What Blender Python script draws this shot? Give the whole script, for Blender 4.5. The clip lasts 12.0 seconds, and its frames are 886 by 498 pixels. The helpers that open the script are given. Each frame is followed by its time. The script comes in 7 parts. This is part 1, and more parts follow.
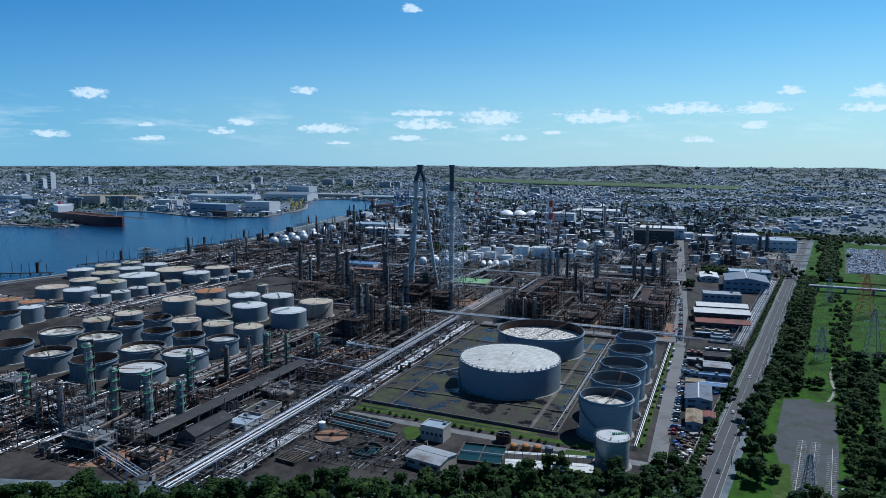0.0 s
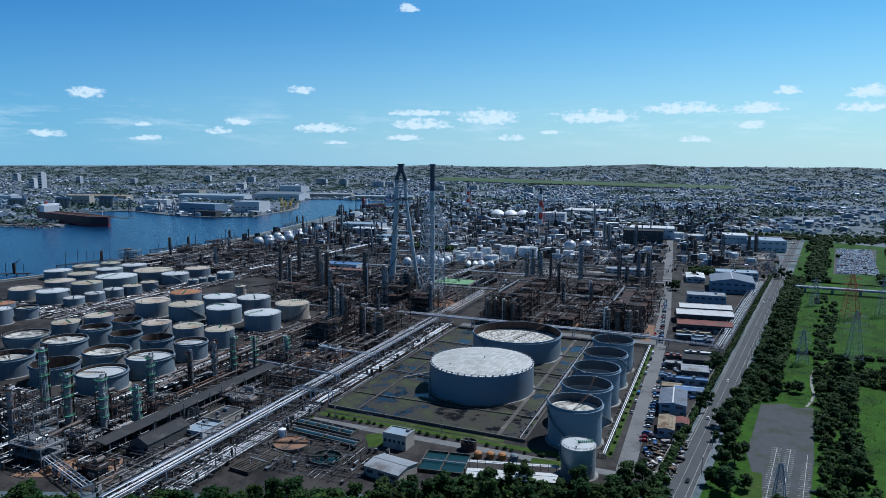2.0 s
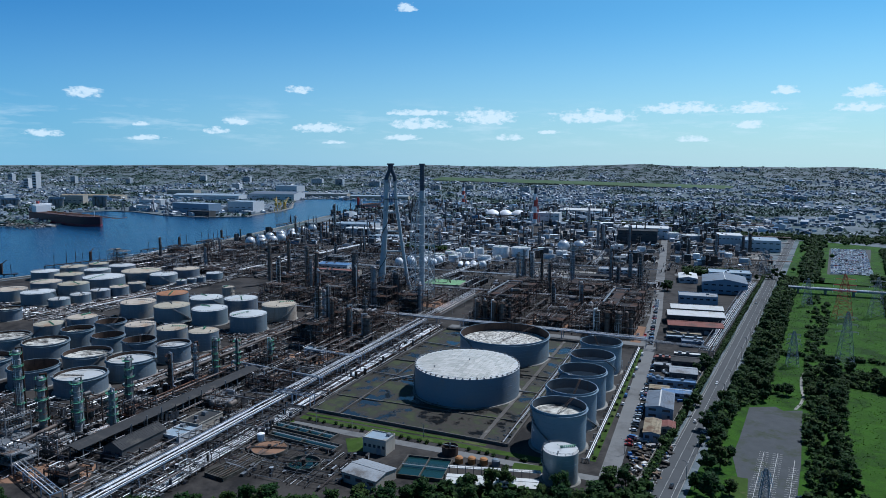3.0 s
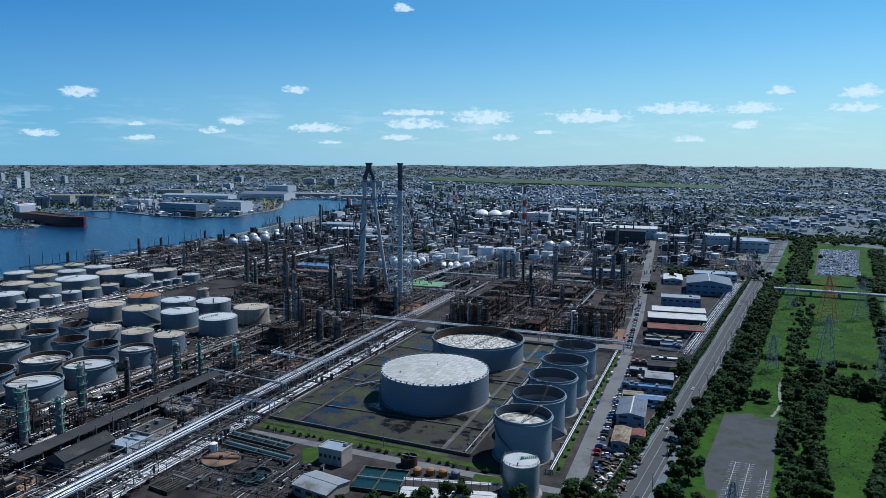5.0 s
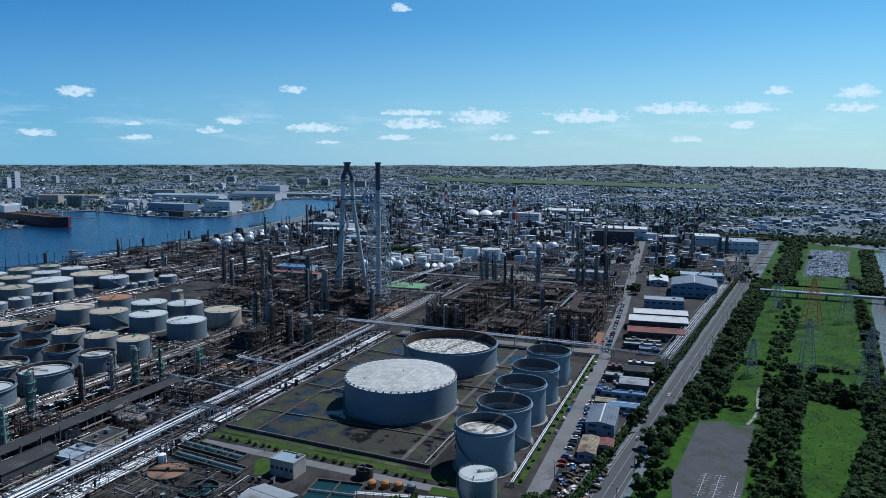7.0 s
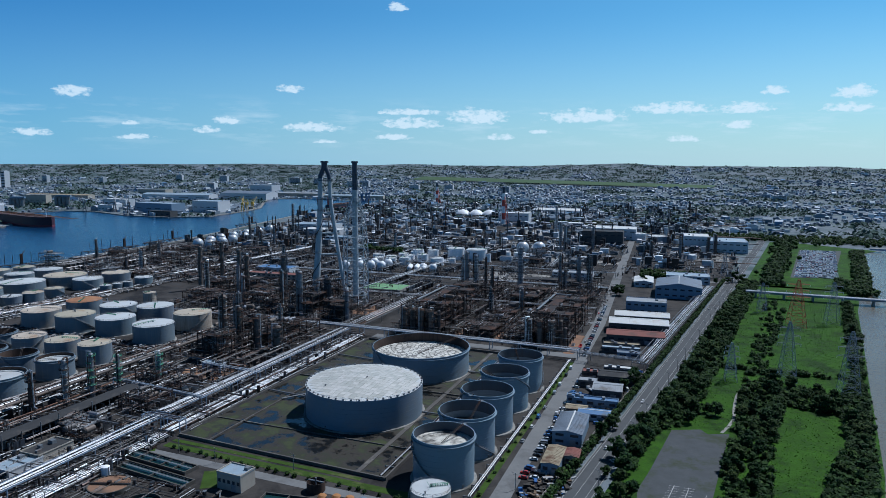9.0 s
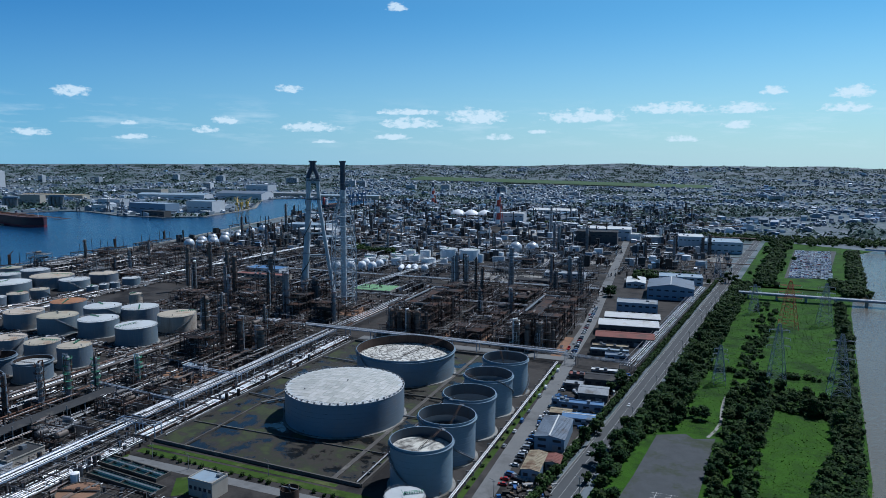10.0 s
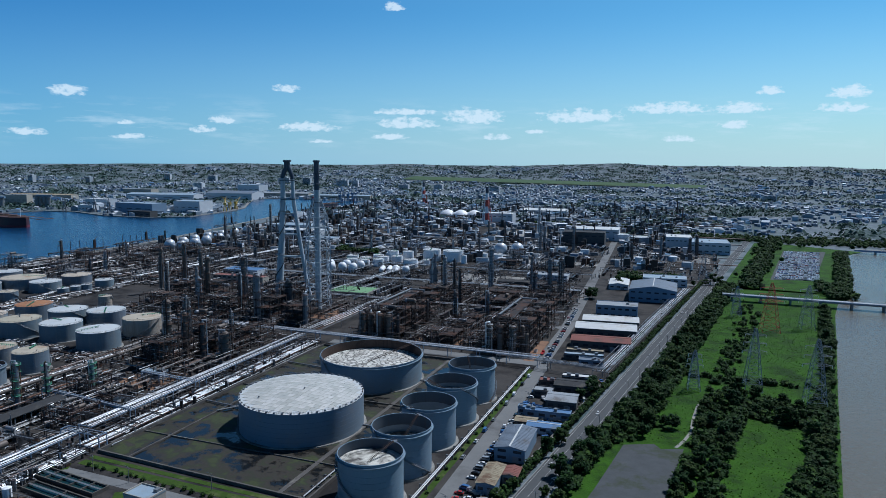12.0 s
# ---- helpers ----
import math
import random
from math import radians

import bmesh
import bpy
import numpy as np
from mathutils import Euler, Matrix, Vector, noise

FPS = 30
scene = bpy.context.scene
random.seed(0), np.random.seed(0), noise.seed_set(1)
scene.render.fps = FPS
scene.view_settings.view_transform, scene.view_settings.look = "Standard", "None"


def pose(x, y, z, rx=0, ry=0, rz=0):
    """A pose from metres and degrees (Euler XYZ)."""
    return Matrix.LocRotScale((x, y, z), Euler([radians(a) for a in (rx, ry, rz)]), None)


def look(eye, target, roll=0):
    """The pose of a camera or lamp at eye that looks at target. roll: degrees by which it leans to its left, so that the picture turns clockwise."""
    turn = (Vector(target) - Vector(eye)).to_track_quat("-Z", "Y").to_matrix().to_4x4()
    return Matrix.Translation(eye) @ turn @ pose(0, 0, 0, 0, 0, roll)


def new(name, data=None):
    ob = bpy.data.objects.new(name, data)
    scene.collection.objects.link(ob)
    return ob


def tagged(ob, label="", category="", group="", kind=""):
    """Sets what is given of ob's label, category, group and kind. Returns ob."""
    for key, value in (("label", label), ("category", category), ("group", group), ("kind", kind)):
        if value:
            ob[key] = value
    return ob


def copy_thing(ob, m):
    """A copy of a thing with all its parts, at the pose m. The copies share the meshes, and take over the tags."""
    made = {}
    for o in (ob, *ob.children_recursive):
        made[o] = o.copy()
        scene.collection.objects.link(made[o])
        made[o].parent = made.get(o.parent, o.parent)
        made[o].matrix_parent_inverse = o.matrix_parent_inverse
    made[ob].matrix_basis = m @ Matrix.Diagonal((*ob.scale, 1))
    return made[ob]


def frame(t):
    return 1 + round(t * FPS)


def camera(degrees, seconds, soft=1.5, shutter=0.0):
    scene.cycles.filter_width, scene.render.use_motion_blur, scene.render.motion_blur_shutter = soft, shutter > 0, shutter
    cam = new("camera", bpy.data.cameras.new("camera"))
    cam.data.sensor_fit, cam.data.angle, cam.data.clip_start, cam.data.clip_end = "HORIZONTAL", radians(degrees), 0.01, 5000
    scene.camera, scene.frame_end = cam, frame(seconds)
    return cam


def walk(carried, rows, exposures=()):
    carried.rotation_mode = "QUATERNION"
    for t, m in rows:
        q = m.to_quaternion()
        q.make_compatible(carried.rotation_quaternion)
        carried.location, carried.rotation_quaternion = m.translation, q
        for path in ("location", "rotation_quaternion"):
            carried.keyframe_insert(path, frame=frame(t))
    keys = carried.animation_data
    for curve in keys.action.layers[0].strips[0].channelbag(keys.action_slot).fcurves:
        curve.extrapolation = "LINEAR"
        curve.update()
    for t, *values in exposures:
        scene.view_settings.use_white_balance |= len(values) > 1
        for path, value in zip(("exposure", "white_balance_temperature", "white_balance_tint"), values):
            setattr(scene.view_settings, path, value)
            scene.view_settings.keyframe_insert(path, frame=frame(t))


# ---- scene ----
cam = camera(65.45, 12.0, soft=0.75)
METRES, EYE, TILT, LEAN, TURN = 1.0, 152.5, 0.0, 0.0, 22.1
ROWS = [
    (0.0, 0.0, 0.0, 0.0, 0.0, -7.398, -0.27),
    (0.5, 4.57, 2.71, -0.25, -0.09, -7.398, -0.29),
    (1.0, 9.11, 5.7, -0.43, -0.116, -7.411, -0.28),
    (1.5, 13.73, 8.89, -0.52, -0.181, -7.424, -0.28),
    (2.0, 18.2, 12.27, -0.65, -0.22, -7.424, -0.28),
    (2.5, 22.69, 15.65, -0.76, -0.297, -7.437, -0.27),
    (3.0, 27.1, 19.09, -0.93, -0.388, -7.437, -0.28),
    (5.0, 45.98, 33.17, -1.58, -0.685, -7.437, -0.3),
    (5.5, 50.92, 36.86, -1.68, -0.723, -7.45, -0.31),
    (6.0, 56.0, 40.45, -1.9, -0.736, -7.45, -0.29),
    (6.5, 60.67, 44.01, -2.04, -0.827, -7.45, -0.31),
    (7.0, 65.51, 47.68, -2.21, -0.878, -7.437, -0.32),
    (9.0, 84.9, 62.51, -2.78, -1.098, -7.476, -0.33),
    (9.5, 89.88, 66.1, -2.89, -1.15, -7.476, -0.33),
    (10.0, 94.89, 69.63, -3.04, -1.188, -7.476, -0.34),
    (10.5, 99.92, 73.12, -3.1, -1.253, -7.488, -0.34),
    (11.0, 105.27, 76.65, -3.15, -1.305, -7.488, -0.34),
    (11.5, 110.56, 80.27, -3.22, -1.343, -7.488, -0.37),
    (12.0, 115.78, 83.96, -3.34, -1.408, -7.488, -0.37),
]
walk(cam, [(t, pose(0, 0, EYE, TILT, LEAN, TURN) @ pose(METRES * x, METRES * y, METRES * z, 90 + pitch, roll, yaw)) for t, x, y, z, yaw, pitch, roll in ROWS], exposures=((0.0, -0.10, 5620, 10), (12.0, -0.22, 5620, 10)))

from mathutils.geometry import tessellate_polygon

# ---------------------------------------------------------------- light
SUN_AZ, SUN_EL = 32.0, 56.0          # clockwise from +y, above the horizon
world = bpy.data.worlds.new("world")
scene.world = world
world.use_nodes = True


def node(nt, kind, at=None, **values):
    n = nt.nodes.new(kind)
    for k, v in values.items():
        if k in n.inputs:
            n.inputs[k].default_value = v
    return n


def math_node(nt, op, a, b=None, c=None, clamp=False):
    n = nt.nodes.new("ShaderNodeMath")
    n.operation, n.use_clamp = op, clamp
    for i, v in enumerate((a, b, c)):
        if v is None:
            continue
        if isinstance(v, (int, float)):
            n.inputs[i].default_value = v
        else:
            nt.links.new(v, n.inputs[i])
    return n.outputs[0]


def build_sky():
    nt = world.node_tree
    nt.nodes.clear()
    out = nt.nodes.new("ShaderNodeOutputWorld")
    back = nt.nodes.new("ShaderNodeBackground")
    sky = nt.nodes.new("ShaderNodeTexSky")
    sky.sky_type, sky.sun_disc = "NISHITA", False
    sky.sun_elevation, sky.sun_rotation = radians(SUN_EL), radians(SUN_AZ)
    sky.air_density, sky.dust_density, sky.ozone_density, sky.altitude = 1.0, 0.0, 5.0, 500
    back.inputs["Strength"].default_value = SKY
    tc = nt.nodes.new("ShaderNodeTexCoord")
    sep = nt.nodes.new("ShaderNodeSeparateXYZ")
    nt.links.new(tc.outputs["Generated"], sep.inputs[0])
    az = math_node(nt, "MULTIPLY", math_node(nt, "ARCTAN2", sep.outputs[0], sep.outputs[1]), 57.2958)
    el = math_node(nt, "MULTIPLY", math_node(nt, "ARCSINE", sep.outputs[2]), 57.2958)
    com = nt.nodes.new("ShaderNodeCombineXYZ")
    nt.links.new(az, com.inputs[0])
    nt.links.new(math_node(nt, "MULTIPLY", el, 1.7), com.inputs[1])
    puff = node(nt, "ShaderNodeTexNoise", Scale=1.5, Detail=9.0, Roughness=0.6)
    nt.links.new(com.outputs[0], puff.inputs["Vector"])
    wisp = node(nt, "ShaderNodeTexNoise", Scale=0.42, Detail=8.0, Roughness=0.62)
    wc = nt.nodes.new("ShaderNodeCombineXYZ")
    nt.links.new(math_node(nt, "MULTIPLY", az, 0.55), wc.inputs[0])
    nt.links.new(math_node(nt, "MULTIPLY", el, 3.2), wc.inputs[1])
    nt.links.new(wc.outputs[0], wisp.inputs["Vector"])
    total = None
    for a, e, w, h in CLOUDS:
        dx = math_node(nt, "DIVIDE", math_node(nt, "SUBTRACT", az, a), w)
        dy = math_node(nt, "DIVIDE", math_node(nt, "SUBTRACT", el, e), h)
        # flat bases: the lower half falls off faster
        dy = math_node(nt, "MAXIMUM", dy, math_node(nt, "MULTIPLY", dy, -1.9))
        d = math_node(nt, "ADD", math_node(nt, "MULTIPLY", dx, dx), math_node(nt, "MULTIPLY", dy, dy))
        m = math_node(nt, "SUBTRACT", 1.0, d)
        total = m if total is None else math_node(nt, "MAXIMUM", total, m)
    total = math_node(nt, "ADD", total, math_node(nt, "MULTIPLY", math_node(nt, "SUBTRACT", puff.outputs[0], 0.48), 4.6))
    dense = math_node(nt, "MULTIPLY", total, 1.1, clamp=True)
    band = math_node(nt, "SUBTRACT", 1.0, math_node(nt, "MULTIPLY", math_node(nt, "ABSOLUTE", math_node(nt, "SUBTRACT", el, 2.6)), 0.42), clamp=True)
    thin = math_node(nt, "MULTIPLY", math_node(nt, "MULTIPLY", math_node(nt, "SUBTRACT", wisp.outputs[0], 0.5), 4.0, clamp=True), math_node(nt, "MULTIPLY", band, 0.45))
    cover = math_node(nt, "MAXIMUM", math_node(nt, "MULTIPLY", dense, 0.8), thin, clamp=True)
    tint = nt.nodes.new("ShaderNodeMix")
    tint.data_type, tint.blend_type = "RGBA", "MULTIPLY"
    tint.inputs[0].default_value = 1.0
    nt.links.new(sky.outputs[0], tint.inputs[6])
    tint.inputs[7].default_value = SKY_TINT
    low = math_node(nt, "SUBTRACT", 1.0, math_node(nt, "MULTIPLY", math_node(nt, "ABSOLUTE", el), 0.085), clamp=True)
    pale = nt.nodes.new("ShaderNodeMix")
    pale.data_type = "RGBA"
    nt.links.new(math_node(nt, "MULTIPLY", math_node(nt, "POWER", low, 1.6), 0.9), pale.inputs[0])
    nt.links.new(tint.outputs[2], pale.inputs[6])
    pale.inputs[7].default_value = HORIZON
    mix = nt.nodes.new("ShaderNodeMix")
    mix.data_type = "RGBA"
    nt.links.new(cover, mix.inputs[0])
    # the sky is deeper blue away from the sun and towards the zenith
    sx, sy, sz = (math.sin(radians(SUN_AZ)) * math.cos(radians(SUN_EL)), math.cos(radians(SUN_AZ)) * math.cos(radians(SUN_EL)), math.sin(radians(SUN_EL)))
    toward = math_node(nt, "ADD", math_node(nt, "ADD", math_node(nt, "MULTIPLY", sep.outputs[0], sx), math_node(nt, "MULTIPLY", sep.outputs[1], sy)), math_node(nt, "MULTIPLY", sep.outputs[2], sz))
    toward = math_node(nt, "MULTIPLY", math_node(nt, "SUBTRACT", toward, 0.1), 1.9, clamp=True)
    side = nt.nodes.new("ShaderNodeMix")
    side.data_type = "RGBA"
    nt.links.new(toward, side.inputs[0])
    side.inputs[6].default_value, side.inputs[7].default_value = (0.47, 0.70, 0.82, 1), (1.14, 1.06, 0.88, 1)
    high = math_node(nt, "SUBTRACT", 1.0, math_node(nt, "MULTIPLY", math_node(nt, "MULTIPLY", math_node(nt, "SUBTRACT", el, 13.0), 0.025, clamp=True), ZENITH))
    deep = nt.nodes.new("ShaderNodeMix")
    deep.data_type, deep.blend_type = "RGBA", "MULTIPLY"
    deep.inputs[0].default_value = 1.0
    nt.links.new(pale.outputs[2], deep.inputs[6])
    nt.links.new(side.outputs[2], deep.inputs[7])
    zen = nt.nodes.new("ShaderNodeVectorMath")
    zen.operation = "SCALE"
    nt.links.new(deep.outputs[2], zen.inputs[0])
    nt.links.new(high, zen.inputs["Scale"])
    nt.links.new(zen.outputs[0], mix.inputs[6])
    mix.inputs[7].default_value = CLOUD
    nt.links.new(mix.outputs[2], back.inputs["Color"])
    nt.links.new(back.outputs[0], out.inputs[0])


ZENITH = 0.75
HORIZON = (5.3, 7.0, 7.8, 1)
SKY, SKY_TINT, CLOUD = 0.112, (0.52, 0.92, 1.08, 1), (7.6, 8.6, 8.8, 1)
CLOUDS = [
    (-48.8, 4.57, 1.32, 0.53), (-33.2, 5.31, 1.17, 0.41), (-24.7, 11.75, 0.85, 0.47), (-38.1, 2.74, 1.03, 0.47),
    (-31.5, 2.33, 2.35, 0.53), (-23.7, 2.75, 2.44, 0.59), (-23.9, 3.67, 2.58, 0.35), (-18.2, 3.25, 2.58, 0.82),
    (-9.6, 3.29, 3.38, 0.70), (-3.0, 3.85, 3.05, 0.59), (2.2, 3.78, 1.88, 0.59), (4.2, 5.06, 0.89, 0.41),
    (9.3, 4.71, 1.41, 0.65), (9.0, 3.66, 1.69, 0.41), (1.9, 2.59, 1.32, 0.41), (-51.4, 1.65, 1.32, 0.35),
    (-45.0, 2.48, 0.66, 0.23), (-39.7, 2.04, 0.94, 0.35), (-44.7, 1.46, 1.32, 0.29), (-30.6, 1.29, 1.17, 0.23),
    (-25.0, 1.66, 1.50, 0.35), (-16.3, 1.70, 1.03, 0.35), (-13.1, 2.14, 0.94, 0.23), (-2.0, 1.58, 1.32, 0.35),
]
build_sky()
sun = new("sun", bpy.data.lights.new("sun", "SUN"))
sun.data.energy, sun.data.angle, sun.data.color = 4.9, radians(0.53), (1.0, 0.975, 0.94)
ux, uy = math.sin(radians(SUN_AZ)) * math.cos(radians(SUN_EL)), math.cos(radians(SUN_AZ)) * math.cos(radians(SUN_EL))
sun.matrix_world = look((0, 0, 0), (-ux, -uy, -math.sin(radians(SUN_EL))))


# ---------------------------------------------------------------- materials
MATS = {}


def mat(name, base, rough=0.7, metal=0.0, vary=0.25, size=6.0, fine=0.12, dark=None, stain=0.0, bump=0.15, islands=None, objects=0.0, streaks=0.0, ior=None):
    """base colour with two scales of variation, stains of a second colour, vertical streaks, bump, and a shift for each piece."""
    if name in MATS:
        return MATS[name]
    m = bpy.data.materials.new(name)
    m.use_nodes = True
    nt = m.node_tree
    b = nt.nodes["Principled BSDF"]
    b.inputs["Metallic"].default_value = metal
    b.inputs["Specular IOR Level"].default_value = 0.15 if rough > 0.72 else 0.4
    tc = nt.nodes.new("ShaderNodeTexCoord")
    co = tc.outputs["Object"]
    n1 = node(nt, "ShaderNodeTexNoise", Scale=1.0 / size, Detail=4.0, Roughness=0.6)
    n2 = node(nt, "ShaderNodeTexNoise", Scale=1.0 / (size * fine), Detail=3.0, Roughness=0.6)
    nt.links.new(co, n1.inputs["Vector"])
    nt.links.new(co, n2.inputs["Vector"])
    rgb = nt.nodes.new("ShaderNodeRGB")
    rgb.outputs[0].default_value = (*base, 1)
    col = rgb.outputs[0]

    def blend(a, bcol, fac, mode="MIX"):
        x = nt.nodes.new("ShaderNodeMix")
        x.data_type, x.blend_type = "RGBA", mode
        if isinstance(fac, (int, float)):
            x.inputs[0].default_value = fac
        else:
            nt.links.new(fac, x.inputs[0])
        nt.links.new(a, x.inputs[6])
        if isinstance(bcol, tuple):
            x.inputs[7].default_value = (*bcol[:3], 1)
        else:
            nt.links.new(bcol, x.inputs[7])
        return x.outputs[2]

    if islands:
        geo = nt.nodes.new("ShaderNodeNewGeometry")
        ramp = nt.nodes.new("ShaderNodeValToRGB")
        ramp.color_ramp.interpolation = "CONSTANT"
        while len(ramp.color_ramp.elements) < len(islands):
            ramp.color_ramp.elements.new(0.5)
        for i, (pos, c) in enumerate(islands):
            ramp.color_ramp.elements[i].position = pos
            ramp.color_ramp.elements[i].color = (*c, 1)
        nt.links.new(geo.outputs["Random Per Island"], ramp.inputs[0])
        col = ramp.outputs[0]
    if objects:
        info = nt.nodes.new("ShaderNodeObjectInfo")
        hs = nt.nodes.new("ShaderNodeHueSaturation")
        nt.links.new(math_node(nt, "ADD", math_node(nt, "MULTIPLY", info.outputs["Random"], 2 * objects), 1 - objects), hs.inputs["Value"])
        nt.links.new(math_node(nt, "ADD", math_node(nt, "MULTIPLY", info.outputs["Random"], -0.3 * objects), 0.5 + 0.15 * objects), hs.inputs["Hue"])
        nt.links.new(col, hs.inputs["Color"])
        col = hs.outputs[0]
    shade = math_node(nt, "ADD", math_node(nt, "MULTIPLY", n1.outputs[0], vary * 1.4), math_node(nt, "MULTIPLY", n2.outputs[0], vary * 0.9))
    shade = math_node(nt, "ADD", math_node(nt, "MULTIPLY", shade, 1.0), 1 - vary * 1.15)
    grey = nt.nodes.new("ShaderNodeCombineColor")
    for i in range(3):
        nt.links.new(shade, grey.inputs[i])
    col = blend(col, grey.outputs[0], 1.0, "MULTIPLY")
    if dark and stain:
        n3 = node(nt, "ShaderNodeTexNoise", Scale=0.45 / size, Detail=6.0, Roughness=0.7)
        off = nt.nodes.new("ShaderNodeMapping")
        off.inputs["Location"].default_value = (31.7, 12.4, 5.1)
        nt.links.new(co, off.inputs["Vector"])
        nt.links.new(off.outputs[0], n3.inputs["Vector"])
        f = math_node(nt, "MULTIPLY", math_node(nt, "SUBTRACT", n3.outputs[0], 0.62 - 0.25 * stain), 7.0, clamp=True)
        col = blend(col, dark, f)
    if dark and streaks:
        n4 = node(nt, "ShaderNodeTexNoise", Scale=1.0, Detail=3.0, Roughness=0.6)
        off = nt.nodes.new("ShaderNodeMapping")
        off.inputs["Scale"].default_value = (0.9, 0.9, 0.035)
        nt.links.new(co, off.inputs["Vector"])
        nt.links.new(off.outputs[0], n4.inputs["Vector"])
        f = math_node(nt, "MULTIPLY", math_node(nt, "SUBTRACT", n4.outputs[0], 0.5), 3.0 * streaks, clamp=True)
        col = blend(col, dark, f)
    nt.links.new(col, b.inputs["Base Color"])
    nt.links.new(math_node(nt, "ADD", math_node(nt, "MULTIPLY", n2.outputs[0], 0.24), rough - 0.12, clamp=True), b.inputs["Roughness"])
    if bump:
        bp = node(nt, "ShaderNodeBump", Strength=bump, Distance=size * fine * 0.25)
        nt.links.new(n2.outputs[0], bp.inputs["Height"])
        nt.links.new(bp.outputs[0], b.inputs["Normal"])
    MATS[name] = m
    return m


# ---------------------------------------------------------------- mesh helpers
class Mb:
    """Collects boxes, tubes, lathes and sheets into one mesh."""

    def __init__(self):
        self.v, self.f = [], []

    def add(self, vs, fs):
        k = len(self.v)
        self.v += vs
        self.f += [tuple(i + k for i in f) for f in fs]
        return self

    def box(self, x, y, z, sx, sy, sz, rz=0.0):
        """centre of the base, sizes, turn in radians"""
        c, s = math.cos(rz), math.sin(rz)
        vs = []
        for dz in (0, sz):
            for dx, dy in ((-1, -1), (1, -1), (1, 1), (-1, 1)):
                a, b = dx * sx / 2, dy * sy / 2
                vs.append((x + a * c - b * s, y + a * s + b * c, z + dz))
        return self.add(vs, [(3, 2, 1, 0), (4, 5, 6, 7), (0, 1, 5, 4), (1, 2, 6, 5), (2, 3, 7, 6), (3, 0, 4, 7)])

    def gable(self, x, y, z, sx, sy, rise, over=0.4, thick=0.25, rz=0.0):
        """gable roof with its ridge along local y"""
        c, s = math.cos(rz), math.sin(rz)
        hx, hy = sx / 2 + over, sy / 2 + over
        prof = [(-hx, -rise * over / (sx / 2)), (0, rise), (hx, -rise * over / (sx / 2)), (hx, thick - rise * over / (sx / 2)), (0, rise + thick), (-hx, thick - rise * over / (sx / 2))]
        vs = []
        for b in (-hy, hy):
            for a, h in prof:
                vs.append((x + a * c - b * s, y + a * s + b * c, z + h))
        fs = [(0, 1, 4, 5), (1, 2, 3, 4), (11, 10, 7, 6), (10, 9, 8, 7)]
        for i in range(6):
            j = (i + 1) % 6
            fs.append((i, i + 6, j + 6, j))
        return self.add(vs, fs)

    def tube(self, p, q, r, seg=6, r2=None, cap=True):
        p, q = Vector(p), Vector(q)
        d = q - p
        if d.length < 1e-6:
            return self
        d.normalize()
        a = d.orthogonal().normalized()
        b = d.cross(a)
        r2 = r if r2 is None else r2
        vs = []
        for c, rr in ((p, r), (q, r2)):
            for i in range(seg):
                t = 2 * math.pi * (i + 0.5) / seg
                vs.append(tuple(c + a * (rr * math.cos(t)) + b * (rr * math.sin(t))))
        fs = [(i, (i + 1) % seg, seg + (i + 1) % seg, seg + i) for i in range(seg)]
        if cap:
            fs += [tuple(range(seg - 1, -1, -1)), tuple(range(seg, 2 * seg))]
        return self.add(vs, fs)

    def path(self, pts, r, seg=6):
        """One tube swept along a bent line, mitred at its bends."""
        p = [Vector(q) for q in pts]
        d = [(b - a).normalized() for a, b in zip(p, p[1:])]
        a = d[0].orthogonal().normalized()
        b = d[0].cross(a)
        ring = [a * (r * math.cos(2 * math.pi * (i + 0.5) / seg)) + b * (r * math.sin(2 * math.pi * (i + 0.5) / seg)) for i in range(seg)]
        vs = [tuple(p[0] + o) for o in ring]
        for k in range(1, len(p)):
            if k < len(p) - 1:
                n = d[k - 1] + d[k]
                n = n.normalized() if n.length > 0.3 else d[k - 1]
                cut = [o - d[k - 1] * (o.dot(n) / d[k - 1].dot(n)) for o in ring]
                vs += [tuple(p[k] + o) for o in cut]
                ring = [o - d[k] * o.dot(d[k]) for o in cut]
            else:
                vs += [tuple(p[k] + o) for o in ring]
        m = len(p)
        fs = [(k * seg + i, k * seg + (i + 1) % seg, (k + 1) * seg + (i + 1) % seg, (k + 1) * seg + i) for k in range(m - 1) for i in range(seg)]
        fs += [tuple(range(seg - 1, -1, -1)), tuple(range((m - 1) * seg, m * seg))]
        return self.add(vs, fs)

    def lathe(self, prof, seg=32, x=0, y=0, z=0, closed=False):
        """prof: (radius, height) pairs turned round the z axis"""
        n = len(prof)
        vs = []
        for i in range(seg):
            t = 2 * math.pi * i / seg
            c, s = math.cos(t), math.sin(t)
            vs += [(x + r * c, y + r * s, z + h) for r, h in prof]
        fs = []
        for i in range(seg):
            j = (i + 1) % seg
            for k in range(n if closed else n - 1):
                l = (k + 1) % n
                fs.append((i * n + k, j * n + k, j * n + l, i * n + l))
        return self.add(vs, fs)

    def sphere(self, x, y, z, r, seg=16, rings=8, squash=1.0):
        prof = [(max(r * math.sin(math.pi * i / rings), 0.001), -r * squash * math.cos(math.pi * i / rings)) for i in range(rings + 1)]
        return self.lathe(prof, seg, x, y, z)

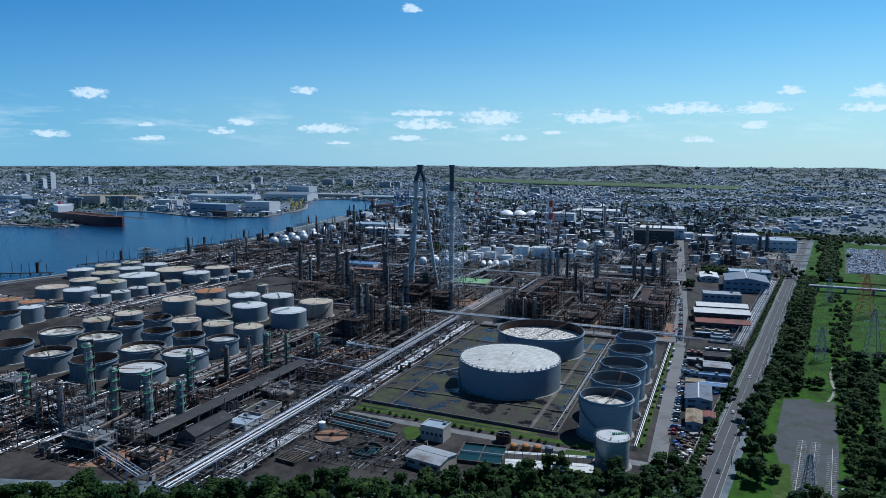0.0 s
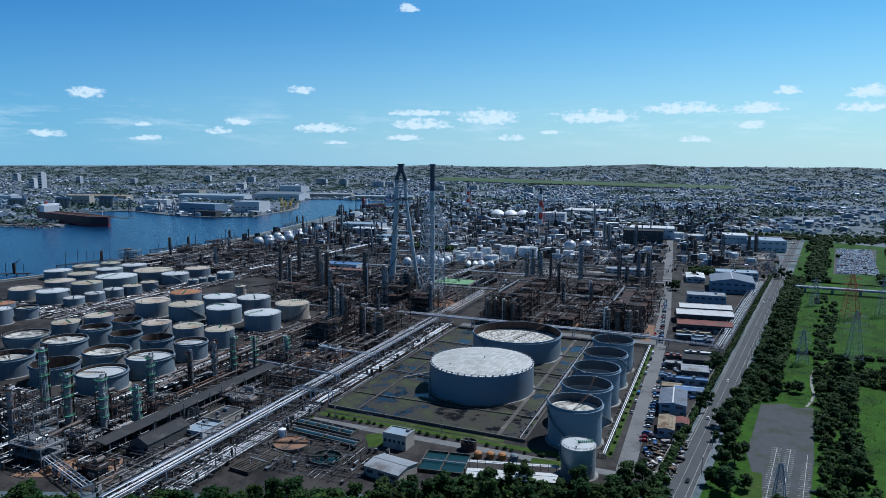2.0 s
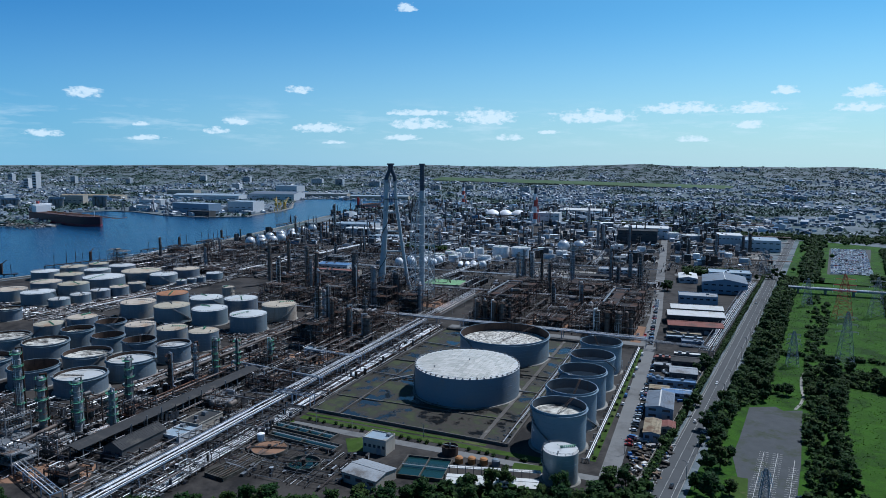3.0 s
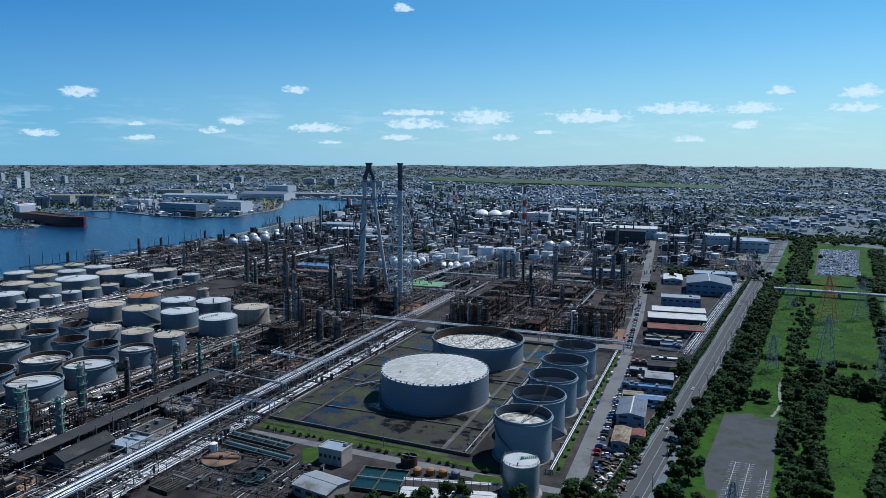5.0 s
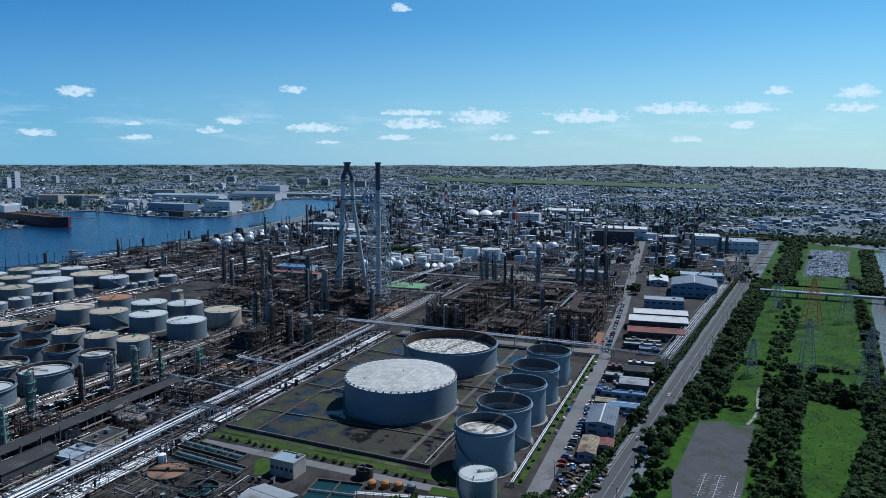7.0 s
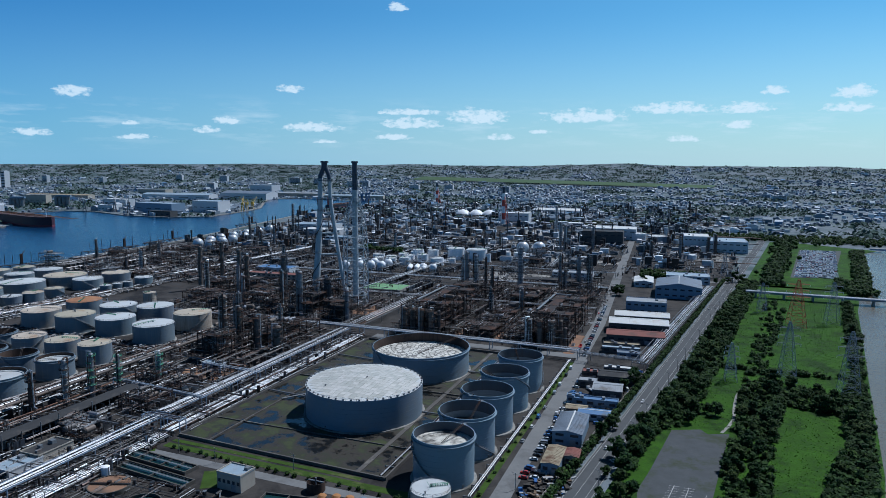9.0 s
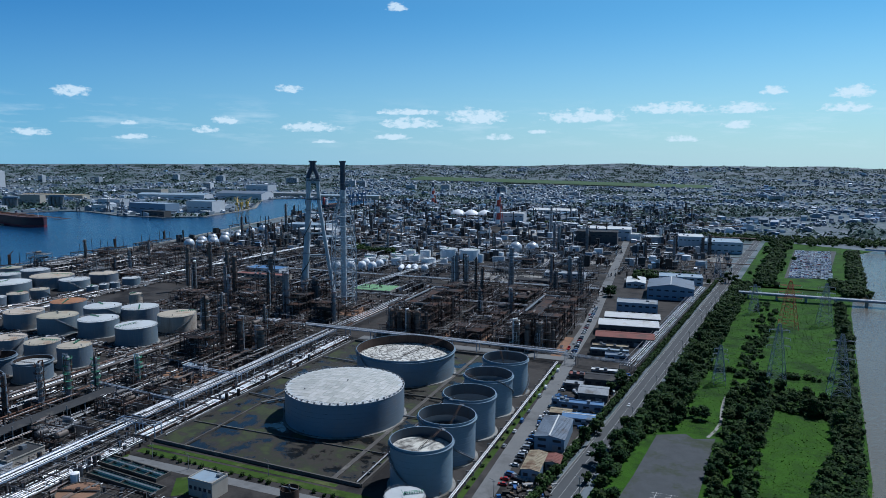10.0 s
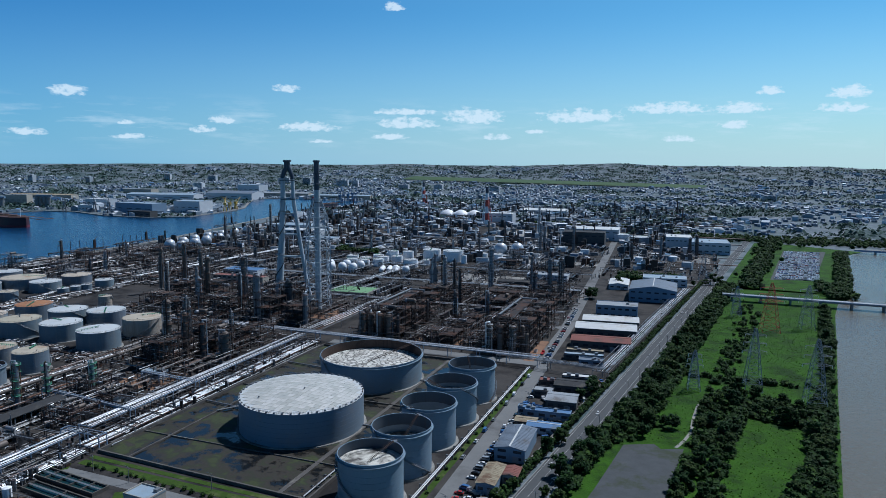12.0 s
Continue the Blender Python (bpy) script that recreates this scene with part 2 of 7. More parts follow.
    def sheet(self, pts, z=0.0):
        tris = tessellate_polygon([[Vector((*p[:2], 0)) for p in pts]])
        up = []
        for a, b, c in tris:
            area = (pts[b][0] - pts[a][0]) * (pts[c][1] - pts[a][1]) - (pts[b][1] - pts[a][1]) * (pts[c][0] - pts[a][0])
            up.append((a, b, c) if area > 0 else (a, c, b))
        return self.add([(*p[:2], z) for p in pts], up)

    def slab(self, pts, z0, z1):
        n = len(pts)
        vs = [(*p[:2], z0) for p in pts] + [(*p[:2], z1) for p in pts]
        fs = [tuple(range(n, 2 * n))] + [(i, (i + 1) % n, n + (i + 1) % n, n + i) for i in range(n)]
        return self.add(vs, fs)

    def mesh(self, name, material):
        me = bpy.data.meshes.new(name)
        me.from_pydata(self.v, [], self.f)
        me.materials.append(material)
        me.polygons.foreach_set("use_smooth", [True] * len(me.polygons))
        me.set_sharp_from_angle(angle=radians(32))
        me.update()
        return me


def thing(name, x, y, z=0.0, rz=0.0, label="", category="", group="", kind=""):
    ob = new(name)
    ob.empty_display_size = 0.5
    ob.matrix_world = pose(x, y, z, 0, 0, rz)
    return tagged(ob, label, category, group, kind)


def part(name, mb, material, parent=None, label="", at=None):
    """One mesh object under a thing or a part; mb may be a mesh that is shared."""
    me = mb.mesh(name, material) if isinstance(mb, Mb) else mb
    ob = new(name, me)
    if parent is not None:
        ob.parent = parent
    if at is not None:
        ob.matrix_basis = at
    return tagged(ob, label)


def solid(name, mb, material, label, category, kind="", group="", at=None):
    ob = new(name, mb.mesh(name, material) if isinstance(mb, Mb) else mb)
    if at is not None:
        ob.matrix_world = at
    return tagged(ob, label, category, group, kind)


rnd = random.Random(7)
GREY_STEEL = mat("grey_steel", (0.17, 0.185, 0.20), 0.5, 0.3, 0.35, 5.0, dark=(0.16, 0.11, 0.08), stain=0.35, streaks=0.4)
DARK_STEEL = mat("dark_steel", (0.034, 0.031, 0.031), 0.74, 0.0, 0.5, 4.0, dark=(0.07, 0.036, 0.024), stain=0.6, streaks=0.5)
ALU = mat("aluminium_cladding", (0.50, 0.52, 0.54), 0.4, 0.45, 0.25, 6.0, objects=0.3, dark=(0.12, 0.11, 0.1), stain=0.35)
RUST = mat("rusty_steel", (0.17, 0.09, 0.06), 0.8, 0.0, 0.5, 4.0, dark=(0.07, 0.05, 0.045), stain=0.5, streaks=0.4)
TANK_BLUE = mat("pale_blue_grey_paint", (0.165, 0.225, 0.275), 0.42, 0.0, 0.14, 14.0, dark=(0.20, 0.21, 0.22), stain=0.12, streaks=0.3, objects=0.06)
# shell white darkened and blued: its shaded side is put into the paint
SHADED_TANK_WHITE = mat("shaded_off_white_tank_paint", (0.135, 0.175, 0.21), 0.5, 0.0, 0.15, 12.0, dark=(0.30, 0.28, 0.25), stain=0.2, streaks=0.5, objects=0.1)
# weathered insides; the shade inside open tanks is added to their dark colour
SHADED_TANK_INNER = mat("shaded_weathered_tank_inside", (0.075, 0.052, 0.042), 0.75, 0.0, 0.5, 9.0, dark=(0.022, 0.02, 0.02), stain=0.4, streaks=0.8)
SHADED_BLUE_INNER = mat("shaded_weathered_blue_inside", (0.055, 0.072, 0.09), 0.7, 0.0, 0.4, 7.0, dark=(0.07, 0.05, 0.04), stain=0.3, streaks=0.6)
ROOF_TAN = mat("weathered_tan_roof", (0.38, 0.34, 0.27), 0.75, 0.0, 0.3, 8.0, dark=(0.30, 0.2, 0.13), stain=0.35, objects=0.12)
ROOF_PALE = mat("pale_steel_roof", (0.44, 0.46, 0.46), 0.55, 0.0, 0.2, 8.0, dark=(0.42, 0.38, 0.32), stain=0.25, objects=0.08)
ROOF_RUST = mat("rusted_roof", (0.30, 0.15, 0.08), 0.8, 0.0, 0.5, 7.0, dark=(0.12, 0.07, 0.05), stain=0.4)
FLOAT_ROOF = mat("bird_stained_floating_roof", (0.50, 0.49, 0.44), 0.7, 0.0, 0.9, 3.5, dark=(0.07, 0.065, 0.06), stain=0.62)
CONCRETE = mat("weathered_concrete", (0.24, 0.235, 0.22), 0.85, 0.0, 0.35, 9.0, dark=(0.10, 0.095, 0.085), stain=0.45)
ASPHALT = mat("grey_asphalt", (0.075, 0.080, 0.084), 0.85, 0.0, 0.3, 14.0, dark=(0.05, 0.05, 0.052), stain=0.35)
YARD = mat("dirty_yard_paving", (0.048, 0.044, 0.041), 0.85, 0.0, 0.7, 13.0, dark=(0.018, 0.017, 0.017), stain=0.62)
SOIL = mat("red_brown_soil", (0.22, 0.13, 0.085), 0.95, 0.0, 0.4, 8.0, dark=(0.10, 0.075, 0.06), stain=0.4)
GRASS = mat("meadow_grass", (0.026, 0.076, 0.003), 0.9, 0.0, 0.95, 9.0, fine=0.12, dark=(0.012, 0.034, 0.004), stain=0.55, bump=1.0)
LAWN = mat("mown_lawn", (0.036, 0.068, 0.010), 0.9, 0.0, 0.8, 5.0, dark=(0.09, 0.1, 0.04), stain=0.3, bump=0.4)
WHITE_LINE = mat("white_road_paint", (0.42, 0.42, 0.41), 0.7, 0.0, 0.3, 2.0)
PALE_ROAD = mat("pale_worn_asphalt", (0.155, 0.158, 0.158), 0.85, 0.0, 0.3, 14.0, dark=(0.10, 0.10, 0.10), stain=0.4)
WHITE = mat("white_paint", (0.78, 0.79, 0.8), 0.5, 0.0, 0.12, 6.0, dark=(0.5, 0.47, 0.42), streaks=0.3, objects=0.06)


# ---------------------------------------------------------------- ground, water, roads
def land(x, y):
    """Flat near the works; far off the land climbs slowly to the wooded hills on the skyline."""
    r = math.hypot(x, y)
    if r < 2720:
        return 0.0
    p = 74 - 61.5 * (min(r, 4900) - 2500) / 2400
    hill = 16 * max(0.0, noise.noise((math.atan2(x, y) * 9, 3.1, 0.0))) * max(0.0, (r - 4300) / 600)
    a = math.degrees(math.atan2(x, y))
    hill += max(0.0, (r - 4200) / 700) * (20 * math.exp(-((a + 5.5) / 2.6) ** 2) + 9 * math.exp(-((a - 1.5) / 5.0) ** 2) + 13 * math.exp(-((a - 8.5) / 2.0) ** 2))
    return max(0.0, 152 - p * r / 1220) + hill


def ramp_mat(name, stops, size, rough=0.95, bump=0.5, detail=8.0):
    m = bpy.data.materials.new(name)
    m.use_nodes = True
    nt = m.node_tree
    b = nt.nodes["Principled BSDF"]
    tc = nt.nodes.new("ShaderNodeTexCoord")
    n = node(nt, "ShaderNodeTexNoise", Scale=1 / size, Detail=detail, Roughness=0.65)
    nt.links.new(tc.outputs["Object"], n.inputs["Vector"])
    ramp = nt.nodes.new("ShaderNodeValToRGB")
    while len(ramp.color_ramp.elements) < len(stops):
        ramp.color_ramp.elements.new(0.5)
    for i, (pos, c) in enumerate(stops):
        ramp.color_ramp.elements[i].position = pos
        ramp.color_ramp.elements[i].color = (*c, 1)
    nt.links.new(n.outputs[0], ramp.inputs[0])
    nt.links.new(ramp.outputs[0], b.inputs["Base Color"])
    b.inputs["Roughness"].default_value = rough
    bp = node(nt, "ShaderNodeBump", Strength=bump, Distance=size * 0.03)
    nt.links.new(n.outputs[0], bp.inputs["Height"])
    nt.links.new(bp.outputs[0], b.inputs["Normal"])
    return m


# plain colours shifted to blue: distance haze is put into the base colour
GROUND = ramp_mat("hazed_wooded_plain", [(0.34, (0.03, 0.055, 0.055)), (0.45, (0.05, 0.08, 0.085)), (0.52, (0.13, 0.155, 0.175)), (0.58, (0.065, 0.09, 0.105)), (0.70, (0.20, 0.225, 0.25))], 120.0)


def build_ground():
    mb = Mb()
    radii = [0, 300, 700, 1200, 1800, 2500] + [2500 + 150 * i for i in range(1, 17)]
    seg = 360
    for r in radii:
        for i in range(seg):
            t = 2 * math.pi * i / seg
            x, y = r * math.sin(t), r * math.cos(t)
            mb.v.append((x, y, land(x, y) - 0.02))
    for k in range(len(radii) - 1):
        for i in range(seg):
            j = (i + 1) % seg
            mb.f.append((k * seg + i, (k + 1) * seg + i, (k + 1) * seg + j, k * seg + j))
    solid("ground", mb, GROUND, "dark green and grey plain tinted with haze blue, running to low wooded hills", "ground", "structure")


build_ground()


def water_mat(name, deep, rough, wave, size):
    m = bpy.data.materials.new(name)
    m.use_nodes = True
    nt = m.node_tree
    b = nt.nodes["Principled BSDF"]
    tc = nt.nodes.new("ShaderNodeTexCoord")
    n1 = node(nt, "ShaderNodeTexNoise", Scale=1 / size, Detail=6.0, Roughness=0.62)
    n2 = node(nt, "ShaderNodeTexNoise", Scale=1 / 170.0, Detail=3.0)
    nt.links.new(tc.outputs["Object"], n1.inputs["Vector"])
    nt.links.new(tc.outputs["Object"], n2.inputs["Vector"])
    mix = nt.nodes.new("ShaderNodeMix")
    mix.data_type = "RGBA"
    mix.inputs[6].default_value = (*deep, 1)
    mix.inputs[7].default_value = (*[c * 1.5 for c in deep], 1)
    nt.links.new(n2.outputs[0], mix.inputs[0])
    nt.links.new(mix.outputs[2], b.inputs["Base Color"])
    b.inputs["Roughness"].default_value = rough
    b.inputs["IOR"].default_value = 1.33
    bp = node(nt, "ShaderNodeBump", Strength=wave, Distance=0.6)
    nt.links.new(n1.outputs[0], bp.inputs["Height"])
    nt.links.new(bp.outputs[0], b.inputs["Normal"])
    return m


BAY = water_mat("blue_bay_water", (0.003, 0.022, 0.06), 0.2, 1.0, 5.0)
RIVER = water_mat("muddy_river_water", (0.10, 0.088, 0.066), 0.2, 0.8, 3.0)
BASIN = water_mat("green_basin_water", (0.008, 0.028, 0.03), 0.08, 0.15, 2.0)

bay_shore = [(-860, 300), (-812, 572), (-795, 640), (-815, 850), (-826, 1061), (-880, 1320), (-935, 1576), (-950, 1800), (-972, 2056), (-1000, 2262),
             (-1177, 2250), (-1358, 2292), (-1420, 2180), (-1330, 2030), (-1190, 1815), (-1150, 1700), (-1120, 1500), (-1188, 1437), (-1330, 1440), (-1499, 1501),
             (-1600, 1490), (-1640, 1330), (-1360, 1150), (-1334, 1100), (-1502, 1050), (-2300, 640), (-2300, 300)]
solid("water_bay", Mb().sheet(bay_shore, 0.06), BAY, "blue rippled water of an industrial bay", "water", "structure")


def along(s, off=0.0):
    """A place s metres up the riverside road's line (y), off metres to its right."""
    return (2.0 + (s - 344) * 0.1317 + off, s)


def strip(y0, y1, a, b, step=40):
    n = max(1, int((y1 - y0) / step))
    ys = [y0 + (y1 - y0) * i / n for i in range(n + 1)]
    return [along(y, b) for y in ys] + [along(y, a) for y in reversed(ys)]


def strip_slab(mb, y0, y1, a, b, z0, z1):
    n = 12
    for i in range(n):
        p, q = y0 + (y1 - y0) * i / n, y0 + (y1 - y0) * (i + 1) / n
        mb.slab([along(p, a), along(p, b), along(q, b), along(q, a)], z0, z1)
    return mb


river_left = [(80, 150), (108, 300), (141, 456), (163, 610), (187, 770), (201, 867), (213, 930), (238, 1000), (256, 1090), (272, 1245), (282, 1340), (330, 1420), (420, 1560)]
solid("water_river", Mb().sheet([(900, 150), (900, 1500)] + river_left[::-1], 0.05), RIVER, "brown glinting river water", "water", "structure")

# the works' yard, the meadow and the roads
solid("pavement_works", Mb().slab([(-800, 250), (-420, 180), (-300, 215), (-8, 330), (60, 860), (105, 1230), (-60, 1700), (-900, 1700), (-818, 1061), (-806, 850), (-785, 640), (-802, 572)], -0.5, 0.04), YARD,
      "dark stained paving of the refinery yard", "yard", "structure")
solid("ground_meadow", Mb().sheet([along(250, 9), along(1000, 15), (236, 990), (213, 930), (201, 867), (187, 770), (163, 610), (141, 456), (108, 300), (98, 250)], 0.05), GRASS,
      "bright green riverside meadow", "meadow", "structure")
road = solid("road_riverside", strip_slab(Mb(), 180, 1540, -6.3, 6.2, -0.3, 0.12), ASPHALT, "straight grey asphalt road with white lines", "road", "structure")
lines = Mb()
strip_slab(lines, 180, 1500, -5.4, -5.25, 0.12, 0.13)
strip_slab(lines, 180, 1500, 3.9, 4.05, 0.12, 0.13)
strip_slab(lines, 180, 1500, -0.76, -0.65, 0.12, 0.13)
solid("road_marking", lines, WHITE_LINE, "white painted lane lines", "road marking", "structure")
kerb = Mb()
strip_slab(kerb, 180, 1500, 6.2, 6.5, 0.0, 0.27)
strip_slab(kerb, 180, 1500, -6.6, -6.3, 0.0, 0.27)
solid("kerb", kerb, CONCRETE, "low concrete kerb along the road", "kerb", "structure")


def street(name, pts, w, z=0.09):
    mb = Mb()
    for (x0, y0), (x1, y1) in zip(pts, pts[1:]):
        d = Vector((x1 - x0, y1 - y0)).normalized() * 0.5 * w
        mb.slab([(x0 + d.y, y0 - d.x), (x1 + d.y, y1 - d.x), (x1 - d.y, y1 + d.x), (x0 - d.y, y0 + d.x)], -0.2, z)
    return solid(name, mb, PALE_ROAD, "grey asphalt works road", "road", "structure")


street("road_works", [(-24, 350), (-27, 600)], 9)
street("road_works", [(-30, 600), (-32, 720), (-52, 1060), (-82, 1570)], 11, 0.10)
street("road_works", [(-204, 604), (-30, 606)], 12, 0.085)
street("road_works", [(-244, 352), (-28, 346)], 6, 0.095)
street("road_works", [(-30, 720), (-205, 735)], 9, 0.08)
street("road_works", [(-240, 890), (-35, 905)], 10, 0.08)
street("road_works", [(-30, 985), (95, 995)], 12, 0.08)
for x0, y0, x1, y1 in ((-215, 908, -120, 965), (-440, 1085, -60, 1120), (-520, 1250, -200, 1300), (-700, 1290, -560, 1420), (-300, 1400, -160, 1520), (-30, 1180, 90, 1260)):
    solid("pavement_yard", Mb().slab([(x0, y0), (x1, y0), (x1, y1), (x0, y1)], -0.2, 0.07), CONCRETE, "pale concrete yard between works buildings", "yard", "structure")
street("road_works", [(-335, 320), (-330, 620)], 7, 0.08)


# ---------------------------------------------------------------- storage tanks
TANK_CACHE = {}


def shared(key, make, material):
    if key not in TANK_CACHE:
        TANK_CACHE[key] = make().mesh(key[0], material)
    return TANK_CACHE[key]


def handrail(r, z, n):
    mb = Mb()
    for zz in (0.55, 1.1):
        mb.lathe([(r - 0.06, z + zz), (r + 0.06, z + zz), (r, z + zz + 0.1)], n, closed=True)
    for i in range(n):
        t = 2 * math.pi * i / n
        mb.box(r * math.cos(t), r * math.sin(t), z, 0.1, 0.1, 1.15)
    return mb


def spiral_stair(r, h, start, sweep):
    mb = Mb()
    n = max(8, int(h * 2.2))
    for i in range(n):
        t = start + sweep * i / n
        mb.box((r + 0.5) * math.cos(t), (r + 0.5) * math.sin(t), 0.2 + h * i / n, 1.0, r * abs(sweep) / n * 1.15, 0.22, t)
    for i in range(n):
        t, u = start + sweep * i / n, start + sweep * (i + 1) / n
        for zz in (0.3, 1.2):
            mb.tube(((r + 1) * math.cos(t), (r + 1) * math.sin(t), h * i / n + zz), ((r + 1) * math.cos(u), (r + 1) * math.sin(u), h * (i + 1) / n + zz), 0.09, 4)
    return mb


def seg_for(r):
    return 72 if r > 20 else 48 if r > 9 else 28


def shell_courses(r, h, sg):
    """A shell of rolled plate courses, each lapped a little inside the one below."""
    n = max(3, round(h / 2.6))
    prof = []
    for i in range(n):
        q = r + 0.05 - 0.05 * i / n
        prof += [(q, 0.4 + (h - 0.4) * i / n), (q, 0.4 + (h - 0.4) * (i + 1) / n - 0.07), (q - 0.1, 0.4 + (h - 0.4) * (i + 1) / n - 0.05), (q - 0.1, 0.4 + (h - 0.4) * (i + 1) / n)]
    return Mb().lathe(prof, sg)


def tank_base(ob, r, h, stair):
    if stair:
        st = rnd.uniform(3.6, 5.0)
        part("spiral_stair", spiral_stair(r, h, st, min(2.4, h * 1.5 / r) * rnd.choice((-1, 1))), GREY_STEEL, ob)
    part("manhole", Mb().tube(((r - 0.1) * math.cos(4.5), (r - 0.1) * math.sin(4.5), 1.6), ((r + 0.5) * math.cos(4.5), (r + 0.5) * math.sin(4.5), 1.6), 0.6, 8), GREY_STEEL, ob)
    return ob


def tank(x, y, r, h, roof="cone", paint=None, top=None, turn=0.0, label="", group="storage tanks", stair=True, level=0.72):
    paint = paint or SHADED_TANK_WHITE
    sg = seg_for(r)
    ob = thing("storage_tank", x, y, 0.04, turn, label, "storage tank", group)
    key = (round(r, 1), round(h, 1), paint.name)
    part("foundation", shared(("foundation", r), lambda: Mb().lathe([(r + 1.6, 0), (r + 1.5, 0.5), (r - 0.5, 0.55)], sg), CONCRETE), CONCRETE, ob)
    if roof == "open":
        part("shell", shared(("shell", *key), lambda: shell_courses(r, h, sg), paint), paint, ob)
        inner = SHADED_BLUE_INNER if paint is TANK_BLUE and r < 20 else SHADED_TANK_INNER
        part("inner_wall", shared(("inner_wall", *key), lambda: Mb().lathe([(r, h), (r - 0.12, h), (r - 0.12, h * level - 1)], sg), inner), inner, ob, "weathered inner wall with shade painted into its dark colour")
        part("wind_girder", shared(("wind_girder", *key), lambda: Mb().lathe([(r + 0.01, h - 1.5), (r + 0.9, h - 1.35), (r + 0.9, h - 1.1), (r + 0.01, h - 1.05)], sg), paint), paint, ob)
        part("top_rim", shared(("top_rim", *key), lambda: Mb().lathe([(r - 0.16, h - 0.05), (r + 0.22, h - 0.05), (r + 0.22, h + 0.15), (r - 0.16, h + 0.15)], sg, closed=True), paint), paint, ob)
        fl = h * level
        part("floating_roof", shared(("floating_roof", *key, level), lambda: Mb().lathe([(r - 0.35, fl - 0.5), (r - 0.35, fl + 0.5), (r - 2.2, fl + 0.5), (r - 2.4, fl), (0.01, fl + 0.15)], sg), top or FLOAT_ROOF), top or FLOAT_ROOF, ob, "pale stained floating roof")
        lad = Mb()
        for s in (-0.35, 0.35):
            lad.tube((r - 0.2, s, h + 0.2), (-r * 0.1, s, fl + 0.6), 0.14, 4)
            lad.tube((r - 0.2, s, h + 1.1), (-r * 0.1, s, fl + 1.5), 0.08, 4)
        for i in range(14):
            k = i / 13
            lad.box(r - 0.2 - (1.1 * r - 0.2) * k, 0, h + 0.2 + (fl + 0.4 - h) * k, 0.25, 0.7, 0.12)
        part("rolling_ladder", lad, DARK_STEEL, ob)
        plat = Mb().box(r + 0.5, 0, h - 0.1, 2.2, 2.6, 0.15)
        for s in (-1.3, 1.3):
            plat.tube((r - 0.4, s, h + 1.1), (r + 1.6, s, h + 1.1), 0.06, 4)
            plat.tube((r + 1.6, s, h), (r + 1.6, s, h + 1.1), 0.06, 4)
        part("gauge_platform", plat, GREY_STEEL, ob)
    else:
        rise = r * 0.07
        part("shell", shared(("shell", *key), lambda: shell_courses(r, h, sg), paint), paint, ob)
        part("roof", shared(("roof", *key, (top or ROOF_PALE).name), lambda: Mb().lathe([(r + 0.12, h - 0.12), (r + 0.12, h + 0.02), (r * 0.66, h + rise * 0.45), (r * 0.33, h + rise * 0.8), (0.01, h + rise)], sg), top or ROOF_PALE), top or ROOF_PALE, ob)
        part("handrail", shared(("handrail", *key), lambda: handrail(r - 0.1, h, sg // 2), GREY_STEEL), GREY_STEEL, ob)
        green = rnd.random() < 0.55
        for i, (a, b) in enumerate(((0.05, 0.0), (0.7, 4.0))):
            vent = Mb()
            q = h + rise * (1 - a)
            vent.tube((a * r * math.cos(b), a * r * math.sin(b), q - 0.2), (a * r * math.cos(b), a * r * math.sin(b), q + 0.9), 0.28, 6)
            vent.tube((a * r * math.cos(b), a * r * math.sin(b), q + 0.9), (a * r * math.cos(b), a * r * math.sin(b), q + 1.15), 0.5, 6)
            part("roof_vent", vent, GREY_STEEL, ob)
        walk_rail = Mb()
        for s in (-0.5, 0.5) if r < 30 else ():
            walk_rail.tube((0, s, h + rise + 1.0), (r - 0.3, s, h + 1.1), 0.1, 4)
        if r > 30:
            return tank_base(ob, r, h, stair)
        walk_rail.tube((-0.8, -2.5, h + rise + 1), (-0.8, 2.5, h + rise + 1), 0.1, 4)
        for i in range(8):
            walk_rail.box(r * i / 8, 0, h + rise * (1 - i / 8) - 0.1, 0.12, 1.0, 1.1)
        part("roof_walkway", walk_rail, mat("green_handrail", (0.07, 0.24, 0.15), 0.6) if green else GREY_STEEL, ob)
    return tank_base(ob, r, h, stair)


def cracked_roof():
    """White floating roof with a dark crazed pattern of dried sheets."""
    m = mat("crazed_white_floating_roof", (0.56, 0.55, 0.50), 0.7, 0.0, 0.5, 4.0, dark=(0.2, 0.18, 0.15), stain=0.3)
    nt = m.node_tree
    b = nt.nodes["Principled BSDF"]
    old = b.inputs["Base Color"].links[0].from_socket
    v = nt.nodes.new("ShaderNodeTexVoronoi")
    v.feature = "DISTANCE_TO_EDGE"
    v.inputs["Scale"].default_value = 0.27
    tc = nt.nodes.new("ShaderNodeTexCoord")
    nt.links.new(tc.outputs["Object"], v.inputs["Vector"])
    x = nt.nodes.new("ShaderNodeMix")
    x.data_type = "RGBA"
    nt.links.new(math_node(nt, "MULTIPLY", v.outputs[0], 7.0, clamp=True), x.inputs[0])
    x.inputs[6].default_value = (0.06, 0.055, 0.05, 1)
    nt.links.new(old, x.inputs[7])
    nt.links.new(x.outputs[2], b.inputs["Base Color"])
    return m


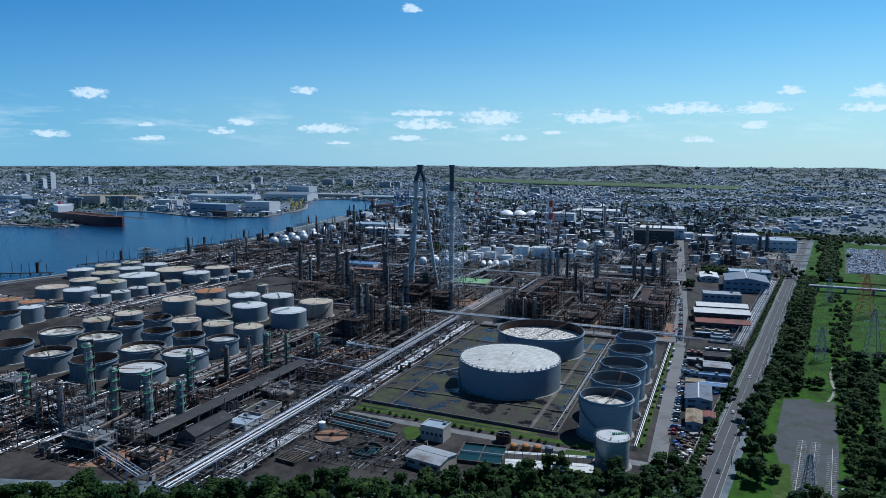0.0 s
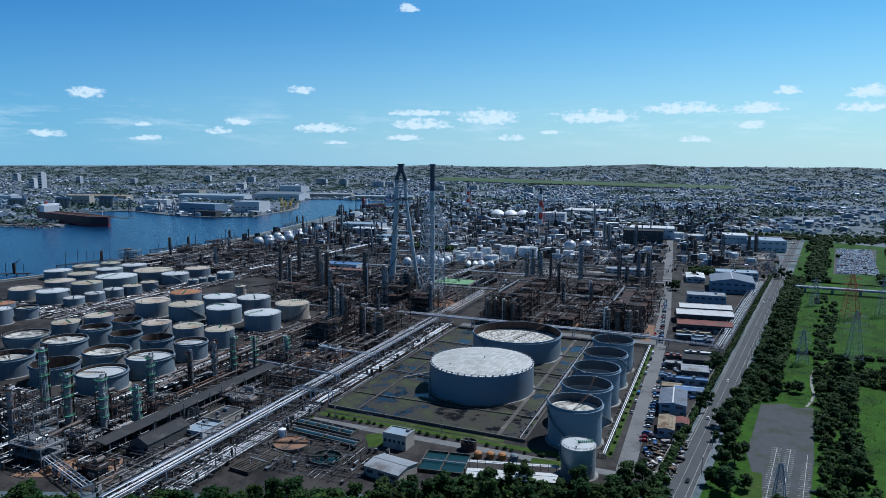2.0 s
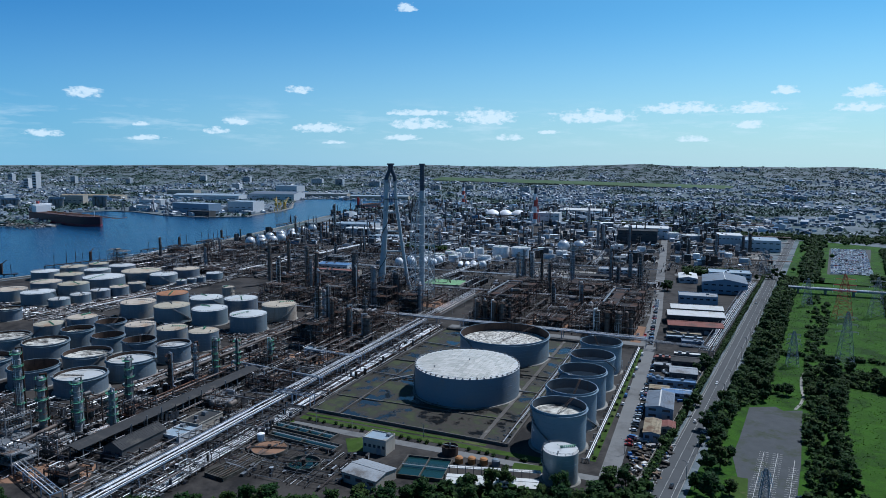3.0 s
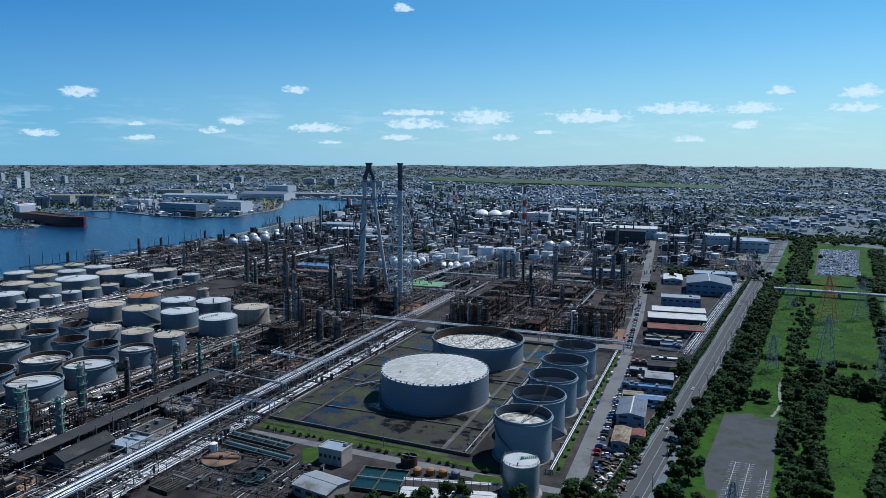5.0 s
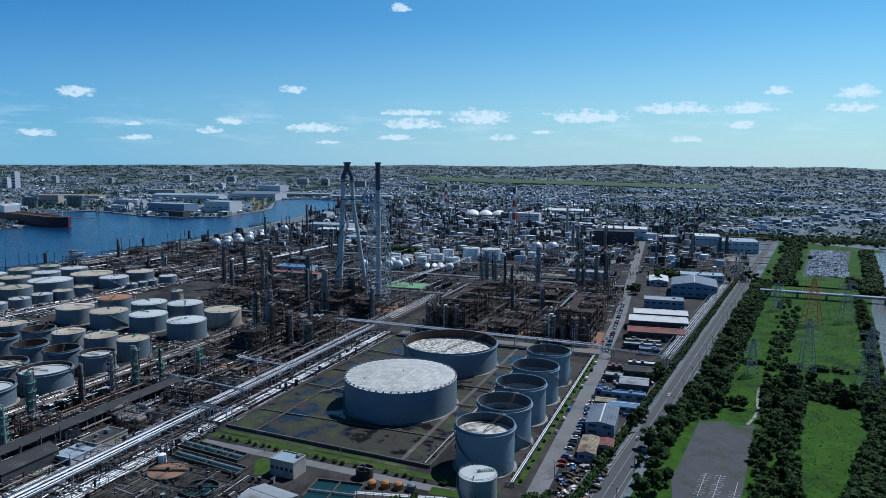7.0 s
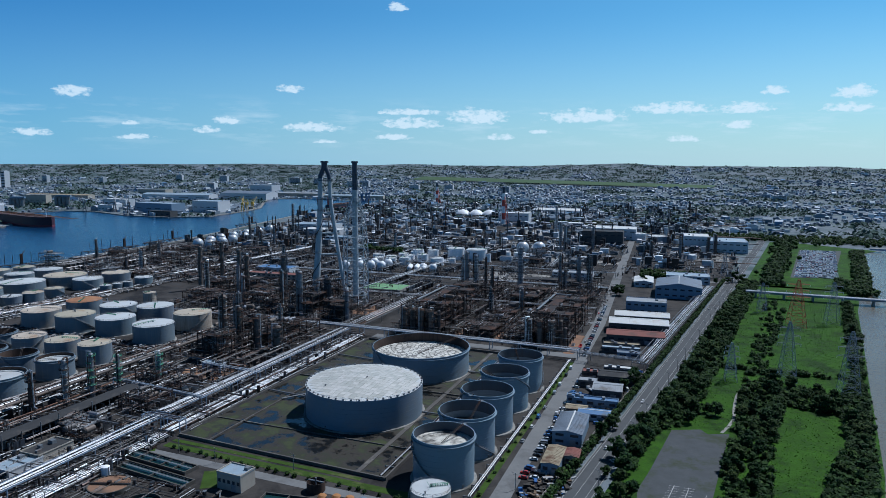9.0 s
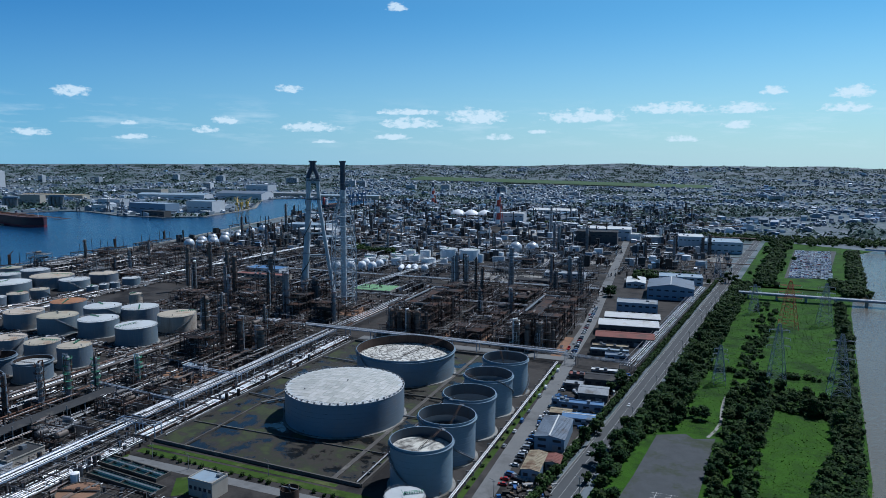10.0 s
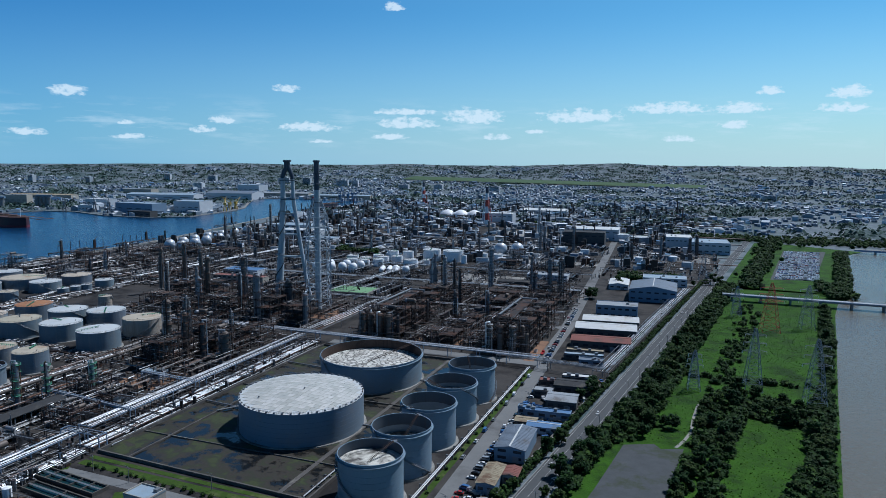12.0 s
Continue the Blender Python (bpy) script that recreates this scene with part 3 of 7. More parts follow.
# big pair in the bund
tank(-129.5, 443, 34.4, 18.3, "cone", TANK_BLUE, ROOF_PALE, 0, "very large pale blue tank with a panelled white roof", stair=True)
tank(-130.5, 532, 34.3, 17.5, "open", TANK_BLUE, cracked_roof(), 60, "very large pale blue open tank with a white floating roof", level=0.62)
for i, yy in enumerate((379, 412.5, 447.5, 483, 520.5)):
    tank(-54.6, yy, 14.4, 22, "open", TANK_BLUE, None, (70, 80, 250, 200, 120)[i], "tall pale blue open-top tank beside the works road", level=(0.78, 0.55, 0.42, 0.6, 0.55)[i])
# silver steel darkened in its colour to stand for the shaded shell
tank(-44.9, 338.5, 8.3, 15.5, "cone", mat("shaded_silver_tank", (0.27, 0.31, 0.32), 0.4, 0.35, 0.2, 8.0, dark=(0.3, 0.29, 0.27), streaks=0.4), ROOF_PALE, 40, "small silver tank with a white roof, at the tree belt")

# crude farm, open tanks nearest the camera
for x, y, r, h, lev, pale in ((-363, 346, 16, 11.5, 0.8, 1), (-358, 383, 16, 13, 0.8, 1), (-397, 381, 16, 13, 0.75, 0), (-447, 343, 15.5, 13.5, 0.7, 0), (-405, 345, 15.5, 12.5, 0.25, 0),
                              (-455, 394, 16, 12, 0.8, 0), (-493, 391, 16, 13, 0.85, 0), (-494, 348, 15, 13.5, 0.3, 0), (-423, 423, 12, 13, 0.3, 0), (-389, 421, 12, 13.5, 0.4, 0),
                              (-358, 424, 12, 13, 0.8, 1), (-459, 426, 12, 14, 0.7, 0), (-457, 457, 12, 13.5, 0.6, 0), (-594, 467, 10, 11, 0.8, 0), (-592, 415, 11, 14, 0.5, 0), (-535, 346, 15, 13, 0.7, 0)):
    tank(x, y, r, h, "open", SHADED_TANK_WHITE, ROOF_PALE if pale else None, rnd.uniform(0, 360), "grey open-top tank with a floating roof in the tank farm", level=lev)
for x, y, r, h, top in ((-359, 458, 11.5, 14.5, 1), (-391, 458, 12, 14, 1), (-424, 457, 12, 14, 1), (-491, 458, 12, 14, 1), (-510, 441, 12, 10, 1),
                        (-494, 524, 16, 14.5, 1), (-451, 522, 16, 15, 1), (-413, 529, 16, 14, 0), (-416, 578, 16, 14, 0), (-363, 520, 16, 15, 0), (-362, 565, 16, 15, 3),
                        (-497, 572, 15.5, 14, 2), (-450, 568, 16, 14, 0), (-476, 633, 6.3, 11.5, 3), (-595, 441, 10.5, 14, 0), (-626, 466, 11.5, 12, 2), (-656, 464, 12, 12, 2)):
    tank(x, y, r, h, "cone", RUST if top == 3 and r > 20 else mat("browned_tank_paint", (0.36, 0.32, 0.27), 0.7, 0, 0.35, 8.0, dark=(0.16, 0.11, 0.08), streaks=0.7, stain=0.3) if top == 3 else SHADED_TANK_WHITE,
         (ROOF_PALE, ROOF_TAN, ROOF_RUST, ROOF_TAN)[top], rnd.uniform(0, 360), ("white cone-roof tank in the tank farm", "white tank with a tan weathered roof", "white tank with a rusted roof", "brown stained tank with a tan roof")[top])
# quayside farm
for x, y, r, h, top in ((-677, 529, 16, 12, 1), (-633, 527, 16, 13, 0), (-603, 527, 10, 8, 0), (-600, 550, 10, 9, 0), (-600, 575, 10, 9, 0), (-593, 594, 10, 10, 1), (-593, 619, 9.5, 10, 1),
                        (-650, 584, 16, 11, 1), (-656, 631, 23, 11, 0), (-684, 577, 16, 12, 1), (-703, 623, 16, 12, 1), (-761, 637, 16, 10, 0), (-750, 669, 15.5, 12, 1), (-702, 663, 15.5, 12, 0),
                        (-741, 700, 12, 12, 1), (-700, 700, 16, 12, 0)):
    tank(x, y, r, h, "cone", SHADED_TANK_WHITE, (ROOF_PALE, ROOF_TAN)[top], rnd.uniform(0, 360), ("white cone-roof tank near the quay", "white tank with a tan roof near the quay")[top], stair=r > 9)
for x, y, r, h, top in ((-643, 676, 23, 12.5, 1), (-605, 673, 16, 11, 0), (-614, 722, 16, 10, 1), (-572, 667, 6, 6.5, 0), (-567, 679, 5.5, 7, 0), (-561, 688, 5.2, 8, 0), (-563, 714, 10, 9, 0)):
    tank(x, y, r, h, "cone", SHADED_TANK_WHITE, (ROOF_PALE, ROOF_TAN)[top], rnd.uniform(0, 360), ("white cone-roof tank near the quay", "white tank with a tan roof near the quay")[top], stair=r > 9)

# bund round the big pair
def wet_floor():
    """Stained concrete: brown film, green algae, and pools where the noise is low."""
    m = ramp_mat("wet_stained_floor", [(0.28, (0.006, 0.008, 0.010)), (0.40, (0.009, 0.010, 0.010)), (0.45, (0.015, 0.013, 0.009)), (0.50, (0.022, 0.018, 0.012)), (0.545, (0.013, 0.017, 0.006)), (0.60, (0.03, 0.043, 0.007)), (0.66, (0.02, 0.017, 0.012)), (0.74, (0.04, 0.034, 0.026))], 19.0, bump=0.05)
    nt = m.node_tree
    n = [q for q in nt.nodes if q.type == "TEX_NOISE"][0]
    rough = math_node(nt, "MULTIPLY", math_node(nt, "SUBTRACT", n.outputs[0], 0.425), 14.0, clamp=True)
    nt.links.new(math_node(nt, "ADD", math_node(nt, "MULTIPLY", rough, 0.75), 0.06), nt.nodes["Principled BSDF"].inputs["Roughness"])
    return m


bund = Mb()
corners = [(-205, 372), (-79, 366), (-79, 590), (-202, 590)]
for (x0, y0), (x1, y1) in zip(corners, corners[1:] + corners[:1]):
    d = Vector((x1 - x0, y1 - y0))
    bund.box((x0 + x1) / 2, (y0 + y1) / 2, 0.0, d.length, 0.9, 1.7, math.atan2(d.y, d.x))
solid("wall_bund", bund, mat("dark_bund_concrete", (0.09, 0.085, 0.08), 0.8, 0, 0.5, 8.0, dark=(0.2, 0.19, 0.17), stain=0.3), "low dark concrete bund wall round the big tanks", "bund wall", "structure")
solid("floor_bund", Mb().slab(corners, -0.2, 0.07), wet_floor(), "wet algae-stained concrete bund floor with puddles", "bund floor", "structure")

kerbs = Mb().box(-142, 487.5, 0.05, 124, 0.7, 0.9).box(-186, 428, 0.05, 0.7, 110, 0.8).box(-142, 402, 0.05, 124, 0.6, 0.6).box(-95, 478, 0.05, 2.5, 220, 0.5)
solid("kerb_bund", kerbs, mat("dark_bund_concrete", (0.06, 0.057, 0.053)), "low dividing kerbs on the bund floor", "kerb", "structure")
for x0, y0, x1, y1 in ((-205, 452, -165, 448), (-205, 540, -166, 536), (-165, 470, -186, 440), (-97, 452, -83, 452), (-97, 536, -83, 536)):
    solid("tank_line", Mb().tube((x0, y0, 1.0), (x1, y1, 1.0), 0.5, 8).box(x0, y0, 0, 0.8, 0.8, 1).box(x1, y1, 0, 0.8, 0.8, 1), GREY_STEEL, "grey feed pipe crossing the bund floor", "pipe", group="tank lines")


# ---------------------------------------------------------------- twin-leg stack and guyed stack
STACK = mat("pale_grey_stack_paint", (0.37, 0.42, 0.45), 0.55, 0, 0.2, 20.0, dark=(0.3, 0.3, 0.3), streaks=0.4)
STACK_DARK = mat("dark_blue_stack_band", (0.045, 0.06, 0.085), 0.6, 0, 0.3, 8.0)


def twin_stack(x, y):
    ob = thing("twin_leg_stack", x, y, 0, 26, "pale grey twin-leg chimney joined under a dark head", "chimney")
    part("leg", Mb().tube((-10.5, 0, 0), (-6.5, 0, 50), 4.3, 18, 3.4).tube((-6.5, 0, 50), (-3.4, 0, 105), 3.4, 18, 2.6).tube((-3.4, 0, 105), (-3.4, 0, 128), 2.5, 18), STACK, ob)
    part("leg", Mb().path([(24, 0, 0), (20.2, 0, 14), (13.4, 0, 60), (7.2, 0, 104), (6.4, 0, 128)], 2.0, 16), STACK, ob)
    part("head", Mb().path([(-3.4, 0, 127), (-3.0, 0, 131), (0.6, 0, 139.5), (0.6, 0, 146)], 2.3, 16).path([(6.4, 0, 127), (6.0, 0, 131), (2.4, 0, 139.5), (2.4, 0, 146)], 2.1, 16).tube((1.5, 0, 144.6), (1.5, 0, 146.4), 4.2, 16), STACK_DARK, ob, "dark forked head")
    for z in (107, 126.5):
        part("collar", Mb().box(1.5, 0, z - 1.0, 15.5, 7, 0.5).box(1.5, 0, z + 0.6, 15.5, 7, 0.25), STACK_DARK, ob)
    for z, x0, x1 in ((91.5, -4.2, 8.8), (70, -5.4, 12), (47, -6.8, 15.2), (20, -9, 19.4)):
        part("tie_beam", Mb().tube((x0, 0, z), (x1, 0, z), 0.9, 8), STACK, ob)
    for z in (92, 70, 47, 20):
        cx = -10.5 + 7.1 * z / 105
        part("platform", Mb().lathe([(3.0, 0), (4.9, 0), (4.9, 0.3), (3.0, 0.3)], 16, cx, 0, z + 2, True).lathe([(4.85, 1.2), (4.95, 1.2), (4.95, 1.35), (4.85, 1.35)], 16, cx, 0, z + 2, True), GREY_STEEL, ob)
    lad = Mb()
    for i in range(100):
        t, u = i * 0.16, (i + 1) * 0.16
        z, w = i * 1.02 + 3, (i + 1) * 1.02 + 3
        ca, cb = -10.5 + 7.1 * z / 105, -10.5 + 7.1 * w / 105
        ra, rb = 4.7 - 1.7 * z / 105, 4.7 - 1.7 * w / 105
        lad.tube((ca + ra * math.cos(t), ra * math.sin(t), z), (cb + rb * math.cos(u), rb * math.sin(u), w), 0.4, 4)
    part("spiral_ladder", lad, DARK_STEEL, ob)
    return ob


def guyed_stack(x, y):
    ob = thing("lattice_stack", x, y, 0, 40, "pale chimney held in a white steel lattice tower", "chimney")
    part("flue", Mb().path([(0, 0, 0), (0, 0, 118)], 2.9, 18), STACK, ob)
    part("flue_top", Mb().path([(0, 0, 118), (0, 0, 145.8)], 2.6, 18), STACK_DARK, ob, "dark blue upper flue")
    part("cap", Mb().tube((0, 0, 144.8), (0, 0, 146.6), 3.3, 16), STACK_DARK, ob)

    def half(z):
        return 10.5 if z <= 60 else 10.5 - (z - 60) * 0.06 if z < 92 else max(3.2, 8.6 - (z - 92) * 0.3)
    levels = [0, 12, 24, 36, 48, 60, 71, 82, 92, 101, 110]
    for sx, sy in ((-1, -1), (1, -1), (1, 1), (-1, 1)):
        part("tower_leg", Mb().path([(sx * half(z), sy * half(z), z) for z in levels], 0.45, 6), STACK, ob)
    for a, b in zip(levels, levels[1:]):
        for (sx, sy), (tx, ty) in (((-1, -1), (1, -1)), ((1, -1), (1, 1)), ((1, 1), (-1, 1)), ((-1, 1), (-1, -1))):
            part("diagonal_brace", Mb().tube((sx * half(a), sy * half(a), a), (tx * half(b), ty * half(b), b), 0.26, 5), STACK, ob)
            part("diagonal_brace", Mb().tube((tx * half(a), ty * half(a), a), (sx * half(b), sy * half(b), b), 0.26, 5), STACK, ob)
            part("ring_beam", Mb().tube((sx * half(b), sy * half(b), b), (tx * half(b), ty * half(b), b), 0.3, 5), STACK, ob)
            part("spoke", Mb().tube((sx * half(b), sy * half(b), b), (sx * 2.6, sy * 2.6, b), 0.3, 5), STACK, ob)
    for z in (106, 124, 134):
        part("platform", Mb().lathe([(2.7, 0), (5.6, 0), (5.6, 0.4), (3, 0.4)], 16, 0, 0, z, True), STACK_DARK, ob)
    return ob


twin_stack(-326.5, 730)
guyed_stack(-276, 706)


# ---------------------------------------------------------------- pipe racks and process plant
PIPES = mat("mixed_piping", (0.3, 0.3, 0.3), 0.45, 0.35, 0.35, 5.0,
            islands=[(0.0, (0.07, 0.072, 0.078)), (0.30, (0.46, 0.48, 0.50)), (0.37, (0.032, 0.031, 0.031)), (0.64, (0.06, 0.038, 0.03)), (0.78, (0.20, 0.215, 0.23)), (0.90, (0.05, 0.06, 0.075))])
DARKPIPES = mat("dark_mixed_piping", (0.3, 0.3, 0.3), 0.6, 0.2, 0.4, 5.0,
                islands=[(0.0, (0.055, 0.053, 0.051)), (0.34, (0.095, 0.06, 0.047)), (0.58, (0.17, 0.17, 0.175)), (0.78, (0.035, 0.035, 0.037)), (0.93, (0.46, 0.47, 0.48))])
BLUE_STEEL = mat("blue_grey_steelwork", (0.17, 0.23, 0.31), 0.55, 0.1, 0.3, 5.0, dark=(0.1, 0.09, 0.09), stain=0.3)
BLACK_DUCT = mat("dark_brown_lagged_pipe", (0.075, 0.062, 0.056), 0.6, 0.1, 0.5, 4.0, dark=(0.16, 0.11, 0.08), stain=0.4)
COLS = [mat("lagged_column_grey", (0.22, 0.23, 0.25), 0.5, 0.4, 0.3, 5.0, dark=(0.14, 0.12, 0.11), stain=0.3, streaks=0.6),
        mat("dark_lagged_column", (0.085, 0.082, 0.082), 0.55, 0.3, 0.4, 5.0, dark=(0.06, 0.05, 0.05), stain=0.3, streaks=0.6),
        mat("brown_lagged_column", (0.13, 0.105, 0.088), 0.6, 0.2, 0.4, 5.0, dark=(0.09, 0.07, 0.06), stain=0.3, streaks=0.6)]
GREENRAIL = mat("green_handrail", (0.07, 0.24, 0.15), 0.6)


def pipe_rack(x0, y0, x1, y1, width, z, pipes, label, steel=None, r=(0.15, 0.36), bay=13.0, posts=True, loops=0, dull=False):
    """Posts, cross-beams and pipes along a straight line."""
    d = Vector((x1 - x0, y1 - y0))
    L = d.length
    ob = thing("pipe_rack", x0, y0, 0.04, math.degrees(math.atan2(d.y, d.x)), label, "pipe rack", "pipe racks")
    steel = steel or GREY_STEEL
    covers = (GREY_STEEL, GREY_STEEL, RUST, DARK_STEEL, DARK_STEEL, ALU) if dull else (ALU, ALU, ALU, ALU, WHITE, WHITE, GREY_STEEL, DARK_STEEL, RUST)
    n = max(1, int(L / bay))
    pm = Mb().box(0, 0, 0, 0.45, 0.45, max(0.3, z)).mesh("post", steel)
    bm_ = Mb().box(0, 0, 0, 0.4, width + 0.6, 0.45).mesh("cross_beam", steel)
    if (y0 + y1) / 2 > 480:
        n = max(1, n // 2)
    for i in range(n + 1):
        if posts:
            for s in (-0.5, 0.5):
                part("post", pm, steel, ob, at=pose(L * i / n, s * width, 0))
        part("cross_beam", bm_, steel, ob, at=pose(L * i / n, 0, max(0.1, z - 0.45)))
    if z > 3 and posts:
        for s in (-0.5, 0.5):
            part("side_beam", Mb().box(L / 2, s * width, z - 0.45, L, 0.3, 0.4), steel, ob)
    y = -width / 2 + 0.5
    made = 0
    while y < width / 2 - 0.3 and made < pipes:
        rr = rnd.uniform(*r) * (1.35 if rnd.random() < 0.15 else 0.7)
        zz = z + rr + 0.02
        a, b = (0, L) if rnd.random() < 0.75 else (L * rnd.uniform(0, 0.25), L * rnd.uniform(0.6, 1.0))
        mb = Mb()
        if loops and rnd.random() < 0.5:
            k = rnd.uniform(0.3, 0.7) * L
            mb.path([(a, y, zz), (k, y, zz), (k, y, zz + 2.5), (k + 5, y, zz + 2.5), (k + 5, y, zz), (b, y, zz)], rr, 8)
        else:
            mb.tube((a, y, zz), (b, y, zz), rr, 8)
        for j in range(int(L / 6)):
            q = 6 * j + rnd.uniform(0, 3)
            if a < q < b - 0.3:
                mb.tube((q, y, zz), (q + 0.25, y, zz), rr * 1.25, 8)
        part("pipe", mb, rnd.choice(covers), ob)
        y += rr * 2 + (rnd.uniform(1.0, 1.9) if rnd.random() < 0.3 else rnd.uniform(0.15, 0.6)) + max(0.0, (width / pipes - 1.0) * 0.6)
        made += 1
    return ob


def column(x, y, r, h, m=None, plats=3, rail=None, label="", lean_pipe=True):
    m = m or rnd.choice(COLS)
    ob = thing("process_column", x, y, 0.04, rnd.uniform(0, 360), label or "tall lagged process column with ring platforms", "process column", "process columns")
    part("shell", Mb().lathe([(r * 1.12, 0), (r, 2.5), (r, h * 0.62), (r * 1.02, h * 0.622), (r * 0.92, h * 0.66), (r * 0.92, h - r * 0.5), (r * 0.65, h - r * 0.12), (0.02, h)], 16), m, ob)
    rail = rail or DARK_STEEL
    if y < 900:
        plats += 2
    ris = Mb()
    for k in range(rnd.randint(4, 7)):
        t, q = rnd.uniform(0, 6.28), rnd.uniform(0.1, 0.26)
        d, z0, z1 = r * 1.14 + q + 0.1, rnd.uniform(0, 0.3) * h, rnd.uniform(0.5, 0.97) * h
        ris.path([(d * math.cos(t), d * math.sin(t), z0), (d * math.cos(t), d * math.sin(t), z1), (0.8 * r * math.cos(t), 0.8 * r * math.sin(t), z1)], q, 5)
    for k in range(int(h / 3.2)):
        ris.lathe([(r * 1.0, 3 + k * 3.2), (r * 1.06, 3.05 + k * 3.2), (r * 1.06, 3.2 + k * 3.2), (r * 0.9, 3.25 + k * 3.2)], 12)
    part("riser_pipes", ris, rnd.choice((GREY_STEEL, DARK_STEEL, ALU, RUST)), ob)
    for i in range(plats):
        z = h * (0.3 + 0.66 * i / max(1, plats - 1)) - 0.6
        a0 = rnd.uniform(0, 6.28)
        mb = Mb()
        for k in range(9):
            t, u = a0 + k * 0.5, a0 + (k + 1) * 0.5
            ri, ro = r * 0.95, r + 1.4
            mb.add([(ri * math.cos(t), ri * math.sin(t), z), (ro * math.cos(t), ro * math.sin(t), z), (ro * math.cos(u), ro * math.sin(u), z), (ri * math.cos(u), ri * math.sin(u), z)], [(0, 1, 2, 3)])
            mb.tube((ro * math.cos(t), ro * math.sin(t), z), (ro * math.cos(t), ro * math.sin(t), z + 1.1), 0.07, 4)
            for q in (0.6, 1.15):
                mb.tube((ro * math.cos(t), ro * math.sin(t), z + q), (ro * math.cos(u), ro * math.sin(u), z + q), 0.07, 4)
        part("platform", mb, rail, ob)
    lad = Mb()
    for s in (-0.35, 0.35):
        lad.tube((r + 0.5, s, 0), (r + 0.5, s, h), 0.08, 4)
    for i in range(int(h / 2)):
        lad.box(r + 0.5, 0, i * 2.0, 0.08, 0.7, 0.1)
    part("ladder", lad, DARK_STEEL, ob)
    if lean_pipe:
        rr = 0.25 + 0.12 * r
        part("overhead_pipe", Mb().path([(0, 0, h - 0.3), (0, 0, h + 0.9), (-r - 0.9, 0, h + 0.9), (-r - 0.9, 0, 5), (-r - 4, 0, 5)], rr, 8), rnd.choice((ALU, GREY_STEEL, DARK_STEEL)), ob)
    return ob


def drum(parent, x, y, z, r, length, along_y, m):
    mb = Mb()
    prof = [(0.02, 0), (r * 0.7, r * 0.12), (r, r * 0.5), (r, length - r * 0.5), (r * 0.7, length - r * 0.12), (0.02, length)]
    mb.lathe(prof, 12)
    at = pose(x, y, z, -90, 0, 0) if along_y else pose(x, y, z, 0, 90, 0)
    return part("drum", mb, m, parent, at=at)


def clutter(mb, x0, x1, y0, y1, n, zmax, rmax=0.35, boxes=0.3):
    """Pipework runs, risers, pumps, skids: too many to count."""
    for i in range(n):
        k = rnd.random()
        x, y = rnd.uniform(x0, x1), rnd.uniform(y0, y1)
        r = rnd.uniform(0.09, rmax)
        z = rnd.choice((0.6, 1.2, 2.5, 4.0, 5.5, 7.0, 9.0, 12.0))
        if z > zmax:
            z = rnd.uniform(0.4, zmax)
        if k < 0.36:
            l = rnd.uniform(3, min(26, x1 - x0))
            a, b = max(x0, x - l / 2), min(x1, x + l / 2)
            mb.tube((a, y, z), (b, y, z), r, 5, cap=False)
            if rnd.random() < 0.5:
                mb.tube((a, y, 0), (a, y, z), r, 5, cap=False)
        elif k < 0.36 + 0.34 * (1 - boxes):
            l = rnd.uniform(3, min(30, y1 - y0))
            a, b = max(y0, y - l / 2), min(y1, y + l / 2)
            mb.tube((x, a, z), (x, b, z), r, 5, cap=False)
            if rnd.random() < 0.5:
                mb.tube((x, a, 0), (x, a, z), r, 5, cap=False)
        elif k < 0.80:
            s = rnd.uniform(0.5, 2.2)
            mb.box(x, y, 0, s, s * rnd.uniform(0.6, 2), rnd.uniform(0.5, 2.2))
            if rnd.random() < 0.4:
                mb.tube((x, y - s, s * 0.7 + 0.6), (x, y + s, s * 0.7 + 0.6), s * 0.4, 7)
        elif k < 0.90:
            rr = rnd.uniform(0.4, 1.2)
            mb.tube((x, y, 0), (x, y, min(zmax, rnd.uniform(1.5, 6))), rr, 8)
        else:
            mb.tube((x, y, 0), (x, y, rnd.uniform(2, zmax)), r * 0.8, 5)
    return mb


def bundles(mb, x0, x1, y0, y1, n, heights=(0.7, 0.9, 3.2, 5.5)):
    """Parallel runs of slim pipes on sleepers, elbowed at their ends."""
    for i in range(n):
        z, k = rnd.choice(heights), rnd.randint(3, 8)
        lengthwise = rnd.random() < 0.6
        if lengthwise:
            a = rnd.uniform(y0, y1 - 12)
            b, c = min(y1, a + rnd.uniform(12, 70)), rnd.uniform(x0, x1 - 5)
        else:
            a = rnd.uniform(x0, x1 - 8)
            b, c = min(x1, a + rnd.uniform(8, 45)), rnd.uniform(y0, y1 - 5)
        for j in range(k):
            r, q = rnd.uniform(0.09, 0.26), c + j * rnd.uniform(0.55, 0.8)
            e, g = a + rnd.uniform(0, 3), b - rnd.uniform(0, 3)
            p = [(q, e, 0), (q, e, z), (q, g, z), (q, g, 0)] if lengthwise else [(e, q, 0), (e, q, z), (g, q, z), (g, q, 0)]
            for u, v in zip(p, p[1:]):
                mb.tube(u, v, r, 5, cap=False)
        for e in range(int(a) + 3, int(b), 8):
            w = k * 0.75
            if lengthwise:
                mb.box(c + w / 2, e, 0, w + 0.8, 0.4, max(0.3, z - 0.25))
            else:
                mb.box(e, c + w / 2, 0, 0.4, w + 0.8, max(0.3, z - 0.25))
    return mb


def stuff(name, mb, material, label, category, at=None):
    return solid(name, mb, material, label, category, "stuff", at=at)


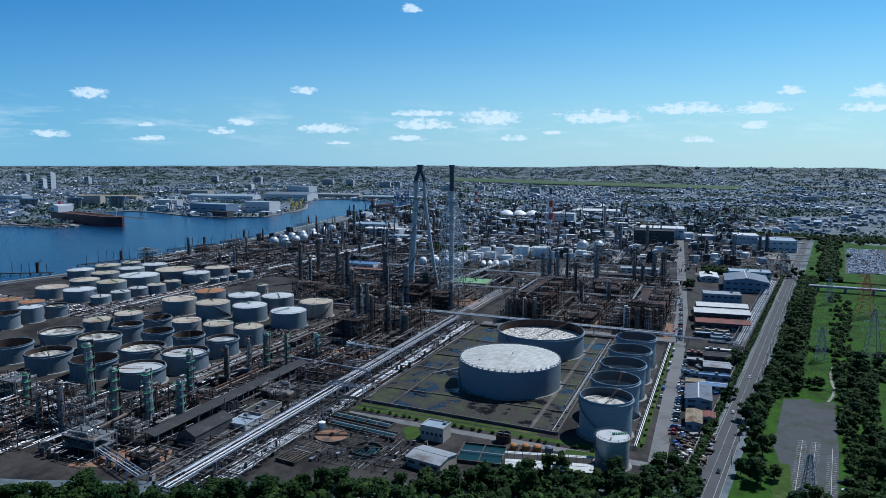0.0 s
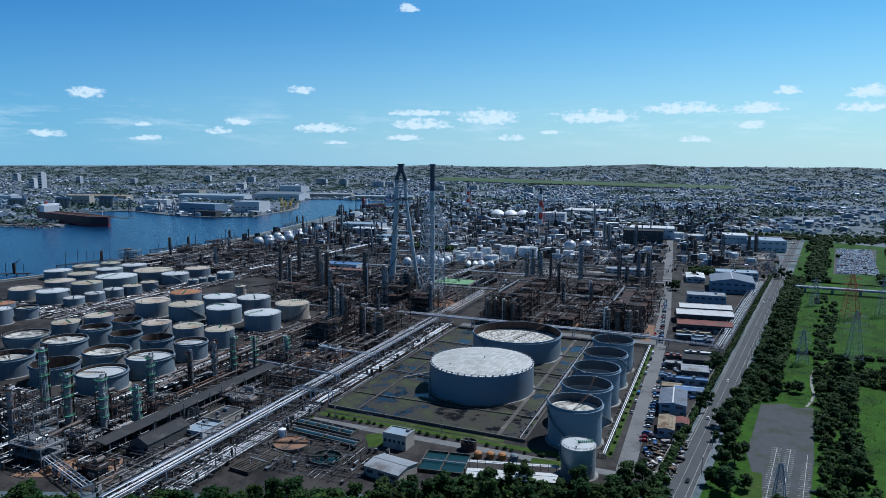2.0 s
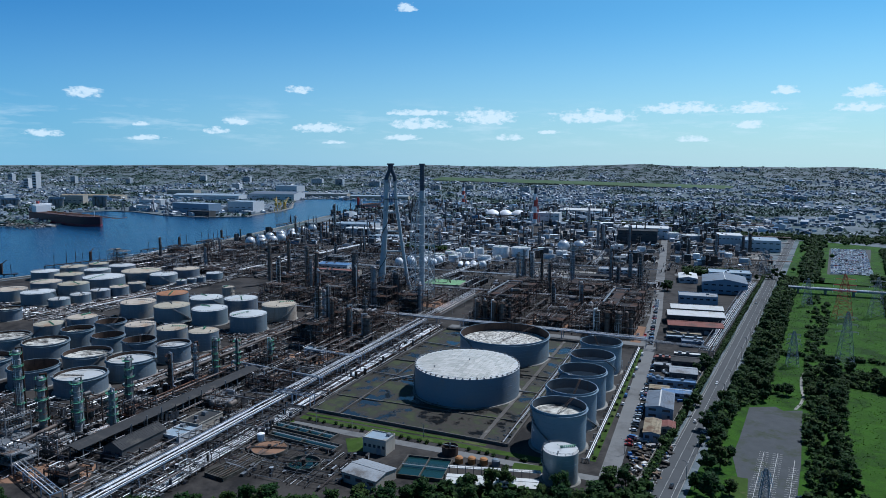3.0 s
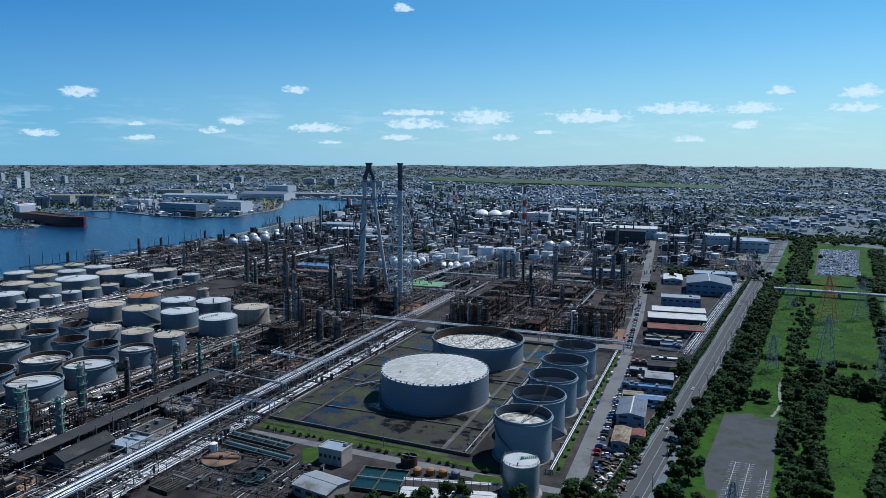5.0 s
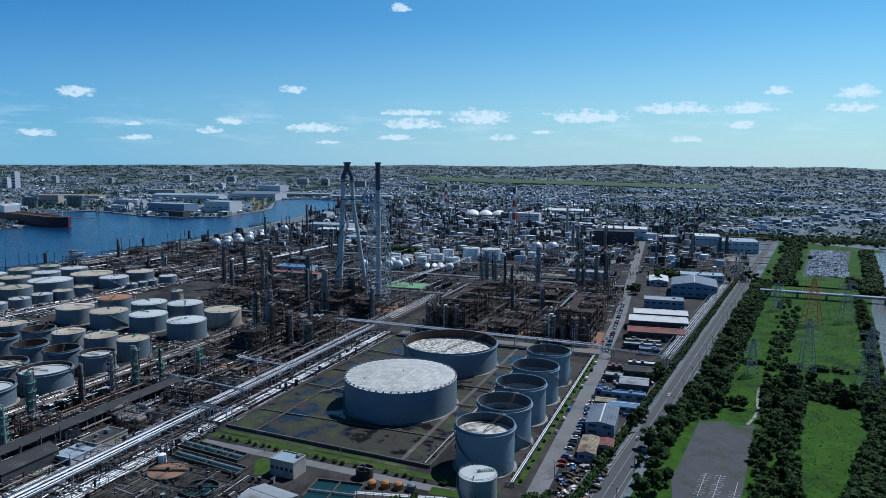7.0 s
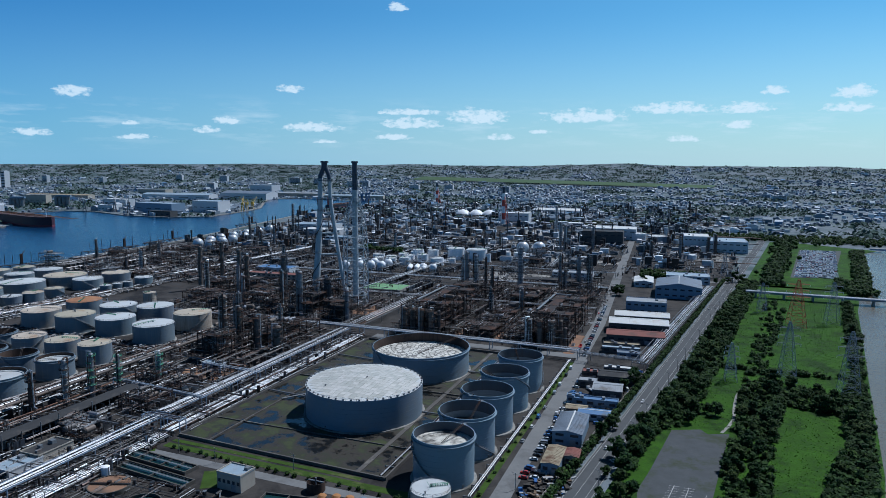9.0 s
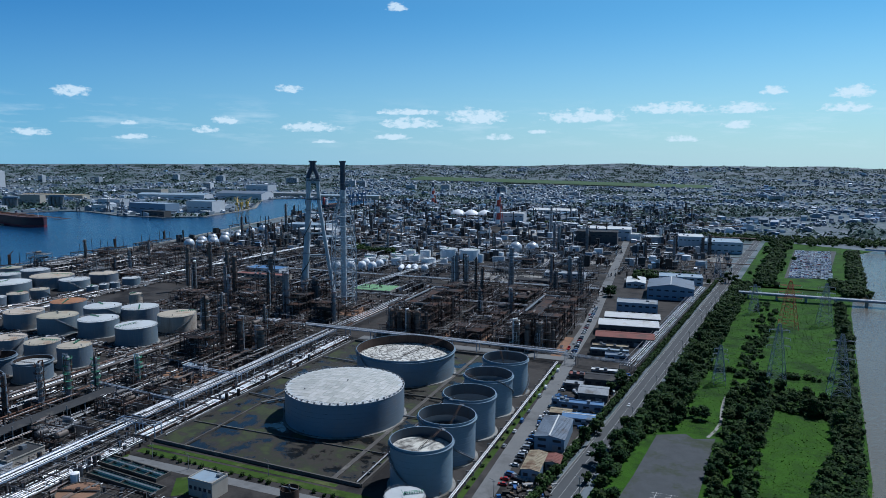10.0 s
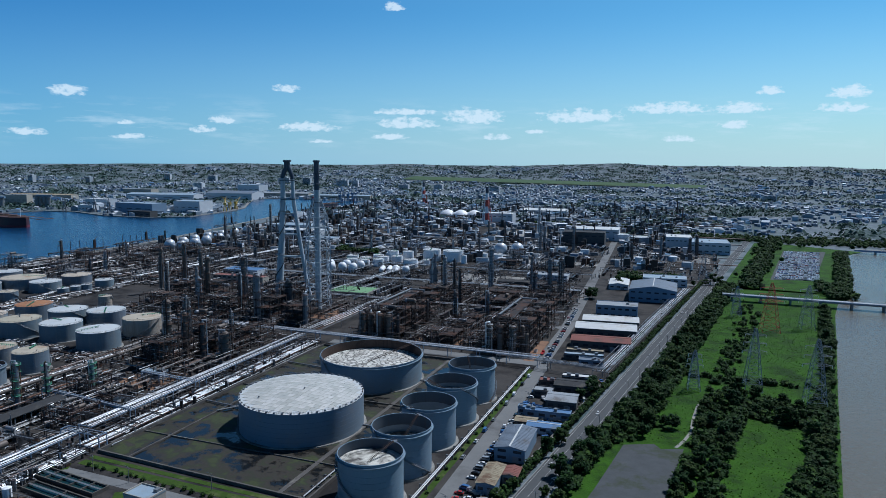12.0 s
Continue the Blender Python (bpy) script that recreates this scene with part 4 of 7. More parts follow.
def frame_unit(x, y, w, d, levels, lift, m=None, dark=True, drums=4, label="", pipes=60):
    """An open steel structure with decks, vessels and pipework."""
    m = m or DARK_STEEL
    ob = thing("process_structure", x, y, 0.04, 0, label or "open steel process structure crowded with pipes and drums", "process unit", "process structures")
    nx, ny = max(1, round(w / 15)), max(1, round(d / 17))
    top = levels * lift
    pm = Mb().box(0, 0, 0, 0.5, 0.5, top + 1.0).mesh("post", m)
    for i in range(nx + 1):
        for j in range(ny + 1):
            part("post", pm, m, ob, at=pose(-w / 2 + w * i / nx, -d / 2 + d * j / ny, 0))
    for l in range(1, levels + 1):
        z = l * lift
        mb = Mb()
        for i in range(nx + 1):
            mb.box(-w / 2 + w * i / nx, 0, z - 0.45, 0.35, d, 0.45)
        for j in range(ny + 1):
            mb.box(0, -d / 2 + d * j / ny, z - 0.45, w, 0.35, 0.45)
        tagged(part("floor_framing", mb, m, ob), kind="stuff")
        # decks leave gaps
        mb = Mb()
        for i in range(nx):
            for j in range(ny):
                if rnd.random() < 0.3:
                    mb.box(-w / 2 + w * (i + 0.5) / nx, -d / 2 + d * (j + 0.5) / ny, z, w / nx, d / ny, 0.1)
        if mb.f:
            tagged(part("decking", mb, m, ob), kind="stuff")
        mb = Mb()
        for q in (0.55, 1.1):
            for s in (-1, 1):
                mb.tube((-w / 2, s * d / 2, z + q), (w / 2, s * d / 2, z + q), 0.07, 4)
                mb.tube((s * w / 2, -d / 2, z + q), (s * w / 2, d / 2, z + q), 0.07, 4)
        tagged(part("railing", mb, m, ob), kind="stuff")
    for i in range(drums):
        r = rnd.uniform(0.8, 1.9)
        ln = rnd.uniform(5, min(10, w * 0.6))
        z = lift * rnd.randint(0, levels) + r + 0.4
        if rnd.random() < 0.5:
            drum(ob, rnd.uniform(-w / 2, w / 2 - ln), rnd.uniform(-d / 2, d / 2), z, r, ln, False, rnd.choice(COLS))
        else:
            drum(ob, rnd.uniform(-w / 2, w / 2), rnd.uniform(-d / 2, d / 2 - min(ln, d * 0.6)), z, r, min(ln, d * 0.6), True, rnd.choice(COLS))
    if label == "" and levels >= 4:
        for i in range(7):
            q, ln = rnd.uniform(1.2, 2.1), rnd.uniform(0.55, 1.0) * top
            vx, vy = -w / 2 + w * (i + 0.5) / 7, -d / 2 + rnd.uniform(0.0, 0.35) * d
            part("upright_vessel", Mb().lathe([(q, 0), (q, ln * 0.5), (q * 1.06, ln * 0.5), (q * 1.06, ln * 0.52), (q, ln * 0.52), (q, ln - q * 0.6), (q * 0.6, ln - q * 0.1), (0.02, ln)], 12, vx, vy), rnd.choice((COLS[2], COLS[1], COLS[2])), ob)
    mb = Mb()
    for i in range(int(pipes * 1.4)):
        z = lift * rnd.randint(0, levels) + rnd.uniform(0.4, 2.6)
        r = rnd.uniform(0.08, 0.34)
        a, b = sorted((rnd.uniform(-w / 2, w / 2), rnd.uniform(-w / 2, w / 2)))
        c, e = sorted((rnd.uniform(-d / 2, d / 2), rnd.uniform(-d / 2, d / 2)))
        k = rnd.random()
        if k < 0.35:
            mb.path([(a, c, z), (b, c, z), (b, c, z + rnd.uniform(-3, 4))], r, 5)
        elif k < 0.7:
            mb.path([(a, c, z), (a, e, z), (a, e, max(0, z - lift))], r, 5)
        else:
            mb.tube((a, c, 0), (a, c, rnd.uniform(3, top + 3)), r, 5)
    tagged(part("piping", mb, DARKPIPES if dark else PIPES, ob), kind="stuff")
    return ob


# the silver main rack and its neighbours, running up the works
pipe_rack(-227, 225, -227, 380, 8, 6.0, 11, "silver pipe rack running beside the works road", BLUE_STEEL, bay=15)
pipe_rack(-214, 225, -214, 368, 11, 1.6, 14, "low rack of silver pipes on sleepers", r=(0.14, 0.36), loops=1)
pipe_rack(-228, 385, -228, 598, 9, 6.0, 13, "silver pipe rack running beside the works road", BLUE_STEEL, bay=15)
pipe_rack(-214, 372, -214, 596, 11, 1.8, 14, "low rack of silver pipes on sleepers", r=(0.14, 0.36), loops=1)
pipe_rack(-226, 612, -226, 760, 14, 6.0, 11, "wide rack of pale pipes between process units", bay=15)
pipe_rack(-232, 376, -206, 376, 5, 8.0, 4, "high silver pipe bridge across the rack", BLUE_STEEL, bay=11)
pipe_rack(-270, 470, -222, 466, 3.5, 6.5, 3, "pipe bridge joining the main rack", BLUE_STEEL)
pipe_rack(-300, 420, -222, 412, 3.5, 6.5, 3, "pipe bridge joining the main rack", BLUE_STEEL)
pipe_rack(-206, 380, -206, 588, 4, 0.7, 4, "grey pipes on a bund edge", r=(0.12, 0.3))
pipe_rack(-330, 603, -30, 600, 8, 7.5, 7, "long cross rack carrying grey pipes", BLUE_STEEL, bay=11)
pipe_rack(-60, 598, 18, 590, 7, 7.0, 6, "silver pipe bridge over the works road", GREY_STEEL, bay=15)
pipe_rack(16, 585, 62, 930, 11, 6.0, 9, "broad silver pipe rack beside the riverside hedge", GREY_STEEL, bay=12)
pipe_rack(-37, 362, -35, 588, 3.5, 2.2, 4, "pale pipes along a grass verge", r=(0.2, 0.45), bay=11)
pipe_rack(-83, 368, -83, 585, 4, 0.8, 5, "pale pipes between the tank rows", r=(0.15, 0.35), bay=11)
pipe_rack(-338, 315, -338, 610, 9, 0.9, 9, "ground pipes beside the tank farm", r=(0.15, 0.38), dull=True)
pipe_rack(-300, 315, -300, 470, 7, 3.0, 7, "grey pipes behind a long shed", r=(0.15, 0.38), dull=True)
pipe_rack(-246, 232, -350, 268, 5, 5.0, 4, "silver pipe rack at the tree belt", BLUE_STEEL, bay=11)
pipe_rack(-580, 490, -345, 494, 8, 1.2, 9, "ground pipes crossing the tank farm", r=(0.15, 0.4), dull=True)
pipe_rack(-780, 500, -580, 500, 8, 1.2, 8, "ground pipes crossing the tank farm", r=(0.15, 0.4), dull=True)
pipe_rack(-570, 510, -560, 760, 9, 1.5, 9, "ground pipes between two tank farms", r=(0.2, 0.45), dull=True)
pipe_rack(-540, 605, -345, 607, 7, 4.0, 7, "dark pipe rack behind the tanks", DARK_STEEL, r=(0.2, 0.4), dull=True)
pipe_rack(-420, 745, -40, 752, 8, 7.0, 7, "grey cross rack among process units", DARK_STEEL, bay=12)
pipe_rack(-500, 860, -45, 872, 8, 6.0, 7, "grey cross rack among process units", DARK_STEEL, bay=12)
pipe_rack(-500, 970, -50, 985, 8, 6.0, 6, "grey cross rack among process units", GREY_STEEL, bay=14)
pipe_rack(-300, 760, -280, 1200, 9, 6.0, 7, "pale rack leading into the far works", GREY_STEEL, bay=14)
pipe_rack(-140, 1000, -150, 1300, 8, 6.0, 6, "pale rack leading into the far works", GREY_STEEL, bay=14)
pipe_rack(-560, 760, -540, 1180, 9, 6.0, 7, "pale rack leading into the far works", GREY_STEEL, bay=14)
# long dark line on low supports
duct = thing("lagged_pipe", 0, 0, 0, 0, "thick dark lagged pipe on steel supports beside the tank farm", "pipe")
duct_pts = [(-310, 262, 5.5), (-319, 330, 5.5), (-318, 540, 6), (-300, 600, 7), (-262, 612, 7)]
part("pipe", Mb().path(duct_pts, 1.15, 12), BLACK_DUCT, duct)
for i in range(26):
    part("support", Mb().box(-318.5, 300 + i * 10, 0, 0.5, 2.0, 4.4), DARK_STEEL, duct)
    part("flange", Mb().tube((-318.6, 303 + i * 9.2, 5.6), (-318.6, 303.5 + i * 9.2, 5.6), 1.35, 12), BLACK_DUCT, duct)

# slim columns between the long shed and the tanks
for x, y, r, h, g in ((-310, 335, 1.9, 31, 1), (-306, 365, 1.5, 26, 0), (-303, 385, 1.4, 28, 0), (-300, 402, 1.6, 28, 1), (-294, 417, 1.3, 24, 1), (-318, 283, 2.0, 34, 1), (-300, 290, 1.9, 32, 1), (-286, 300, 1.7, 25, 1),
                      (-345, 290, 2.0, 44, 1), (-335, 262, 1.8, 30, 0), (-380, 275, 1.6, 26, 1), (-400, 268, 2.0, 38, 0), (-352, 262, 1.2, 22, 0), (-282, 440, 1.2, 20, 1)):
    column(x, y, r, h, COLS[1 - g] if rnd.random() < 0.6 else COLS[0], 3, GREENRAIL if g else DARK_STEEL, "slim process column with green railed platforms" if g else "slim dark process column with platforms")

# central crude units, tall and dark
for x, y, r, h in ((-283, 508, 2.9, 47), (-276, 518, 1.6, 36), (-293, 540, 2.2, 42), (-262, 520, 1.9, 30), (-249, 528, 3.2, 22), (-310, 560, 2.4, 34), (-268, 560, 1.5, 30), (-300, 640, 2.6, 44), (-330, 655, 2.0, 40),
                   (-345, 680, 2.6, 52), (-365, 640, 2.2, 36), (-392, 668, 1.8, 40), (-405, 700, 2.4, 46), (-250, 640, 2.2, 30), (-300, 690, 3.6, 30), (-430, 720, 2.0, 48), (-450, 690, 1.6, 38), (-470, 740, 1.8, 52), (-480, 715, 2.2, 50)):
    column(x, y, r, h, None, 3)
for x, y, w, d, n, l in ((-275, 500, 26, 20, 3, 6.5), (-262, 545, 30, 22, 3, 6), (-300, 525, 20, 30, 2, 7), (-310, 575, 26, 24, 3, 6), (-262, 580, 26, 20, 2, 6), (-300, 650, 30, 26, 3, 7), (-262, 650, 22, 26, 3, 6),
                         (-345, 650, 34, 28, 3, 6), (-390, 650, 34, 28, 2, 6), (-430, 660, 30, 28, 2, 6), (-350, 700, 36, 26, 3, 6), (-400, 710, 36, 28, 3, 6), (-450, 720, 34, 28, 2, 6), (-305, 700, 24, 30, 4, 6), (-330, 745, 40, 20, 2, 6)):
    frame_unit(x, y, w, d, n, l, drums=4, pipes=70)

# the black block right of the stacks: reactor rows, heaters and racks
for bx, wid in ((-170, 36), (-118, 26), (-88, 22), (-60, 34)):
    for by in (638, 672, 706):
        tall = bx in (-170, -60)
        frame_unit(bx, by, wid, 26, 4 if tall else 2, 6.0 if tall else 4.5, drums=4, pipes=100)
for bx in (-184, -176, -168, -160):
    column(bx, 622, 2.3, 23, COLS[2], 2, label="squat brown reactor vessel in a row")
for bx in (-74, -65, -56):
    column(bx, 622, 2.5, 23, COLS[2], 2, label="squat brown reactor vessel in a row")
for x, y, r, h in ((-185, 790, 1.7, 50), (-178, 800, 2.1, 46), (-165, 795, 1.6, 44), (-150, 770, 1.4, 38), (-138, 840, 2.4, 52), (-70, 826, 2.3, 46), (-60, 832, 2.2, 47), (-80, 800, 1.8, 36), (-95, 850, 1.5, 44), (-130, 700, 1.6, 30), (-105, 720, 1.5, 28), (-200, 820, 1.7, 40)):
    column(x, y, r, h, rnd.choice(COLS[:2]), 4)
for x, y, w, d, n, l in ((-170, 775, 40, 30, 3, 6), (-120, 775, 40, 30, 2, 6), (-72, 775, 40, 34, 3, 6), (-170, 820, 40, 30, 2, 6), (-115, 825, 44, 28, 2, 5), (-70, 825, 36, 30, 3, 6), (-200, 770, 26, 26, 2, 6)):
    frame_unit(x, y, w, d, n, l, drums=4, pipes=70)
# low structures in front of the tank farm
for x, y, w, d, n, l in ((-300, 250, 22, 14, 2, 5), (-322, 266, 16, 14, 3, 6), (-290, 268, 14, 10, 2, 5), (-345, 275, 18, 12, 3, 7), (-372, 262, 22, 16, 2, 6), (-398, 282, 18, 14, 3, 6), (-262, 250, 16, 10, 1, 5),
                         (-305, 300, 12, 10, 3, 6), (-290, 320, 9, 14, 2, 5), (-262, 360, 20, 16, 1, 5), (-255, 400, 22, 20, 2, 4), (-285, 440, 18, 18, 2, 4.5), (-260, 435, 18, 20, 1, 5), (-430, 285, 24, 16, 2, 6), (-250, 350, 14, 12, 1, 4)):
    frame_unit(x, y, w, d, n, l, drums=3, pipes=60, m=rnd.choice((DARK_STEEL, DARK_STEEL, GREY_STEEL)), dark=rnd.random() < 0.6)
# plant between the quayside tanks and the spheres
for i in range(22):
    x, y = -770 + (i % 6) * 56 + rnd.uniform(-14, 14), 765 + (i // 6) * 62 + rnd.uniform(-14, 14)
    frame_unit(x, y, rnd.uniform(20, 36), rnd.uniform(14, 26), rnd.choice((1, 2, 2, 3)), 6, drums=2, pipes=60, m=rnd.choice((DARK_STEEL, GREY_STEEL, DARK_STEEL)))
# sloping ducts over the reactor rows
for bx, y0 in ((-172, 640), (-64, 640)):
    ob = thing("fin_fan_deck", bx, y0, 0, 0, "dark raised cooler deck with a pale duct along it", "air cooler")
    part("deck", Mb().box(0, 35, 25, 9, 74, 0.6), DARK_STEEL, ob)
    part("duct", Mb().path([(-8, 0, 26), (-8, 72, 26), (6, 72, 26), (6, 72, 20)], 0.9, 10), GREY_STEEL, ob)
    for i in range(4):
        part("post", Mb().box(-6, 2 + i * 22, 0, 0.6, 0.6, 25), DARK_STEEL, ob)
        part("post", Mb().box(6, 2 + i * 22, 0, 0.6, 0.6, 25), DARK_STEEL, ob)

# pipework on the ground, block by block
for x0, x1, y0, y1, n, z, dk in ((-330, -236, 310, 470, 620, 5, 0), (-330, -238, 235, 320, 420, 5, 0), (-420, -330, 225, 320, 420, 6, 0), (-335, -236, 470, 610, 520, 9, 1), (-460, -236, 612, 740, 900, 10, 1),
                                 (-200, -40, 615, 740, 700, 9, 1), (-210, -38, 745, 900, 700, 9, 1), (-540, -230, 755, 870, 700, 8, 0), (-560, -60, 880, 985, 800, 7, 0), (-800, -470, 735, 900, 1500, 9, 0),
                                 (-800, -470, 900, 1260, 1100, 8, 0), (-560, -60, 990, 1300, 1400, 7, 0), (-50, 100, 990, 1350, 600, 6, 0), (-580, -345, 480, 510, 700, 2, 0), (-790, -540, 470, 515, 800, 2, 0), (-590, -540, 515, 740, 500, 2.5, 0), (-540, -345, 540, 560, 200, 1.5, 0), (-345, -325, 310, 610, 260, 2, 0), (-590, -340, 598, 625, 240, 3, 0)):
    stuff("process_piping", bundles(clutter(Mb(), x0, x1, y0, y1, n, z), x0, x1, y0, y1, int((x1 - x0) * (y1 - y0) / (330 if y0 < 760 else 800)), (0.7, 0.9, 1.2) if z < 4 else (0.7, 0.9, 3.2, 5.5)), DARKPIPES if dk else PIPES, "tangled pipes, pumps and skids of a process area", "piping")

stuff("process_piping", bundles(clutter(Mb(), -520, -355, 205, 300, 420, 7), -520, -355, 205, 300, 46), PIPES, "tangled pipes and skids in front of the tank farm", "piping")
for x, y, w, d, n, l in ((-392, 238, 34, 14, 1, 5), (-440, 250, 30, 14, 2, 5), (-352, 238, 14, 10, 2, 5), (-478, 270, 30, 16, 2, 5)):
    frame_unit(x, y, w, d, n, l, drums=3, pipes=70, m=DARK_STEEL, label="low steel structure with pipes at the tree belt")
for x0, x1, y0, y1 in ((-238, -206, 228, 370), (-238, -206, 378, 596)):
    stuff("process_piping", clutter(Mb(), x0, x1, y0, y1, 620, 5.5, 0.28), PIPES, "branch pipes and valves along the main rack", "piping")
# farther process areas
far_rng = random.Random(21)
for i in range(26):
    x, y = far_rng.uniform(-760, -250), far_rng.uniform(770, 1250)
    if -470 < x < -240 and 790 < y < 1080:
        continue
    column(x, y, far_rng.uniform(0.9, 1.9), far_rng.uniform(14, 34), None, 3)
for i in range(20):
    x, y = far_rng.uniform(-770, -90), far_rng.uniform(780, 1280)
    if -470 < x < -225 and 790 < y < 1080:
        continue
    frame_unit(x, y, far_rng.uniform(18, 40), far_rng.uniform(14, 26), far_rng.choice((1, 2, 2, 3)), 6, drums=1, pipes=50, m=far_rng.choice((DARK_STEEL, GREY_STEEL, BLUE_STEEL)), dark=far_rng.random() < 0.5)


# ---------------------------------------------------------------- gas spheres and white vessels
def gas_sphere(x, y, r, paint, label):
    ob = thing("gas_sphere", x, y, 0.04, rnd.uniform(0, 90), label, "gas sphere", "gas spheres")
    part("ball", Mb().sphere(0, 0, r * 1.25, r, 28, 14), paint, ob)
    for i in range(8):
        t = i * math.pi / 4
        part("leg", Mb().tube((r * math.cos(t), r * math.sin(t), 0), (r * math.cos(t), r * math.sin(t), r * 1.25), 0.45, 8), paint, ob)
    part("crown_platform", Mb().lathe([(0.1, r * 2.24), (r * 0.3, r * 2.24), (r * 0.3, r * 2.3), (0.1, r * 2.3)], 12).tube((0, 0, r * 2.2), (0, 0, r * 2.5), 0.4, 6), GREY_STEEL, ob)
    st = Mb()
    for k in range(16):
        t, u = k * 0.12, (k + 1) * 0.12
        z, w = r * 2.3 * k / 16, r * 2.3 * (k + 1) / 16
        q = r + 0.8 if k < 9 else r * math.cos((k - 9) / 7 * 1.3) + 0.8
        p = r + 0.8 if k < 8 else r * math.cos((k - 8) / 7 * 1.3) + 0.8
        st.tube((q * math.cos(t), q * math.sin(t), z), (p * math.cos(u), p * math.sin(u), w), 0.4, 5)
    part("stair", st, GREY_STEEL, ob)
    return ob


SPHERE_GREY = mat("silver_sphere_paint", (0.50, 0.53, 0.56), 0.35, 0.25, 0.12, 10.0, dark=(0.34, 0.33, 0.32), stain=0.2)
for i, (x, y) in enumerate(((-717, 989), (-690, 985), (-722, 1026), (-695, 1022), (-730, 1062), (-702, 1058), (-733, 1100), (-735, 1140), (-738, 1180), (-744, 1226), (-706, 1096))):
    gas_sphere(x, y, 8.4, SPHERE_GREY, "silver gas sphere on legs near the quay")
for x, y in ((-398, 905), (-380, 912), (-366, 917), (-372, 940), (-351, 918), (-351, 940), (-392, 932)):
    gas_sphere(x, y, 5.7, WHITE, "white gas sphere on short legs")
for x, y in ((-210, 1130), (-186, 1138)):
    gas_sphere(x, y, 10, SPHERE_GREY, "silver gas sphere on legs in the far works")


def bullet(x, y, r, length, label="white horizontal gas bullet tank on saddles"):
    ob = thing("bullet_tank", x, y, 0.04, 18, label, "bullet tank", "bullet tanks")
    prof = [(0.02, 0), (r * 0.5, r * 0.13), (r * 0.87, r * 0.5), (r, r), (r, length - r), (r * 0.87, length - r * 0.5), (r * 0.5, length - r * 0.13), (0.02, length)]
    part("vessel", Mb().lathe(prof, 18), WHITE, ob, at=pose(0, -length / 2, r + 1.5, -90, 0, 0))
    for s in (-0.3, 0.3):
        part("saddle", Mb().box(0, s * length, 0, r * 1.6, 1.2, r + 0.6), CONCRETE, ob)


for i in range(3):
    bullet(-314 + i * 9, 930 + i * 3, 3.3, 26)
for x, y in ((-296, 933), (-282, 934)):
    gas_sphere(x, y, 4.8, WHITE, "small white gas sphere on short legs")
for x, y, r, h in ((-362, 972, 8, 9), (-343, 978, 8, 10), (-347, 1002, 8, 10), (-328, 1008, 8, 11), (-344, 1030, 8, 15), (-322, 1034, 8, 15), (-297, 985, 10, 11), (-283, 1008, 5.5, 8), (-292, 1052, 13, 17), (-262, 1060, 15, 16), (-388, 985, 8, 7),
                   (-377, 1006, 8, 7), (-400, 1010, 9, 8), (-368, 1030, 8, 8), (-226, 1085, 9, 11), (-205, 1092, 9, 10), (-240, 1045, 4, 12)):
    tank(x, y, r, h, "cone", WHITE, ROOF_PALE, rnd.uniform(0, 360), "clean white tank near the gas spheres", stair=r > 9)

# green covered pad with small stacks
pad = thing("covered_reservoir", -284, 795, 0, 4, "flat green-topped reservoir with low walls", "reservoir")
part("wall", Mb().box(0, 0, 0, 46, 34, 3.5), CONCRETE, pad)
part("green_top", Mb().box(0, 0, 3.5, 44, 32, 0.3), mat("green_roof_coating", (0.16, 0.30, 0.16), 0.85, 0, 0.25, 5.0, dark=(0.2, 0.26, 0.2), stain=0.3), pad, "pale green coated top")
for x, y in ((-14, 2), (2, 5), (5, 1), (8, -3)):
    part("vent_pipe", Mb().tube((x, y, 3.5), (x, y, 6.5), 0.5, 8), DARK_STEEL, pad)


# ---------------------------------------------------------------- trees, hedges, scrub
LEAF = mat("broadleaf_foliage", (0.03, 0.06, 0.014), 0.8, 0, 0.5, 9.0, bump=0,
           islands=[(0.0, (0.007, 0.020, 0.004)), (0.3, (0.012, 0.032, 0.006)), (0.6, (0.018, 0.045, 0.008)), (0.85, (0.030, 0.062, 0.010))], objects=0.22)
SCRUB = mat("scrub_foliage", (0.03, 0.06, 0.014), 0.8, 0, 0.55, 14.0, bump=0,
            islands=[(0.0, (0.008, 0.023, 0.004)), (0.35, (0.014, 0.036, 0.006)), (0.65, (0.021, 0.050, 0.008)), (0.9, (0.036, 0.072, 0.010))])
BARK = mat("tree_bark", (0.075, 0.055, 0.04), 0.95, 0, 0.4, 1.0)
leaf_rng = random.Random(5)


def leaf(mb, x, y, z, s):
    """One bent spray of leaves: two triangles that meet at a fold."""
    a, b = leaf_rng.uniform(0, 6.283), leaf_rng.uniform(-0.9, 0.9)
    ux, uy, uz = math.cos(a) * math.cos(b), math.sin(a) * math.cos(b), math.sin(b)
    c = a + 1.57 + leaf_rng.uniform(-0.5, 0.5)
    vx, vy, vz = math.cos(c), math.sin(c), leaf_rng.uniform(-0.5, 0.5)
    h = s * 0.5
    mb.add([(x - ux * h, y - uy * h, z - uz * h), (x + vx * h, y + vy * h, z + vz * h), (x + ux * h, y + uy * h, z + uz * h + 0.2 * s), (x - vx * h, y - vy * h, z - vz * h)], [(0, 1, 2), (0, 2, 3)])


